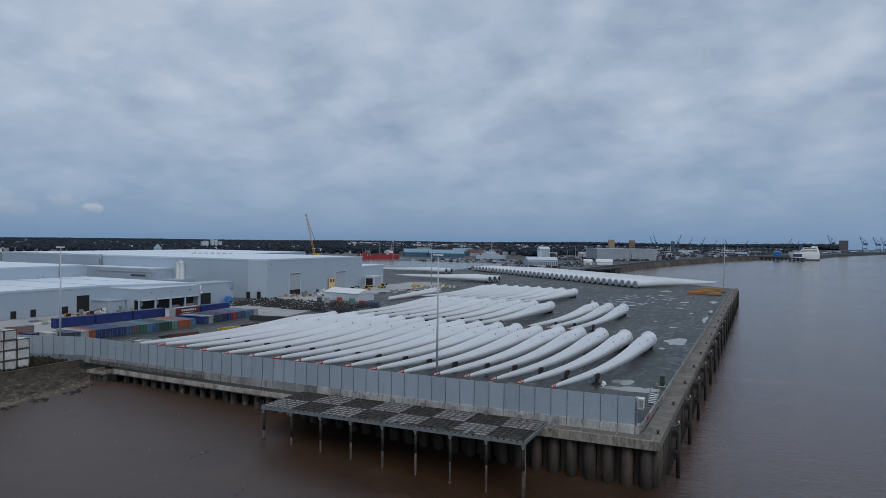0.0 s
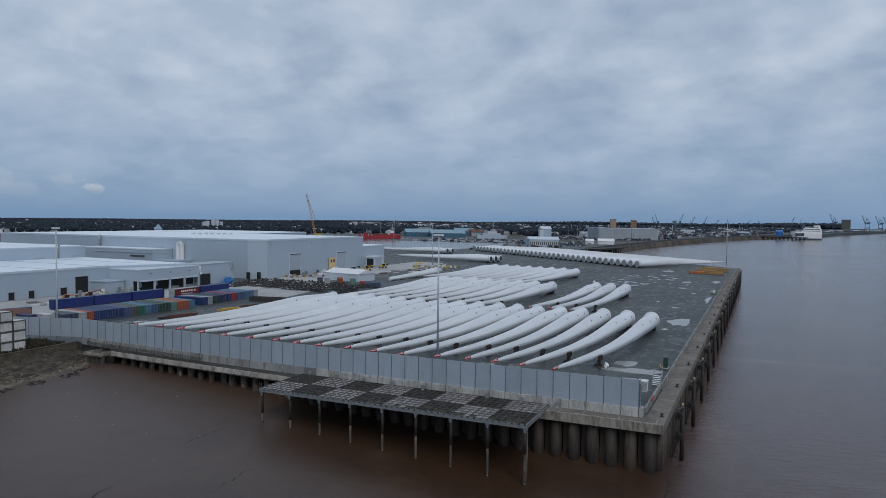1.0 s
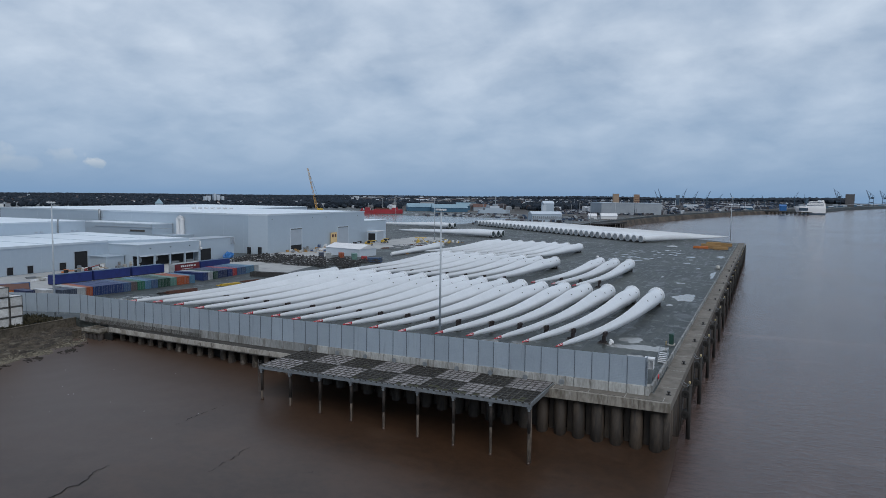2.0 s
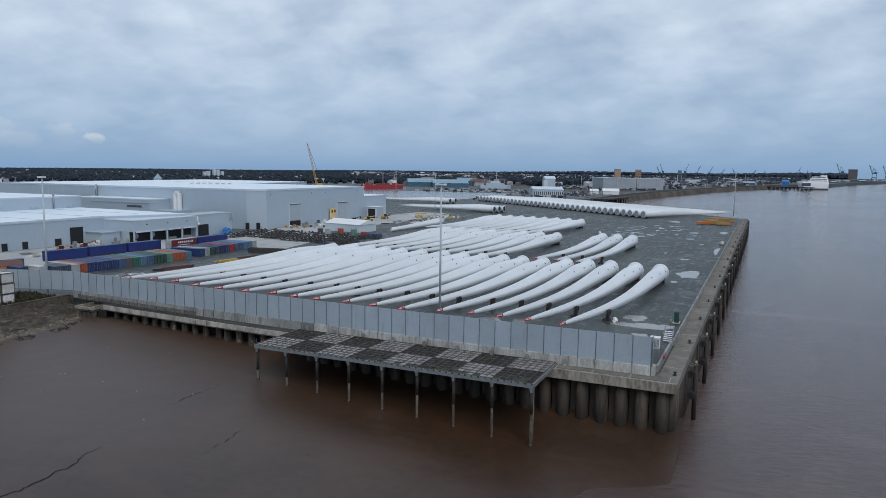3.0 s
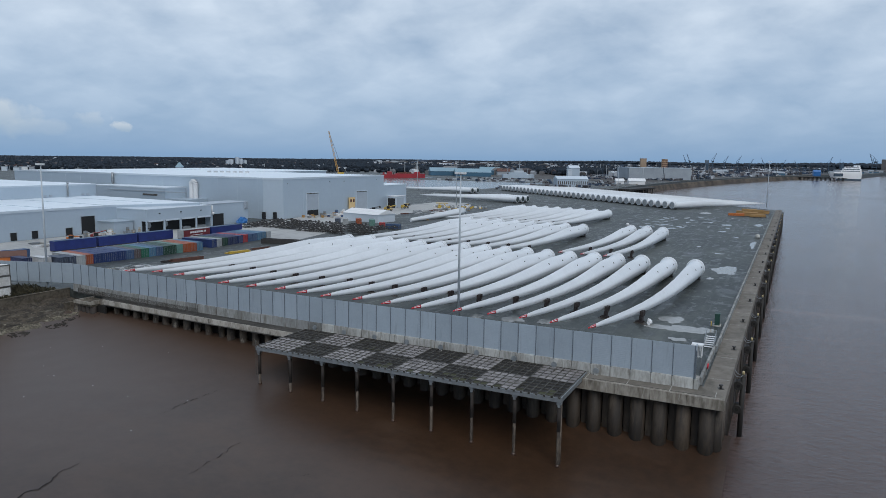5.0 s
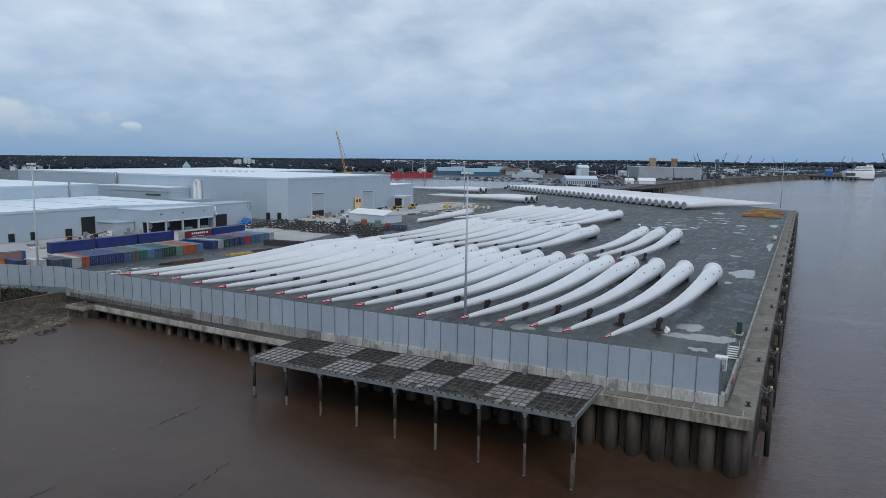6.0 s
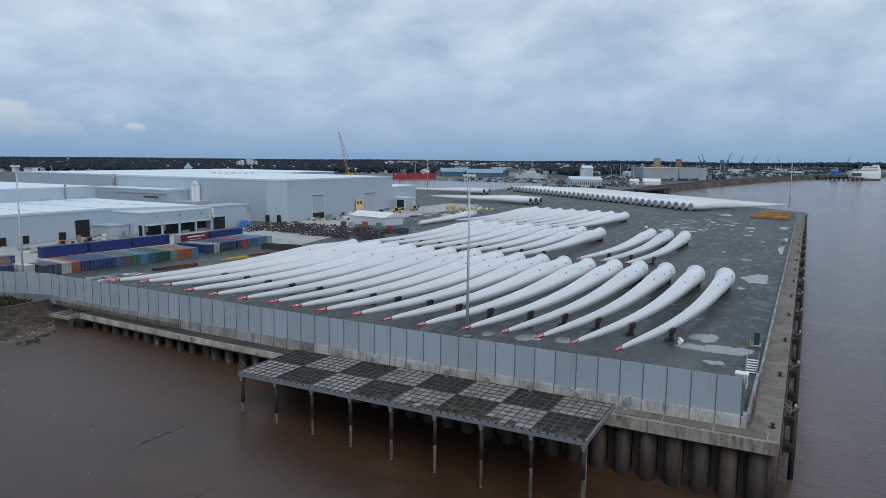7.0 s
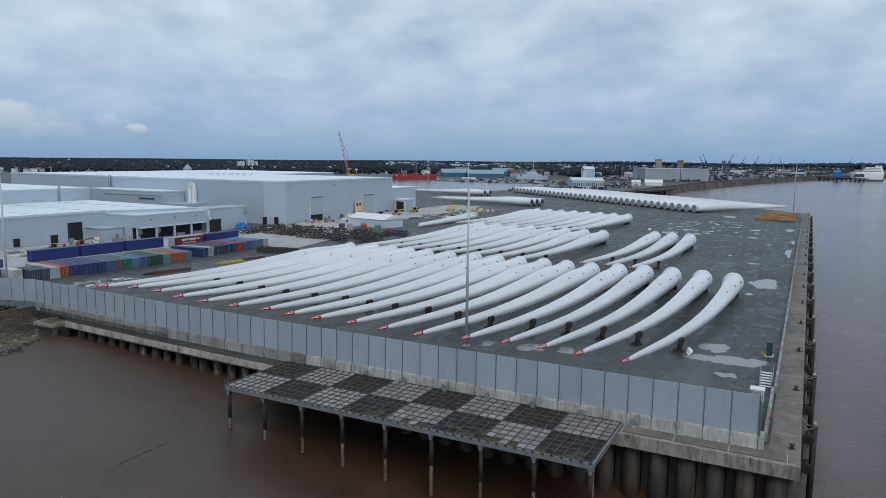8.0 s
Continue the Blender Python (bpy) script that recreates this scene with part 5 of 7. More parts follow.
ROW1 = ["grey", "orange", "blue", "blue", "blue", "blue", "steel_blue", "brown", "green", "sky", "steel_blue", "dark_green", "dark_green", "teal", "orange", "orange", "sky"]
ROW2 = ["blue", "grey", "dark_green", "navy", "navy", "blue", "red", "steel_blue", "steel_blue", "sky", "sky", "grey"]
made = {}


def put_container(colour, x, y, turn=0):
    m = pose(x, y, 0, 0, 0, turn)
    if colour in made:
        return copy_thing(made[colour], m)
    made[colour] = container(colour)
    made[colour].matrix_basis = m
    return made[colour]


def row_place(i):
    """Front middle of the i-th place in the long row."""
    return -162.95 + 0.267 * i + rng.uniform(-0.15, 0.15), 29.25 + 2.36 * i


for i, c in enumerate(ROW1):
    put_container(c, *row_place(i), -6.5)
for i, colour, back, label in ((-1, "slate", 0.0, "dark slate short container at the end of the row"), (-2, "slate", 0.3, "dark slate short container at the end of the row"),
                               (-3, "white", 3.5, "white short container at the end of the row"), (-4.4, "navy", 6.0, "dark blue short container at the end of the row")):
    x, y = row_place(i)
    container(colour, 6.06, 2.6, label=label).matrix_basis = pose(x - back, y + 0.4, 0, 0, 0, -6.5)
for i, c in enumerate(ROW2):
    put_container(c, -160.2 - 0.2 * i + rng.uniform(-0.15, 0.15), 74.8 + 2.63 * i, 4.0)


def trailer(colour, y0, y1, label, bars=False, x=-186.4, turn=0.0):
    """A long box body on its legs, its side to the yard."""
    t = thing("box_trailer", label, "trailer", (x, (y0 + y1) / 2, 0), turn, group="long boxes behind the containers")
    half = (y1 - y0) / 2 - 0.15
    bm = boxes((-2.5, 0, -half, half, 0.3, 3.15))
    body = part("body", bm, PAINTS[colour], t)
    part("top_rail", boxes((-2.55, 0.05, -half - 0.05, half + 0.05, 3.15, 3.25)), PAINTS["steel_blue"] if colour == "deep_blue" else PAINTS["grey"], t)
    part("chassis", boxes((-2.4, -0.1, -half + 0.1, half - 0.1, 0.0, 0.3)), BLACK, t)
    if bars:
        part("lettering", boxes(*[(0.01, 0.03, -half * 0.45 + k * 0.95, -half * 0.45 + k * 0.95 + (0.45 if k == 6 else 0.7), 1.9, 2.55) for k in range(8)],
                                (0.01, 0.03, -half * 0.4, half * 0.45, 1.1, 1.3)), WHITE, t, "white lettering shown as bars")
        part("end_panel", boxes((-2.5, 0.02, -half - 0.03, -half + 0.5, 0.3, 3.17)), PAINTS["grey"], t)


for y0, y1, x in ((41.4, 55.2, -191.2), (55.8, 69.8, -190.2), (70.4, 84.2, -189.2)):
    trailer("deep_blue", y0, y1, "long dark blue box trailer parked in line", False, x, -4.2)
trailer("maroon", 84.2, 97.4, "long dark red box trailer with white lettering", True, -184.4)
trailer("deep_blue", 98.0, 114.2, "long dark blue box trailer parked in line", False, -184.4)
blackbox = thing("low_skip", "long low black open steel tray", "tray", (-148.6, 93.6, 0), 12)
part("body", boxes((-6.7, 6.7, -1.3, -1.1, 0, 1.6), (-6.7, 6.7, 1.1, 1.3, 0, 1.6), (-6.7, -6.5, -1.1, 1.1, 0, 1.6), (6.5, 6.7, -1.1, 1.1, 0, 1.6), (-6.7, 6.7, -1.1, 1.1, 0.0, 0.3)), BLACK, blackbox)
part("rib", boxes(*[(-6.0 + 1.5 * k, -5.9 + 1.5 * k, -1.42, -1.3, 0, 1.6) for k in range(9)]), BLACK, blackbox)

# stack of white crates behind the shore wall
def crate():
    c = thing("crate", "dirty white panelled steel crate in a stack", "crate", group="stacked crates")
    h = 2.26
    part("body", boxes((-1.45, 1.45, -1.4, 1.4, 0.12, h - 0.14)), CRATE, c)
    bm = boxes(*[(x, x + 0.16, y, y + 0.16, 0, h) for x, y in ((-1.5, -1.45), (1.34, -1.45), (1.34, 1.29), (-1.5, 1.29))],
               (-1.5, 1.5, -1.47, -1.37, h - 0.18, h), (1.4, 1.52, -1.45, 1.45, h - 0.18, h), (-1.5, 1.5, -1.47, -1.37, 0.0, 0.2), (1.4, 1.52, -1.45, 1.45, 0, 0.2))
    part("edge_frame", bm, WEATHERED, c)
    part("lid", boxes((-1.45, 1.45, -1.4, 1.4, h - 0.14, h - 0.06)), CRATE, c)
    part("door", boxes((1.45, 1.5, -1.0, 1.0, 0.35, h - 0.3)), CRATE, c)
    part("door", boxes((-1.0, 1.0, -1.46, -1.4, 0.35, h - 0.3)), CRATE, c)
    return c


first = crate()
first.matrix_basis = pose(-139.3, -6.6, 0)
for j in range(6):
    for i in range(3):
        for k in range(4 if j > 0 else 3):
            if i == j == k == 0:
                continue
            copy_thing(first, pose(-139.3 - 3.1 * i + rng.uniform(-0.1, 0.1), -6.6 - 3.0 * j, 2.265 * k))

# ---- distance ----


def far_xy(bearing, dist):
    """A place by its bearing in degrees right of +y and its distance from the quay head."""
    return dist * math.sin(radians(bearing)), -90 + dist * math.cos(radians(bearing))


def block(name, label, category, bearing, dist, w, d, h, wall, roof, turn=0.0, pitch=0.0, group="", windows=0):
    x, y = far_xy(bearing, dist)
    b = thing(name, label, category, (x, y, 0), -bearing + turn, group)
    part("wall", boxes((-w / 2, w / 2, -d / 2, d / 2, 0, h)), wall, b)
    bm = bmesh.new()
    if pitch:
        pts = [(-w / 2 - 0.5, -d / 2 - 0.5, h), (w / 2 + 0.5, -d / 2 - 0.5, h), (w / 2 + 0.5, d / 2 + 0.5, h), (-w / 2 - 0.5, d / 2 + 0.5, h), (-w / 2 - 0.5, 0, h + pitch), (w / 2 + 0.5, 0, h + pitch)]
        v = [bm.verts.new(p) for p in pts]
        for f in ((0, 1, 5, 4), (2, 3, 4, 5), (0, 4, 3), (1, 2, 5), (3, 2, 1, 0)):
            bm.faces.new([v[i] for i in f])
    else:
        slab(bm, -w / 2 - 0.3, w / 2 + 0.3, -d / 2 - 0.3, d / 2 + 0.3, h, h + 0.6)
    part("roof", bm, roof, b)
    for i in range(windows):
        x0 = -w / 2 + w * (i + 0.5) / windows
        part("window", boxes((x0 - 0.22 * w / windows, x0 + 0.22 * w / windows, -d / 2 - 0.15, -d / 2 - 0.02, h * 0.3, h * 0.72)), WEATHERED, b)
    return b


# store, mill tower, warehouse and tents beyond the yard
block("white_store", "white flat store building with a row of dark slots", "building", -15.7, 785, 34, 24, 8.5, CLAD, CLAD_LIGHT, 12, 3, windows=15)
block("mill_tower", "white mill tower behind the dock", "tower", -15.9, 1000, 6, 6, 15, CLAD_LIGHT, ROOF, 20)
block("mill_tower", "pale grey mill block with a pitched top", "tower", -15.6, 1060, 16, 12, 17, CLAD, CLAD_LIGHT, 20, 4)
block("warehouse", "large plain grey warehouse by the river bank", "warehouse", -11.0, 1130, 30, 60, 18.5, SHIP_GREY, CLAD, 18)
block("warehouse", "long pale grey warehouse with a white roof", "warehouse", -8.95, 1170, 82, 50, 18.0, SHIP_GREY, CLAD, 22)
block("tent", "white fabric storage tent on the river bank", "tent", -11.9, 900, 10, 12, 4, WHITE, WHITE, 8, 3, "tents on the bank")
block("tent", "white fabric storage tent on the river bank", "tent", -10.6, 905, 20, 14, 4, WHITE, WHITE, 8, 3.5, "tents on the bank")
def banded(b, w, d, h, mat):
    for k in range(5):
        part("band", boxes((-w / 2 - 0.2, w / 2 + 0.2, -d / 2 - 0.2, -d / 2 - 0.02, h * (0.3 + 0.14 * k), h * (0.3 + 0.14 * k) + 1.2)), mat, b)


SILO = material("tan_silo", (0.36, 0.27, 0.19), (0.29, 0.21, 0.15), 0.7, scale=0.1)
block("silo_tower", "tan concrete silo tower with a flat top", "tower", -10.3, 1800, 14, 14, 34, SILO, SILO, 10)
block("silo_tower", "yellow and tan silo tower with a stepped top", "tower", -8.7, 1850, 13, 12, 33, BRICKY, SILO, 10)
for o in [q for q in bpy.data.objects if q.name.startswith("silo_tower")]:
    banded(o, 13, 13, 34, ROOF_BROWN)
block("tower_block", "dark grey tower block among port cranes", "tower", 6.05, 3000, 30, 24, 45, TOWN, SHIP_GREY, 0)
for b, d, w, h in ((-26.2, 1180, 46, 7), (-23.8, 1150, 58, 6.5), (-22.4, 1270, 36, 8)):
    block("dock_shed", "teal blue dock shed with a pale blue-grey pitched roof", "shed", b, d, w, 40, h, SHED_BLUE, SHED_ROOF, 6, 6, "blue sheds by the dock")
block("dock_shed", "grey dock shed with a pitched brown roof", "shed", -21.2, 1240, 26, 30, 7, SHIP_GREY, ROOF_BROWN, 5, 5)
x, y = far_xy(-46.9, 900)
pyramid = thing("pyramid_tower", "pale pyramid-topped tower above the trees", "building", (x, y, 0), 40)
part("wall", boxes((-4, 4, -4, 4, 0, 14)), CLAD, pyramid)
bm = bmesh.new()
bmesh.ops.create_cone(bm, cap_ends=True, segments=4, radius1=6.6, radius2=0.2, depth=6, matrix=Matrix.Translation((0, 0, 17)) @ Matrix.Rotation(radians(45), 4, "Z"))
part("roof", bm, SHED_ROOF, pyramid)
for b, d, w, h in ((-43.4, 1800, 6, 15), (-43.15, 1806, 8, 17), (-42.7, 1812, 6, 22), (-42.45, 1820, 8, 19), (-42.1, 1800, 5, 16)):
    block("far_block", "pale tall block above the distant trees", "building", b, d, w, 20, h, CLAD_LIGHT, WHITE, 10, group="pale blocks on the skyline")

# ships
FERRY = material("ferry_white", (0.85, 0.86, 0.87), (0.78, 0.79, 0.8), 0.5, scale=0.05)
def ship(name, label, bearing, dist, length, beam, depth, hull, decks, turn, wl=WATER):
    x, y = far_xy(bearing, dist)
    s = thing(name, label, "ship", (x, y, wl), turn - bearing)
    bm = bmesh.new()
    prism(bm, [(-length / 2, -beam / 2), (length * 0.36, -beam / 2), (length / 2, 0), (length * 0.36, beam / 2), (-length / 2, beam / 2)], -2, depth)
    part("hull", bm, hull, s)
    for (x0, x1, z0, z1, mat, k) in decks:
        part("superstructure" if k == 0 else "funnel" if k == 1 else "mast", boxes((x0, x1, -beam * 0.42, beam * 0.42, z0, z1)) if k < 2 else boxes((x0, x1, -0.5, 0.5, z0, z1)), mat, s)
    for _ in range(16):
        x0, z0 = rng.uniform(-0.42, 0.32) * length, depth
        w, h = rng.uniform(0.6, 2.2), rng.uniform(0.6, 3.0)
        y0 = rng.uniform(-0.4, 0.3) * beam
        part("deck_gear", boxes((x0, x0 + w, y0, y0 + w, z0, z0 + h)), rng.choice((WHITE, STEEL, BLACK, hull)), s)
    for _ in range(3):
        x0 = rng.uniform(-0.3, 0.3) * length
        part("derrick", tubes(((x0, 0, depth), (x0 + rng.uniform(-4, 4), 0, depth + rng.uniform(5, 11)), 0.22, 0.15, 5)), STEEL, s)
    return s


ship("supply_ship", "red-hulled supply ship lying in the dock", -28.9, 1010, 44, 12, 6, HULL_RED, [(6, 12, 8.5, 12, WHITE, 0), (6, 14, 6, 8.5, HULL_RED, 0), (-8, -7, 6, 22, STEEL, 2), (-18, 2, 6, 8, RUST, 0), (9, 10, 11, 22, STEEL, 2)], 4, 0.05)
ship("supply_ship", "small red tug with a dark bow in the dock", -30.6, 990, 22, 9, 5, HULL_RED, [(-4, 3, 5, 9, HULL_RED, 0), (-2, -1.4, 9, 15, STEEL, 2)], 184, 0.05)
ship("grey_ship", "grey naval-looking ship with stepped upperworks", -20.0, 1085, 50, 12, 5.5, CLAD, [(-16, 12, 5.5, 8.5, CLAD, 0), (-8, 7, 8.5, 11.5, CLAD_LIGHT, 0), (-2, 5, 11.5, 14.5, SHIP_GREY, 0), (-12, -9, 8.5, 13, SHIP_GREY, 1), (1, 2, 14.5, 27, SHIP_GREY, 2), (-1.5, 4.5, 20, 20.8, SHIP_GREY, 2), (-18, -17.4, 5.5, 15, STEEL, 2), (14, 14.6, 5.5, 14, STEEL, 2)], 12, 0.05)
def ferry(bearing, dist, turn):
    """A car ferry: flared hull, stepped decks, window bands, boats and a dark funnel."""
    x, y = far_xy(bearing, dist)
    f = thing("ferry", "large white ferry with a dark funnel moored at the far jetty", "ship", (x, y, WATER), turn - bearing)
    bm = bmesh.new()
    rings = []
    for z, stern, bow_x, half in ((-1, -33, 25, 8), (3.5, -34, 28, 10), (13, -34, 33, 11), (17, -34, 35, 11)):
        rings.append([bm.verts.new((px, py, z)) for px, py in ((stern, -half), (bow_x * 0.72, -half), (bow_x * 0.92, -half * 0.55), (bow_x, 0), (bow_x * 0.92, half * 0.55), (bow_x * 0.72, half), (stern, half))])
    for lo, hi in zip(rings, rings[1:]):
        for i in range(7):
            bm.faces.new((lo[i], lo[(i + 1) % 7], hi[(i + 1) % 7], hi[i]))
    bm.faces.new(rings[-1])
    part("hull", bm, FERRY, f)
    part("boot_top", boxes((-34.3, 20, -10.2, 10.2, -1, 3.2)), CRANE, f, "dark blue band at the waterline")
    for k, (x0, x1, z0, z1) in enumerate(((-33.5, 10, 17, 20.5), (-33, 6, 20.5, 24), (-31, 2, 24, 27.5), (-30, -22, 27.5, 30.5))):
        deck = part("superstructure", boxes((x0, x1, -9.5 + k * 0.4, 9.5 - k * 0.4, z0, z1)), FERRY, f)
        part("window_band", boxes((x0 + 4, x1 - 1, 9.52 - k * 0.4, 9.7 - k * 0.4, z0 + 1.0, z0 + 2.3), (x0 + 4, x1 - 1, -9.7 + k * 0.4, -9.52 + k * 0.4, z0 + 1.0, z0 + 2.3)), CRANE, deck)
    part("foredeck", boxes((10, 27, -8, 8, 17, 18.2), (14, 22, -6, 6, 18.2, 21)), SHIP_GREY, f)
    part("side_opening", boxes((6, 26, 10.6, 11.2, 8, 14), (6, 26, -11.2, -10.6, 8, 14)), CRANE, f, "dark openings of the car deck")
    part("funnel", boxes((3, 9, -3, 3, 20, 33), (4, 8, -2.4, 2.4, 33, 35)), CRANE, f, "dark blue funnel")
    part("mast", tubes(((11, 0, 18), (11, 0, 43), 0.5, 0.3, 6), ((8.5, 0, 36), (13.5, 0, 36), 0.25, 0.25, 5)), CRANE, f)
    for k in range(4):
        part("lifeboat", boxes((-26 + 9 * k, -20 + 9 * k, -10.3, -8.9, 20.6, 22.4)), ORANGE if k % 2 else FERRY, f)
    f.scale = (1, 1, 1.15)
    part("stern_door", boxes((-34.2, -34.02, -6, 6, 3.4, 11)), SHIP_GREY, f)
    return f


ferry(3.62, 1870, 200)

# jetty in front of the ferry, and the timber bank edge
def jetty(label, b0, d0, b1, d1, deck, high, step):
    j = thing("timber_jetty", label, "jetty")
    a, b = Vector(far_xy(b0, d0)), Vector(far_xy(b1, d1))
    n = max(2, int((b - a).length / step))
    way = math.atan2(b.y - a.y, b.x - a.x)
    m = Matrix.Translation((a.x, a.y, 0)) @ Matrix.Rotation(way, 4, "Z")
    bm = bmesh.new()
    slab(bm, 0, (b - a).length, -deck / 2, deck / 2, high - 1.6, high, m)
    part("deck", bm, TAR, j)
    pile = mesh_of("pile", boxes((-0.5, 0.5, -0.4, 0.4, WATER - 2, high - 1.6)), TAR)
    for i in range(n + 1):
        for side in (-0.4, 0.0, 0.4):
            piece("pile", pile, j, m @ pose(i * step, side * deck, 0, 0, 0, rng.uniform(-6, 6)))
    return j


jetty("long dark timber jetty on piles below the ferry", 0.6, 1830, 3.8, 1800, 14, -2.5, 9)
jetty("short dark timber jetty on piles at the river bank", -11.6, 760, -9.6, 830, 16, -0.5, 7)

# sloping brown river bank
bm = bmesh.new()
inner = [(x - 9, y + 4) for x, y in FAR_SHORE]
for (a, b), (c, d) in list(zip(zip(inner, inner[1:]), zip(FAR_SHORE, FAR_SHORE[1:])))[:5]:
    n = 14
    for k in range(n):
        q = [(Vector(a).lerp(Vector(b), t), Vector(c).lerp(Vector(d), t)) for t in (k / n, (k + 1) / n)]
        vs = []
        for u, v in q:
            out = (v - u).normalized()
            vs.append(((*(u), 0.35), (*(v + out * (1.5 + 1.2 * fbm(v.x, v.y, 0.01))), -3.0), (*(v + out * (5 + 3 * fbm(v.x, v.y, 0.008))), WATER + 0.03)))
        for i in range(2):
            bm.faces.new([bm.verts.new(p) for p in (vs[0][i], vs[0][i + 1], vs[1][i + 1], vs[1][i])])
bank = whole("river_bank", bm, BANK, "sloping brown mud and stone river bank", "bank", kind="structure")
whole("dock_water", boxes((-470, -262, 510, 730, 0.02, 0.04), (-700, -470, 620, 860, 0.02, 0.04)), BASIN, "still grey water of the enclosed dock", "water", kind="structure")
bm = bmesh.new()
prism(bm, [(-240, 880), (-170, 860), (-150, 1050), (-110, 1300), (-45, 1590), (160, 2090), (-900, 2300), (-900, 1200)], 0.01, 0.05)
whole("far_yard", bm, FAR_YARD, "brown open ground beyond the river bank", "ground", kind="structure")
bm = bmesh.new()
prism(bm, [(-4600, 900), (-700, 900), (-900, 1250), (-900, 2300), (140, 2150), (250, 2560), (440, 3200), (880, 4650), (-4600, 4650)], 0.06, 0.1)
whole("far_ground", bm, HAZED_LAND, "dark flat land with fields and woods to the horizon", "ground", kind="structure")
# pale concrete part of the yard round the buildings
bm = bmesh.new()
prism(bm, [(-150, 103), (-160, 150), (-176, 165), (-178, 300), (-185, 330), (-207.5, 330), (-207.5, 125), (-225.5, 125), (-225.5, -60), (-174, -60), (-174, 30), (-187, 30), (-183, 116), (-160, 104)], 0.0, 0.012)
whole("yard_paving", bm, YARD, "pale worn concrete paving between the buildings", "paving", kind="structure")

# woods: many small clumps in uneven belts
def woods(name, label, spots, mat):
    verts, faces = [], []
    base = bmesh.new()
    bmesh.ops.create_icosphere(base, subdivisions=1, radius=1.0)
    unit = [v.co.copy() for v in base.verts]
    tris = [[v.index for v in f.verts] for f in base.faces]
    base.free()
    for x, y, r, h in spots:
        o = len(verts)
        for u in unit:
            j = rng.uniform(0.75, 1.25)
            verts.append((x + u.x * r * j, y + u.y * r * j, h * 0.5 + u.z * h * 0.5 * j))
        faces += [[o + i for i in t] for t in tris]
    me = bpy.data.meshes.new(name)
    me.from_pydata(verts, [], faces)
    me.materials.append(mat)
    return tagged(new(name, me), label, "trees", kind="stuff")


spots = []
for i in range(34000):
    b = rng.uniform(-66, 3.0) if i % 4 else rng.uniform(-66, -18)
    d = 1300 + 3000 * rng.random() ** 1.2
    if b > -16:
        d = rng.uniform(2500, 4400)
    x, y = far_xy(b, d)
    if fbm(b * 9, d * 0.9, 0.02) < (0.02 if d < 2200 and b > -32 else -0.22):
        continue
    if b < -32 and d < 1800 and rng.random() < 0.6:
        continue
    spots.append((x, y, rng.uniform(2.2, 5.5), rng.uniform(4, 10)))
for i in range(1500):
    b = rng.uniform(-34, -11.5)
    d = 1420 + 70 * math.sin(b * 0.9) + rng.uniform(-60, 60)
    if fbm(b, 0, 0.6) < -0.25:
        continue
    x, y = far_xy(b, d)
    spots.append((x, y, rng.uniform(4, 8), rng.uniform(9, 16)))
woods("far_woods", "dark belts of distant trees along the horizon", spots, HAZED_LEAF)
spots = []
for b10 in range(-680, 60):
    b = b10 / 10
    for _ in range(6):
        d = rng.uniform(4200, 4500)
        x, y = far_xy(b + rng.uniform(-0.06, 0.06), d)
        rise = curve([(-70, 7), (-45, 9), (-30, 13), (-18, 18), (-6, 25), (8, 27)], b) * (1 + 0.12 * math.sin(b * 0.35) + 0.12 * fbm(b, 0, 0.12))
        spots.append((x, y, rng.uniform(16, 30), rise * rng.uniform(0.78, 1.02)))
woods("ridge_woods", "low wooded ridge on the horizon", spots, HAZED_LEAF)

# town roofs
roofs = [bmesh.new() for _ in range(4)]
for i in range(1500):
    b = rng.uniform(-64, 2.5)
    d = rng.uniform(1200, 3600)
    x, y = far_xy(b, d)
    if x > -190 + max(0, y - 1000) * 0.2:
        continue
    big = rng.random() < (0.15 if -32 < b < -16 else 0.0)
    w, dd, h = (rng.uniform(20, 55), rng.uniform(12, 25), rng.uniform(5, 10)) if big else (rng.uniform(6, 16), rng.uniform(6, 11), rng.uniform(4, 8))
    if b < -32:
        if d < 1650 or rng.random() < 0.55:
            continue
        w, dd, h = rng.uniform(5, 11), rng.uniform(5, 8), rng.uniform(3.5, 6)
    bm = roofs[rng.choice((0, 1, 1, 1, 0, 2, 3) if b < -32 else (0, 0, 0, 1, 1, 2, 3, 3) if b < -16 else (0, 0, 2, 3))]
    m = Matrix.Translation((x, y, 0)) @ Matrix.Rotation(rng.uniform(0, 3.14), 4, "Z")
    slab(bm, -w / 2, w / 2, -dd / 2, dd / 2, 0, h, m)
    v = [bm.verts.new(m @ Vector(p)) for p in ((-w / 2, -dd / 2, h), (w / 2, -dd / 2, h), (w / 2, dd / 2, h), (-w / 2, dd / 2, h), (-w / 2, 0, h * 1.4), (w / 2, 0, h * 1.4))]
    for f in ((0, 1, 5, 4), (2, 3, 4, 5), (0, 4, 3), (1, 2, 5)):
        bm.faces.new([v[i] for i in f])
TOWN_BROWN = material("town_brick", (0.075, 0.058, 0.058), (0.045, 0.038, 0.042), 0.85, scale=0.01, island=0.5)
TOWN_BLUE = material("town_blue", (0.032, 0.055, 0.095), (0.018, 0.034, 0.062), 0.7, scale=0.01, island=0.5)
TOWN_WHITE = material("town_white", (0.42, 0.45, 0.48), (0.28, 0.30, 0.33), 0.7, scale=0.01, island=0.35)
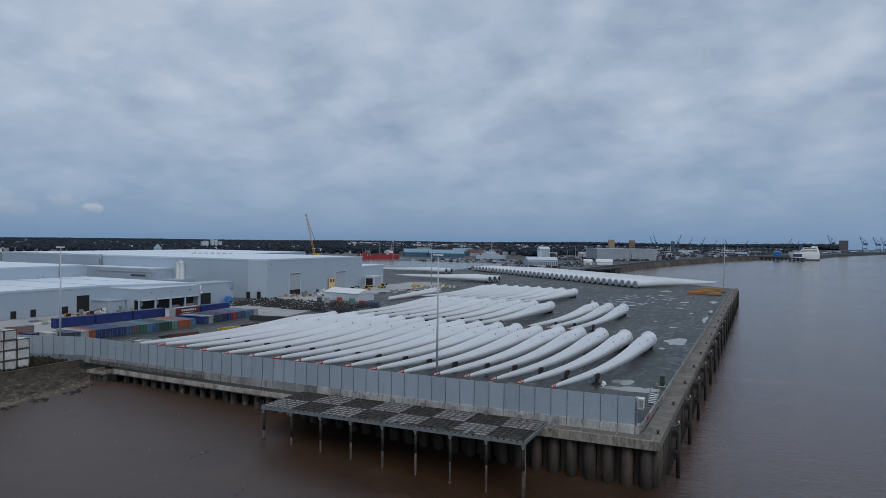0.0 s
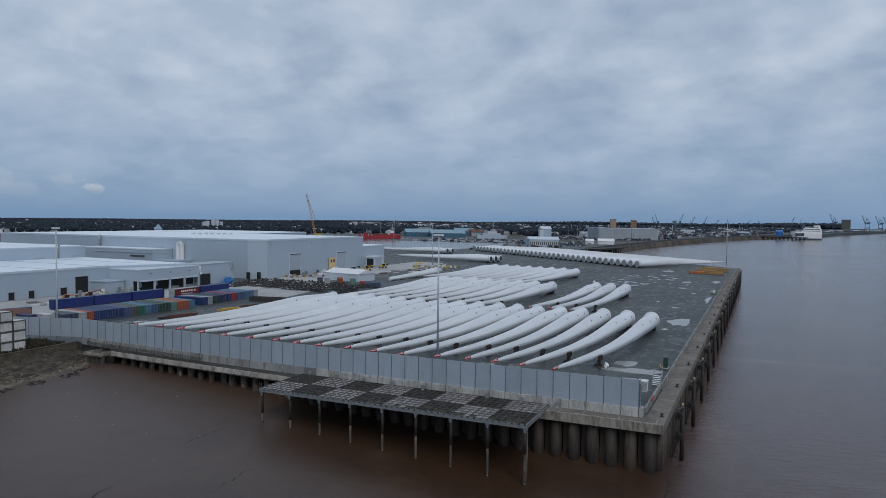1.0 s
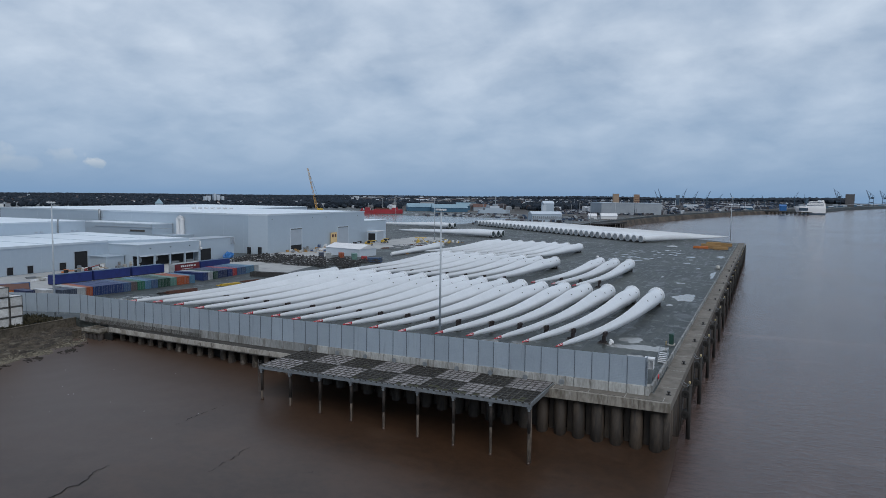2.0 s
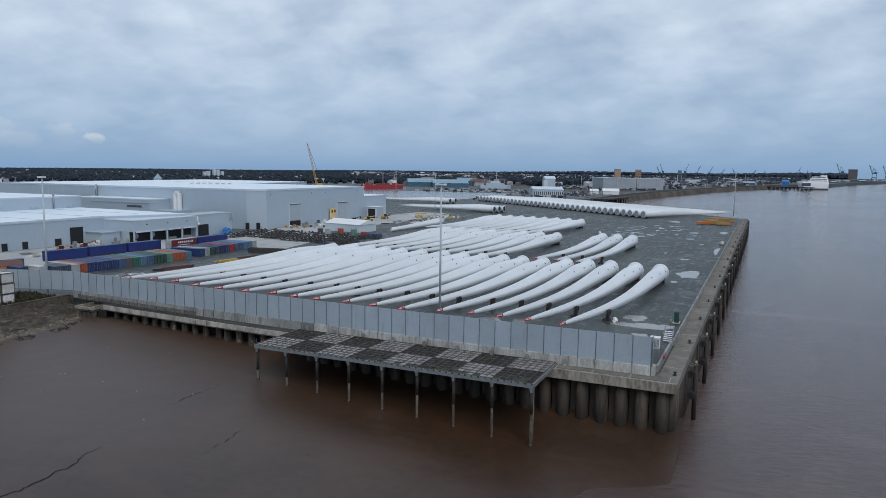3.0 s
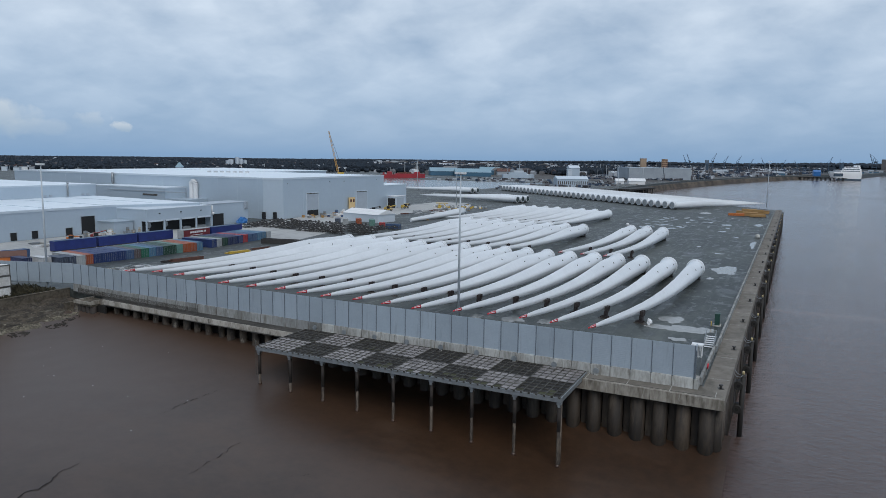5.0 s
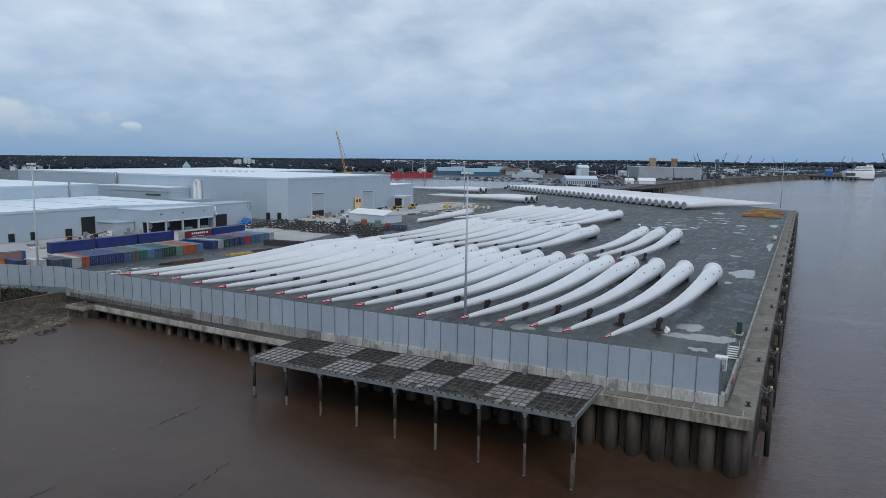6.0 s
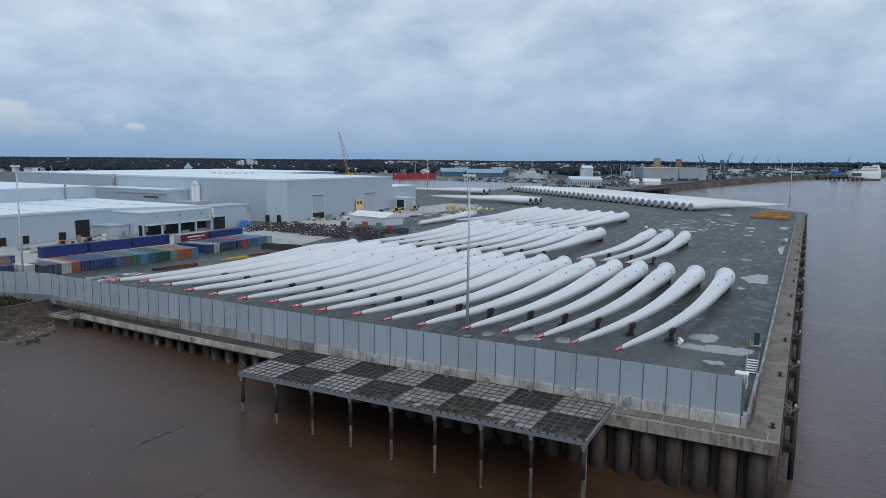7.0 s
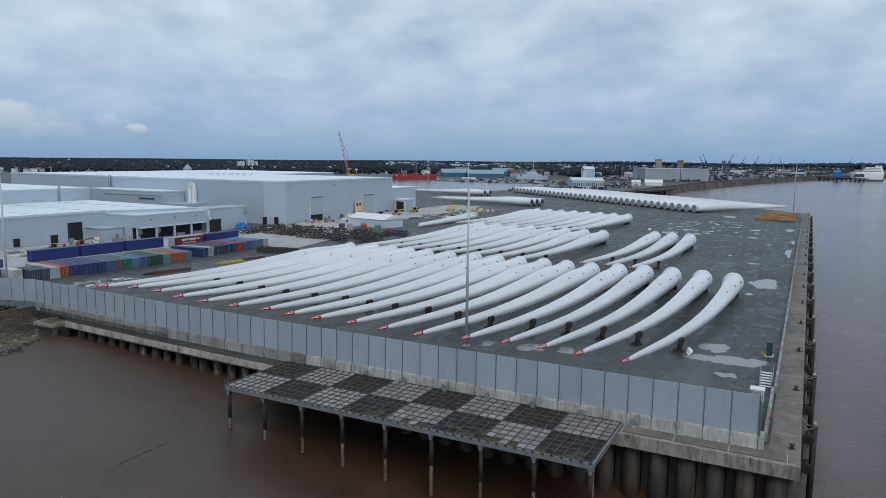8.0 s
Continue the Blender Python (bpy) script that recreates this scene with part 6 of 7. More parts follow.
for bm, mat, tone in zip(roofs, (TOWN, TOWN_BROWN, TOWN_BLUE, TOWN_WHITE), ("grey", "brown brick", "blue", "white")):
    whole("town_houses", bm, mat, "scattered " + tone + " town and dock buildings far off", "buildings", kind="stuff")
spots = [(rng.uniform(-59.5, -56), rng.uniform(1250, 1500)) for _ in range(26)] + [(rng.uniform(-50, -33), rng.uniform(1400, 1900)) for _ in range(30)]
for b, d in spots:
    x, y = far_xy(b, d)
    houses = thing("far_house", "small pale house among the distant trees", "house", (x, y, 0), rng.uniform(0, 180), "pale houses among the trees")
    w, h = rng.uniform(4, 9), rng.uniform(4, 6.5)
    part("wall", boxes((-w / 2, w / 2, -4, 4, 0, h)), rng.choice((CLAD_LIGHT, WHITE, SHIP_GREY)), houses)
    part("roof", boxes((-w / 2 - 0.3, w / 2 + 0.3, -4.3, 4.3, h, h + 0.8)), rng.choice((ROOF_BROWN, SHIP_GREY)), houses)
# stacks of goods on the far wharf
goods = [bmesh.new() for _ in range(3)]
for i in range(7000):
    bm = goods[rng.choice((0, 0, 0, 1, 1, 2, 2, 2))]
    b = rng.uniform(-15, 4.0)
    d = rng.uniform(1100, 2000) if b < -5 else rng.uniform(1500, 2300)
    x, y = far_xy(b, d)
    if x > -150 + max(0, (y - 1000)) * 0.2:
        continue
    m = Matrix.Translation((x, y, 0)) @ Matrix.Rotation(rng.uniform(-0.5, 0.5), 4, "Z")
    w = rng.uniform(1.2, 5) if rng.random() < 0.93 else rng.uniform(8, 18)
    slab(bm, -w / 2, w / 2, -2, 2, 0, rng.uniform(1.0, 3.2) if b < -7 else rng.choice((1.5, 2, 2, 3, 3, 4, 5)) * rng.uniform(0.8, 1.2), m)
    if rng.random() < 0.035:
        slab(bm, -0.3, 0.3, -0.3, 0.3, 0, rng.uniform(8, 24), m)
for i in range(46):
    b = rng.uniform(-8.0, 3.4)
    x, y = far_xy(b, rng.uniform(1750, 2400))
    if x > -170 + max(0, (y - 1000)) * 0.2:
        continue
    m = Matrix.Translation((x, y, 0)) @ Matrix.Rotation(rng.uniform(-0.2, 0.2), 4, "Z")
    w, h = rng.uniform(15, 55), rng.uniform(4, 9)
    slab(goods[rng.choice((0, 2))], -w / 2, w / 2, -9, 9, 0, h, m)
    slab(goods[rng.choice((0, 1, 1))], -w / 2 - 0.4, w / 2 + 0.4, -9.4, 9.4, h, h + 1.2, m)
for i in range(420):
    x, y = rng.uniform(-420, -175), rng.uniform(540, 860)
    if -262 > x and y < 735:
        continue
    m = Matrix.Translation((x, y, 0)) @ Matrix.Rotation(rng.uniform(-0.3, 0.3), 4, "Z")
    w = rng.uniform(1.5, 6)
    bm = goods[rng.choice((0, 0, 1, 2))]
    slab(bm, -w / 2, w / 2, -1.5, 1.5, 0, rng.uniform(0.8, 2.6), m)
WHARF = material("wharf_goods", (0.11, 0.10, 0.105), (0.055, 0.055, 0.065), 0.8, scale=0.02, island=0.75)
for bm, mat, tone in zip(goods, (WHARF, TOWN_WHITE, TOWN_BLUE), ("brown and grey", "white", "blue")):
    whole("wharf_goods", bm, mat, tone + " stacked goods, vehicles and sheds on the far wharf", "goods", kind="stuff")
# a blue shed row on the far wharf
for i in range(26):
    bb = 4.4 + 0.26 * i
    x, y = far_xy(bb, 2350 + 60 * i)
    block("wharf_shed", "low grey shed on the far wharf", "shed", bb, 2450 + 75 * i, rng.uniform(14, 40), 20, rng.uniform(3, 7), rng.choice((SHIP_GREY, TOWN, SHED_BLUE)), rng.choice((SHIP_GREY, CLAD, TOWN)), 5, 2, "grey sheds on the far wharf")
for b, d, w, h in ((1.9, 1800, 14, 10), (-0.6, 1790, 26, 5), (-4.6, 1850, 34, 6)):
    block("wharf_shed", "low blue shed on the far wharf", "shed", b, d, w, 30, h, TARP if w < 20 else SHED_BLUE, TARP if w < 20 else SHIP_GREY, 5, 4, "sheds on the far wharf")

# cranes
def lattice_crane(label, bearing, dist, height, lean, mat, boom, turn=0):
    x, y = far_xy(bearing, dist)
    c = thing("crane", label, "crane", (x, y, 0), -bearing + turn)
    part("tower", boxes((-1.0, 1.0, -1.0, 1.0, 0, height * 0.55)), mat, c)
    part("cab", boxes((-3, 3, -2, 2, height * 0.52, height * 0.6)), mat, c)
    part("boom", tubes(((0, 0, height * 0.55), (boom * lean, 0, height), 0.8, 0.45, 6)), mat, c)
    part("tie", tubes(((-4, 0, height * 0.62), (boom * lean, 0, height), 0.25, 0.25, 5), ((-4, 0, height * 0.62), (0, 0, height * 0.55), 0.4, 0.4, 5)), mat, c)
    return c


for b, d, h, s in ((-7.1, 2050, 46, -1), (-6.85, 2060, 51, -1), (-5.2, 2050, 52, 1), (-4.35, 2080, 46, 1), (-3.45, 2060, 46, 1), (-2.6, 2100, 38, 1), (-1.6, 2200, 42, -1), (-0.4, 2220, 38, 1), (0.6, 2240, 36, -1), (2.6, 2300, 48, 1)):
    lattice_crane("dark lattice dockside crane", b, d, h, 0.2 * s, CRANE, 45)


def port_crane(bearing, dist, height):
    """A quayside crane: portal legs, machinery house, raised lattice boom and back stays."""
    x, y = far_xy(bearing, dist)
    c = thing("port_crane", "dark blue quayside container crane with a raised boom", "crane", (x, y, 0), -bearing, "quayside cranes down river")
    h = height * 0.5
    for lx in (-8, 8):
        for ly in (-6, 6):
            part("leg", tubes(((lx, ly, 0), (lx * 0.75, ly, h), 1.0, 0.8, 6)), CRANE, c)
    part("portal_beam", boxes((-8, 8, -6.5, -5.5, h * 0.45, h * 0.55), (-8, 8, 5.5, 6.5, h * 0.45, h * 0.55), (-7, 7, -6, 6, h - 1.5, h)), CRANE, c)
    part("machine_house", boxes((-3, 9, -4, 4, h, h + 5)), CRANE, c)
    part("apex", tubes(((-6, 0, h), (-3, 0, height * 0.82), 0.9, 0.6, 6), ((6, 0, h), (-3, 0, height * 0.82), 0.7, 0.5, 6)), CRANE, c)
    part("boom", tubes(((-7, 0, h), (-18, 0, height), 1.1, 0.7, 6), ((-4.5, 0, h + 2), (-16.5, 0, height), 0.5, 0.4, 5)), CRANE, c)
    part("stay", tubes(((-3, 0, height * 0.82), (-16, 0, height * 0.96), 0.35, 0.35, 5), ((-3, 0, height * 0.82), (12, 0, h + 3), 0.35, 0.35, 5)), CRANE, c)


for b, d, h in ((5.35, 3000, 66), (7.35, 3020, 62), (8.15, 3030, 60), (8.6, 3060, 58), (9.0, 3060, 52), (9.5, 3080, 50)):
    port_crane(b, d, h)
block("hopper", "grey loading hopper with a sloped top", "hopper", -5.6, 1950, 9, 9, 24, CRANE, CRANE, 0, 9)
# mobile crane behind the hall
x, y = far_xy(-34.9, 1000)
c = thing("mobile_crane", "yellow mobile crane with a long raised lattice boom", "crane", (x, y, 0), 35)
bm = bmesh.new()
a, b = Vector((3, 0, 5)), Vector((-10, 0, 64))
for k in (-1, 1):
    for q in (-1, 1):
        tube(bm, a + Vector((k * 1.3, q * 1.3, 0)), b + Vector((k * 0.5, q * 0.5, 0)), 0.3, 0.2, 4)
for i in range(22):
    p0, p1 = a.lerp(b, i / 22), a.lerp(b, (i + 1) / 22)
    tube(bm, p0 + Vector((-1.2, -1.2, 0)), p1 + Vector((1.2, -1.2, 0)), 0.16, 0.16, 4)
    tube(bm, p0 + Vector((1.2, 1.2, 0)), p1 + Vector((-1.2, 1.2, 0)), 0.16, 0.16, 4)
part("boom", bm, CRANE_YELLOW, c)
part("cab", boxes((3, 11, -3, 3, 2.5, 7)), YELLOW, c)
part("undercarriage", boxes((-2, 13, -4, -2, 0, 2.5), (-2, 13, 2, 4, 0, 2.5), (1, 10, -2, 2, 1, 2.5)), BLACK, c)
part("tie", tubes(((10, 0, 7), (-9.8, 0, 63), 0.2, 0.2, 4)), BLACK, c)


# ---- things in the yard ----
def patch(x, y, rx, ry, seed):
    """An uneven film of rainwater."""
    n = 72
    rim = []
    for i in range(n):
        a = 2 * math.pi * i / n
        k = max(0.12, 0.75 + 0.4 * noise.noise((math.cos(a) * 1.4 + seed, math.sin(a) * 1.4, seed)) + 0.16 * noise.noise((math.cos(a) * 4 + seed, math.sin(a) * 5, 1)) + 0.08 * noise.noise((math.cos(a) * 10, math.sin(a) * 10, seed)))
        rim.append((x + rx * k * math.cos(a), y + ry * k * math.sin(a)))
    bm = bmesh.new()
    prism(bm, rim, 0.0, 0.012 + 0.0012 * (seed % 41))
    whole("puddle", bm, PUDDLE, "shallow pale puddle of rain on the asphalt", "puddle", group="puddles on the yard")


for i, (x, y, rx, ry) in enumerate(((-8.7, 113, 4.6, 9), (-5.2, 184, 1.5, 14), (-11.4, 96.5, 1.4, 2.0), (-13.0, 43.0, 3.0, 4.0), (-14.2, 36.0, 3.6, 2.4), (-9.6, 36.0, 4.4, 3.2),
                                    (-6.6, 37.4, 1.8, 2.2), (-9.9, 28.0, 2.0, 1.7), (-39.5, 28.0, 2.6, 3.0), (-33.8, 29.0, 1.6, 3.0), (-6.5, 270, 2.2, 9), (-46.5, 27, 1.4, 2.4),
                                    (-37, 338, 4, 11), (-20, 262, 3, 4), (-14, 150, 2, 2.0), (-12, 205, 1.2, 2.5), (-19, 228, 2.4, 3), (-18.5, 246, 1.4, 3), (-22, 166, 1.0, 2), (-27, 54, 1.6, 1.2))):
    patch(x, y, rx, ry, i * 3.7)
for i in range(52):
    u = rng.uniform(-1, 1)
    patch(-40 + 17 * u + rng.uniform(-5, 5), 268 + 34 * u * 0.3 + rng.uniform(-38, 34), rng.uniform(0.8, 3.0) * rng.uniform(0.4, 1), rng.uniform(0.8, 3.2), 90 + i * 2.3)

# corner switch gear
unit = thing("cooling_unit", "white louvred cabinet on a tall steel stand", "cabinet", (-5.15, 11.6, 0))
part("cabinet", boxes((-0.7, 0.7, -0.6, 0.6, 2.0, 3.65)), WHITE, unit)
part("cap", boxes((-0.8, 0.8, -0.7, 0.7, 3.65, 3.8)), WHITE, unit)
for k in range(7):
    part("louvre", boxes((-0.62 + 0.19 * k, -0.52 + 0.19 * k, -0.66, -0.6, 2.15, 3.5)), STEEL, unit)
for dx in (-0.68, 0.56):
    for dy in (-0.55, 0.43):
        part("leg", boxes((dx, dx + 0.12, dy, dy + 0.12, 0, 2.0)), STEEL, unit)
steps_unit = thing("access_steps", "short pale steel steps with handrails over the parapet", "steps", (-4.75, 26.2, 0), 90)
for k in range(6):
    part("tread", boxes((-1.5 + 0.55 * k, -1.1 + 0.55 * k, -0.75, 0.75, 0.16 + 0.22 * k, 0.24 + 0.22 * k)), WHITE, steps_unit)
for dy in (-0.8, 0.75):
    part("stringer", tubes(((-1.6, dy, 0.05), (1.7, dy, 1.4), 0.07, 0.07, 6)), STEEL, steps_unit)
    part("handrail", tubes(((-1.5, dy, 1.15), (1.7, dy, 2.4), 0.05, 0.05, 6), ((-1.5, dy, 0.05), (-1.5, dy, 1.15), 0.05, 0.05, 6), ((0.1, dy, 0.7), (0.1, dy, 1.77), 0.05, 0.05, 6), ((1.7, dy, 1.3), (1.7, dy, 2.4), 0.05, 0.05, 6)), STEEL, steps_unit)
ring = thing("life_ring_box", "red life ring holder on the parapet", "life ring", (-3.42, 9.5, 0))
part("ring", tubes(((-0.05, 0, 1.3), (0.1, 0, 1.3), 0.38, 0.38, 14)), RED, ring)
part("post", boxes((-0.15, -0.06, -0.06, 0.06, 0.0, 1.6)), STEEL, ring)


def kiosk(x, y):
    k = thing("green_cabinet", "dark green steel supply cabinet beside the parapet", "cabinet", (x, y, 0))
    part("body", boxes((-0.42, 0.42, -0.7, 0.7, 0.15, 2.2)), GREEN_BOX, k)
    part("roof", boxes((-0.48, 0.48, -0.76, 0.76, 2.2, 2.28)), GREEN_BOX, k)
    part("plinth", boxes((-0.7, 0.7, -1.0, 1.0, 0, 0.15)), PALE_CONCRETE, k)
    part("marker_post", tubes(((-0.9, -1.5, 0), (-0.9, -1.5, 1.0), 0.08, 0.08, 8)), YELLOW, k, "yellow marker post")


kiosk(-5.0, 42.3)
tank = thing("white_drum", "white rounded drum beside the parapet", "drum", (-4.6, 207, 0))
part("body", tubes(((0, 0, 0), (0, 0, 1.5), 0.95, 0.9, 16), ((0, 0, 1.5), (0, 0, 1.8), 0.9, 0.4, 16)), PALE_CONCRETE, tank)
bag = thing("white_bag", "small white bag lying on the asphalt", "bag", (-16.3, 37.0, 0))
bm = bmesh.new()
bmesh.ops.create_icosphere(bm, subdivisions=2, radius=0.75)
for v in bm.verts:
    k = 1 + 0.5 * noise.noise((v.co.x * 2.2, v.co.y * 2.2, v.co.z * 2.2 + 4))
    v.co = Vector((v.co.x * k * 0.7, v.co.y * k * 1.1, max(0.0, v.co.z * k * 0.9 + 0.35)))
part("body", bm, WHITE, bag)
bag2 = thing("white_bag", "small white bag lying on the asphalt", "bag", (-61, 235, 0))
part("body", tubes(((0, 0, 0), (0, 0, 0.9), 0.9, 0.5, 9)), WHITE, bag2)


# sawn timber packs at the far end
def timber_pack(x, y, length, w, h, turn, mat, label):
    p = thing("timber_pack", label, "timber", (x, y, 0), turn, "timber packs at the quay end")
    n = 4
    bearers = part("bearer", boxes(*[(-length / 2 + length * k / 3 - 0.15, -length / 2 + length * k / 3 + 0.15, -w / 2, w / 2, 0, 0.3) for k in range(4)]), BLACK, p)
    for k in range(n):
        for j in range(3):
            part("beam", boxes((-length / 2 + rng.uniform(-0.2, 0.2), length / 2 + rng.uniform(-0.2, 0.2), -w / 2 + w * j / 3 + 0.04, -w / 2 + w * (j + 1) / 3 - 0.04, 0.3 + h * k / n, 0.3 + h * (k + 1) / n - 0.05)), mat, p)


for x, y, mat, h in ((-20, 326, ORANGE, 1.3), (-13, 329, TIMBER, 2.0), (-9, 323, TIMBER, 1.4), (-17, 345, TIMBER, 1.6), (-11, 347, TIMBER, 2.4), (-15, 358, TIMBER, 2.0), (-8, 352, TIMBER, 1.8)):
    timber_pack(x, y, 8, 3, h, rng.uniform(-6, 6), mat, "pack of yellow-brown timber beams on bearers" if mat is TIMBER else "orange painted steel beam pack on bearers")

# steel beams and white poles by the blades
def beam_pile(x, y, turn, mat, label, n, length):
    p = thing("beam_pile", label, "beams", (x, y, 0), turn, "beam piles in the yard")
    for k in range(n):
        dy, dz = (k % 4) * 0.5 - 0.8 + rng.uniform(-0.1, 0.1), (k // 4) * 0.3
        s = rng.uniform(0.7, 1)
        part("beam", boxes((-length / 2 * s, length / 2 * s, dy, dy + 0.26, dz, dz + 0.27)), mat, p)


beam_pile(-146.5, 50, 75, RUST, "dark red-brown steel beams piled on the ground", 10, 11)
beam_pile(-148.6, 45.2, 80, BLACK, "dark steel beams piled on the ground", 6, 4)
beam_pile(-146, 80, 78, RUST, "dark red-brown steel beams piled on the ground", 5, 8)
beam_pile(-145.5, 70, 80, YELLOW, "yellow steel lifting beams on the ground", 7, 9)
for i in range(26):
    beam_pile(-148 + rng.uniform(-3.5, 3.5), 31 + rng.uniform(-6, 7), rng.uniform(40, 130), rng.choice((WHITE, STEEL, STEEL, PALE_CONCRETE)), "loose white and grey poles lying in a heap", 2, rng.uniform(2, 5))


# black transport frames
def cradle():
    c = thing("transport_frame", "black steel blade transport frame parked in a block", "frame", group="transport frames in the yard")
    bm = bmesh.new()
    L_, W_, H_ = 4.4, 2.0, 1.25
    for x in (-L_ / 2, L_ / 2):
        for y in (-W_ / 2, W_ / 2):
            tube(bm, (x, y, 0), (x, y, H_ + 0.5 * (x > 0)), 0.07, 0.07, 5)
    for z in (0.25, H_):
        for y in (-W_ / 2, W_ / 2):
            tube(bm, (-L_ / 2, y, z), (L_ / 2, y, z), 0.1, 0.1, 5)
        for x in (-L_ / 2, L_ / 2):
            tube(bm, (x, -W_ / 2, z), (x, W_ / 2, z), 0.1, 0.1, 5)
    part("frame", bm, BLACK, c)
    part("brace", tubes(((-L_ / 2, -W_ / 2, 0.25), (L_ / 2, -W_ / 2, H_), 0.1, 0.1, 5), ((-L_ / 2, W_ / 2, H_), (L_ / 2, W_ / 2, 0.25), 0.1, 0.1, 5), ((0, -W_ / 2, 0.25), (0, W_ / 2, H_), 0.1, 0.1, 5)), BLACK, c)
    part("saddle", boxes((-0.5, 0.5, -0.9, 0.9, H_ - 0.05, H_ + 0.12), (-0.5, 0.5, -1.0, -0.75, H_ + 0.12, H_ + 0.6), (-0.5, 0.5, 0.75, 1.0, H_ + 0.12, H_ + 0.6)), BLACK, c)
    part("pad", boxes((-0.3, 0.3, -0.35, 0.35, H_ + 0.12, H_ + 0.25)), PALE_CONCRETE, c, "small white rubber pad")
    return c


first = cradle()
first.matrix_basis = pose(-141, 130, 0, 0, 0, 20)
for i in range(9):
    for j in range(11):
        if rng.random() < 0.42 or (j > 6 and i < 1) or i + j == 0:
            continue
        copy_thing(first, pose(-140.5 - 4.7 * j + rng.uniform(-0.8, 0.8), 129.5 + 3.1 * i + rng.uniform(-0.6, 0.6) + 0.1 * j, 0, 0, 0, rng.uniform(-25, 25)))
for i in range(12):
    copy_thing(first, pose(-192 - rng.uniform(0, 12), 128 + 2.6 * i, 0, 0, 0, rng.uniform(-30, 30)))

# white tent and small boxes
tent = thing("frame_tent", "white fabric frame tent with a low ridge", "tent", (-170.5, 184, 0), -11)
part("wall", boxes((-11, 11, -6, 6, 0, 3.6)), CLAD_LIGHT, tent)
bm = bmesh.new()
v = [bm.verts.new(p) for p in ((-11.3, -6.3, 3.6), (11.3, -6.3, 3.6), (11.3, 6.3, 3.6), (-11.3, 6.3, 3.6), (-11.3, 0, 5.6), (11.3, 0, 5.6))]
for f in ((0, 1, 5, 4), (2, 3, 4, 5), (0, 4, 3), (1, 2, 5), (3, 2, 1, 0)):
    bm.faces.new([v[i] for i in f])
part("roof", bm, WHITE, tent)


def small_box(x, y, turn, colour, label, l=6.06, h=2.5):
    c = container(colour, l, h, "site_container", label, "small containers by the tent")
    c.matrix_basis = pose(x, y, 0, 0, 0, turn)


small_box(-171.8, 160.5, -55, "slate", "dark blue short site container with a pale door")
small_box(-168.8, 162.0, -55, "grey", "grey short site container")
small_box(-163.4, 164.4, -55, "orange", "faded red short site container")
small_box(-156.4, 164.4, -55, "teal", "pale green short site container")
small_box(-149.0, 160.6, -55, "red", "small red site container", 3.0, 2.0)
small_box(-139.6, 159.5, 12, "steel_blue", "blue open-topped short site container", 6.06, 2.0)


# yard vehicles
def wheel(parent, x, y, r, w=0.35):
    wh = part("wheel", tubes(((x, y - w / 2, r), (x, y + w / 2, r), r, r, 14)), BLACK, parent)
    part("rim", tubes(((x, y - w / 2 - 0.02, r), (x, y + w / 2 + 0.02, r), r * 0.5, r * 0.5, 10)), STEEL, wh)


def telehandler(x, y, turn, mat, label, lift=2.4, size=0.78):
    v = thing("telehandler", label, "telehandler", (x, y, 0), turn)
    v.scale = (size, size, size)
    part("chassis", boxes((-2.3, 2.3, -0.8, 0.8, 0.6, 1.3), (-2.4, -1.2, -1.0, 1.0, 0.9, 1.9)), mat, v)
    part("cab", boxes((-1.0, 0.7, -1.1, -0.1, 1.3, 2.7)), INSIDE, v, "dark glazed cab")
    part("cab_roof", boxes((-1.1, 0.8, -1.15, -0.05, 2.7, 2.85)), mat, v)
    part("boom", tubes(((-2.0, 0.4, 1.9), (4.2, 0.4, lift), 0.3, 0.22, 6)), mat, v)
    part("fork", boxes((4.1, 4.3, -0.3, 1.1, lift - 1.0, lift + 0.2), (4.3, 5.4, -0.1, 0.05, lift - 1.0, lift - 0.9), (4.3, 5.4, 0.75, 0.9, lift - 1.0, lift - 0.9)), BLACK, v)
    for wx in (-1.6, 1.6):
        for wy in (-1.05, 1.05):
            wheel(v, wx, wy, 0.62)


telehandler(-211, 70.5, 60, DARK_RED, "dark red telehandler with a raised boom", 3.6)
telehandler(-210.5, 61, 10, ORANGE, "orange telehandler beside the annex")
telehandler(-194.5, 226, 60, BLACK, "black forklift by the loading door", 3.2, 1.0)
telehandler(-194, 241, 30, YELLOW, "yellow forklift on the pale paving", 3.0, 1.0)
telehandler(-196, 263, 80, YELLOW, "yellow loader by the low wing", 2.4, 1.0)


def pallet_stack(x, y, turn, mat, n, label):
    s = thing("pallet_stack", label, "pallets", (x, y, 0), turn, "stacked goods by the doors")
    for k in range(n):
        part("pallet", boxes((-0.6, 0.6, -0.5, 0.5, 1.2 * k, 1.2 * k + 0.14)), TIMBER, s)
        part("load", boxes((-0.58, 0.58, -0.48, 0.48, 1.2 * k + 0.14, 1.2 * k + 1.1)), mat, s)


for i in range(34):
    pallet_stack(-218 + rng.uniform(-3, 6), 71 + 0.75 * i, rng.uniform(-10, 10), rng.choice((WHITE, WHITE, STEEL, PALE_CONCRETE)), rng.choice((1, 1, 2)), "wrapped white goods on wooden pallets")
for i in range(22):
    pallet_stack(-203 + rng.uniform(-3, 14), 178 + 2.6 * i * rng.uniform(0.9, 1.1), rng.uniform(-20, 20), rng.choice((WHITE, STEEL, PAINTS["steel_blue"], PALE_CONCRETE, PAINTS["grey"])), 1, "wrapped goods on a wooden pallet")
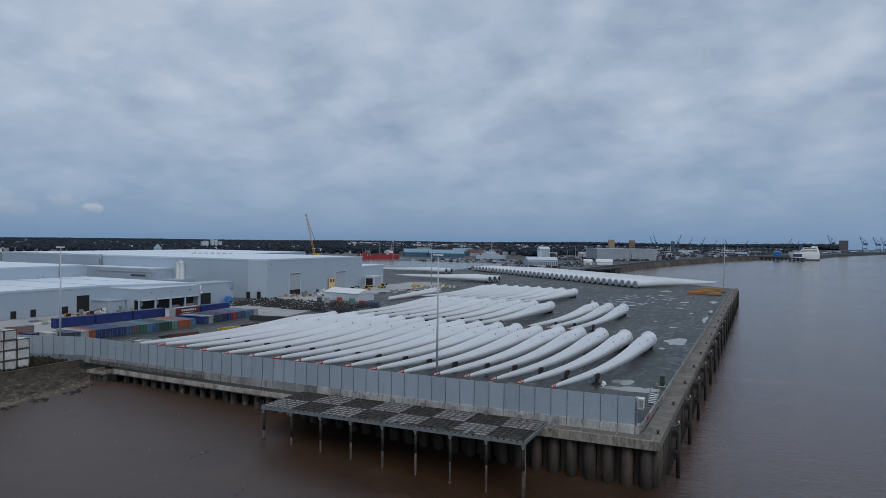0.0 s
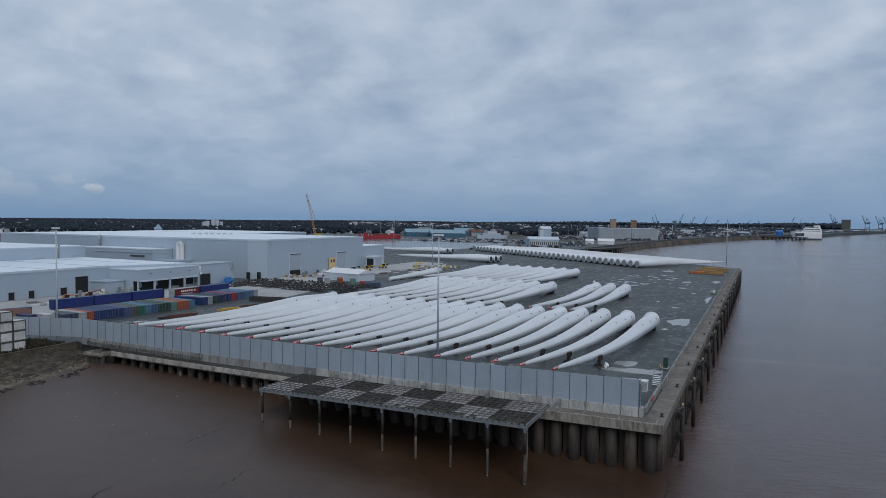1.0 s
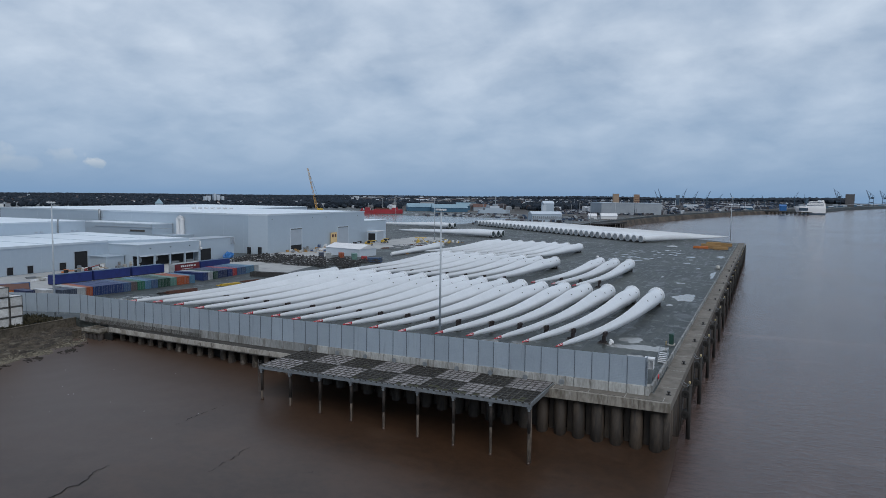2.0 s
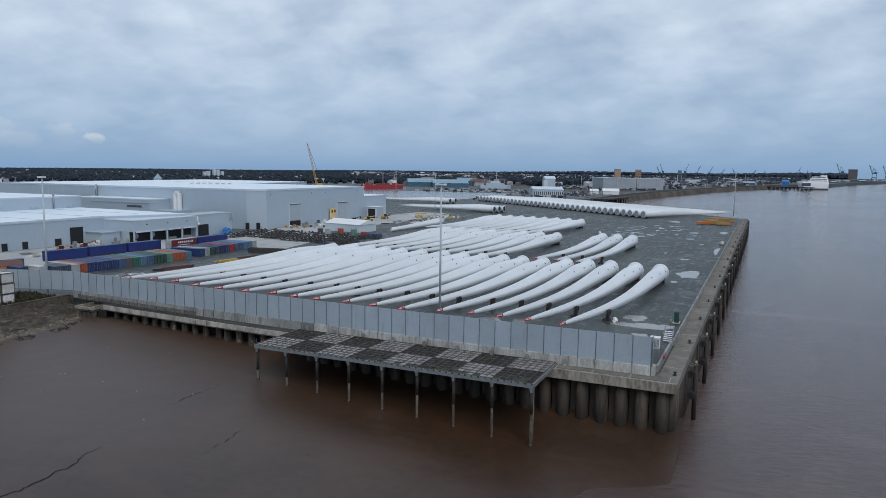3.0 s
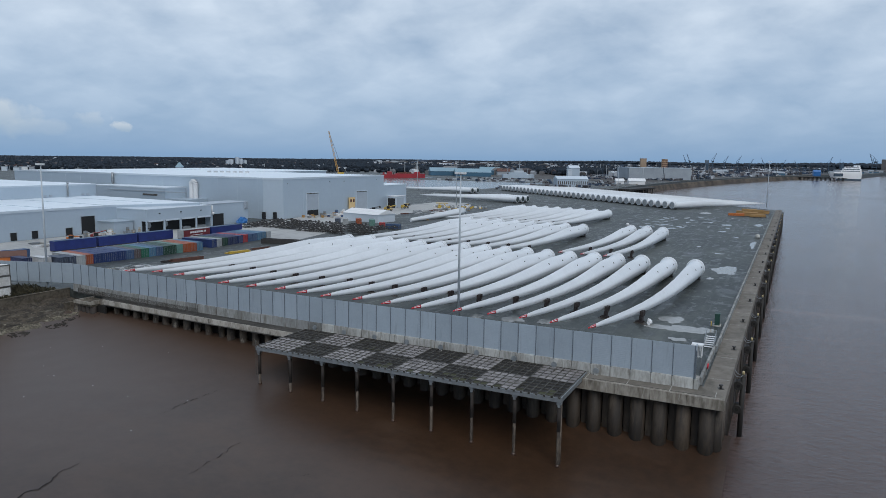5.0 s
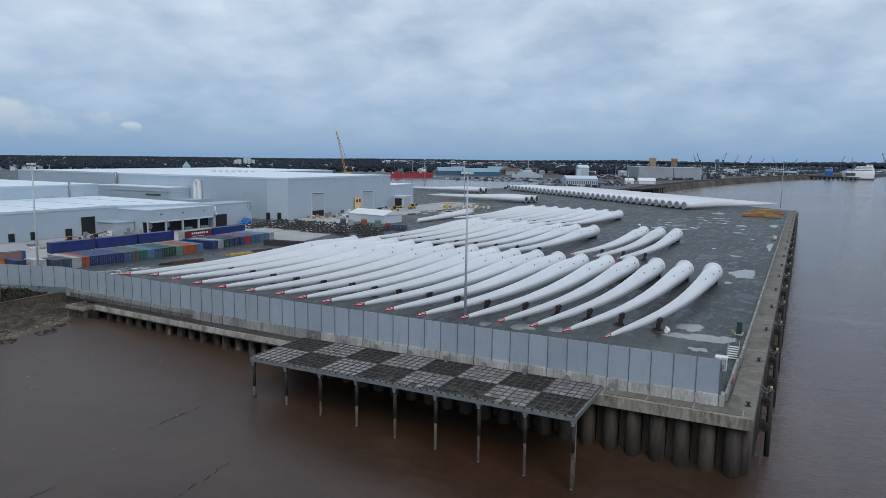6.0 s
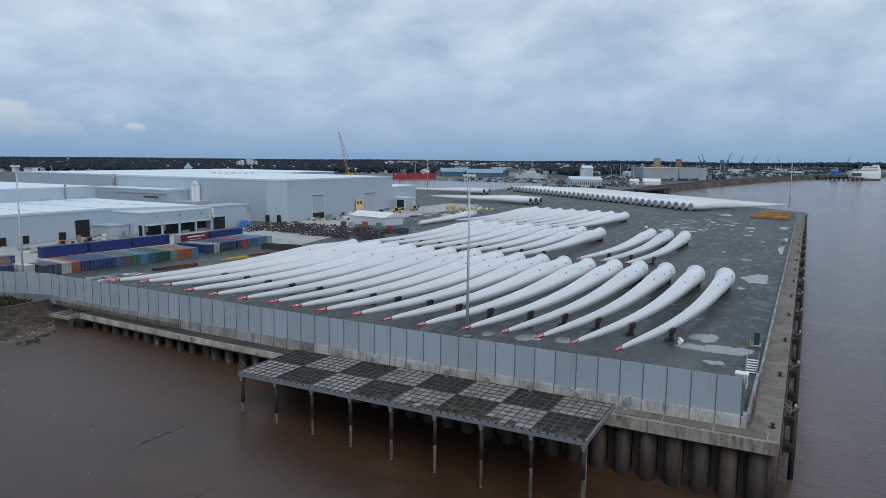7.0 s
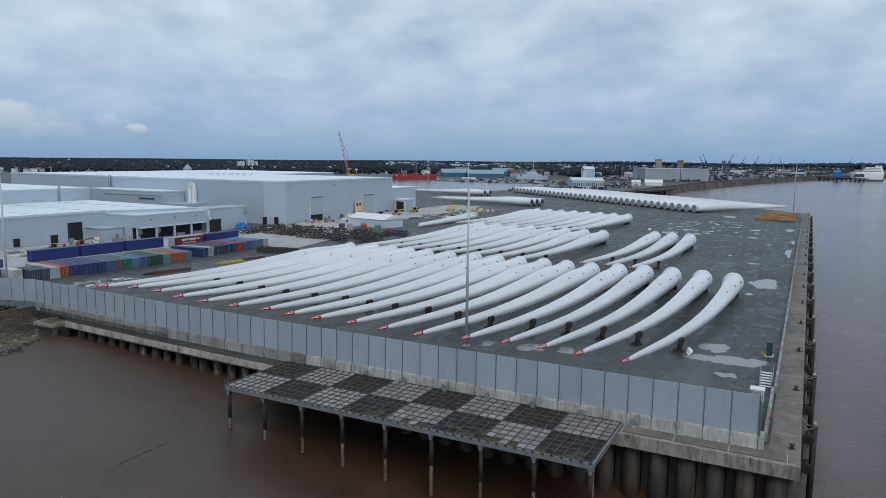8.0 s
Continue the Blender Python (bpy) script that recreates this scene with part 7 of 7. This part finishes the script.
for i in range(60):
    x, y = rng.choice(((-170, 285), (-165, 264), (-180, 283), (-166, 296)))
    x, y = x + rng.uniform(-9, 9), y + rng.uniform(-9, 9)
    pallet_stack(x, y, rng.uniform(-30, 30), rng.choice((WHITE, WHITE, PAINTS["grey"], STEEL, YELLOW)), 1, "wrapped goods on a wooden pallet")
for i in range(30):
    beam_pile(rng.uniform(-178, -164), rng.uniform(226, 262), rng.uniform(0, 180), rng.choice((WHITE, STEEL, STEEL, RUST)), "loose pipes and beams on the ground", 5, rng.uniform(5, 10))
frame_y = thing("yellow_lifting_frame", "yellow steel lifting frame standing on the yard", "frame", (-182, 284, 0), 30)
part("frame", tubes(((-3, -1.4, 0), (-1, 0, 2.6), 0.2, 0.2, 6), ((3, -1.4, 0), (1, 0, 2.6), 0.2, 0.2, 6), ((-3, 1.4, 0), (-1, 0, 2.6), 0.2, 0.2, 6), ((3, 1.4, 0), (1, 0, 2.6), 0.2, 0.2, 6), ((-3.6, 0, 2.6), (3.6, 0, 2.6), 0.28, 0.28, 6)), YELLOW, frame_y)
tarp = thing("tarpaulin_heap", "bright blue tarpaulin thrown over a heap of goods", "tarpaulin", (-210, 142.3, 0))
bm = bmesh.new()
bmesh.ops.create_icosphere(bm, subdivisions=3, radius=1.0)
for v in bm.verts:
    k = 1 + 0.35 * noise.noise(v.co * 2.0)
    v.co = Vector((v.co.x * 1.6 * k, v.co.y * 2.8 * k, max(0.0, v.co.z * k * 2.2 + 0.4)))
part("cover", bm, TARP, tarp)
for i in range(18):
    beam_pile(-208 + rng.uniform(-6, 6), 46 + 1.3 * i, rng.uniform(70, 110), rng.choice((PALE_CONCRETE, STEEL, WHITE)), "pale building materials stacked on the ground", 8, rng.uniform(2, 5))
for i in range(26):
    pallet_stack(-201 + rng.uniform(-5, 5), 180 + 1.5 * i, rng.uniform(-20, 20), rng.choice((WHITE, WHITE, PAINTS["steel_blue"], PAINTS["grey"], STEEL, TIMBER)), rng.choice((1, 1, 2)), "wrapped goods on wooden pallets by the doors")
board = thing("notice_board", "tall yellow board leaning on the factory wall", "board", (-207.2, 224.5, 0))
part("board", boxes((-0.2, 0.2, -2.9, 2.9, 0, 7.8)), BOARD, board)
part("marks", boxes((0.2, 0.26, -2.0, -0.4, 5.2, 6.8), (0.2, 0.26, 0.6, 2.2, 5.2, 6.8), (0.2, 0.26, -2.4, 2.4, 1.0, 2.2)), RUST, board)
shed = thing("brown_shed", "small shed with a brown pitched roof by the fence", "shed", (-180, 21, 0), 60)
part("wall", boxes((-3.6, 3.6, -2.4, 2.4, 0, 2.2)), ORANGE, shed)
bm = bmesh.new()
v = [bm.verts.new(p) for p in ((-3.8, -2.6, 2.2), (3.8, -2.6, 2.2), (3.8, 2.6, 2.2), (-3.8, 2.6, 2.2), (-3.8, 0, 3.6), (3.8, 0, 3.6))]
for f in ((0, 1, 5, 4), (2, 3, 4, 5), (0, 4, 3), (1, 2, 5), (3, 2, 1, 0)):
    bm.faces.new([v[i] for i in f])
part("roof", bm, ROOF_BROWN, shed)
small_box(-189, 26, 95, "deep_blue", "dark blue short site container by the annex")
small_box(-188.5, 31, 95, "steel_blue", "blue short site container by the annex")
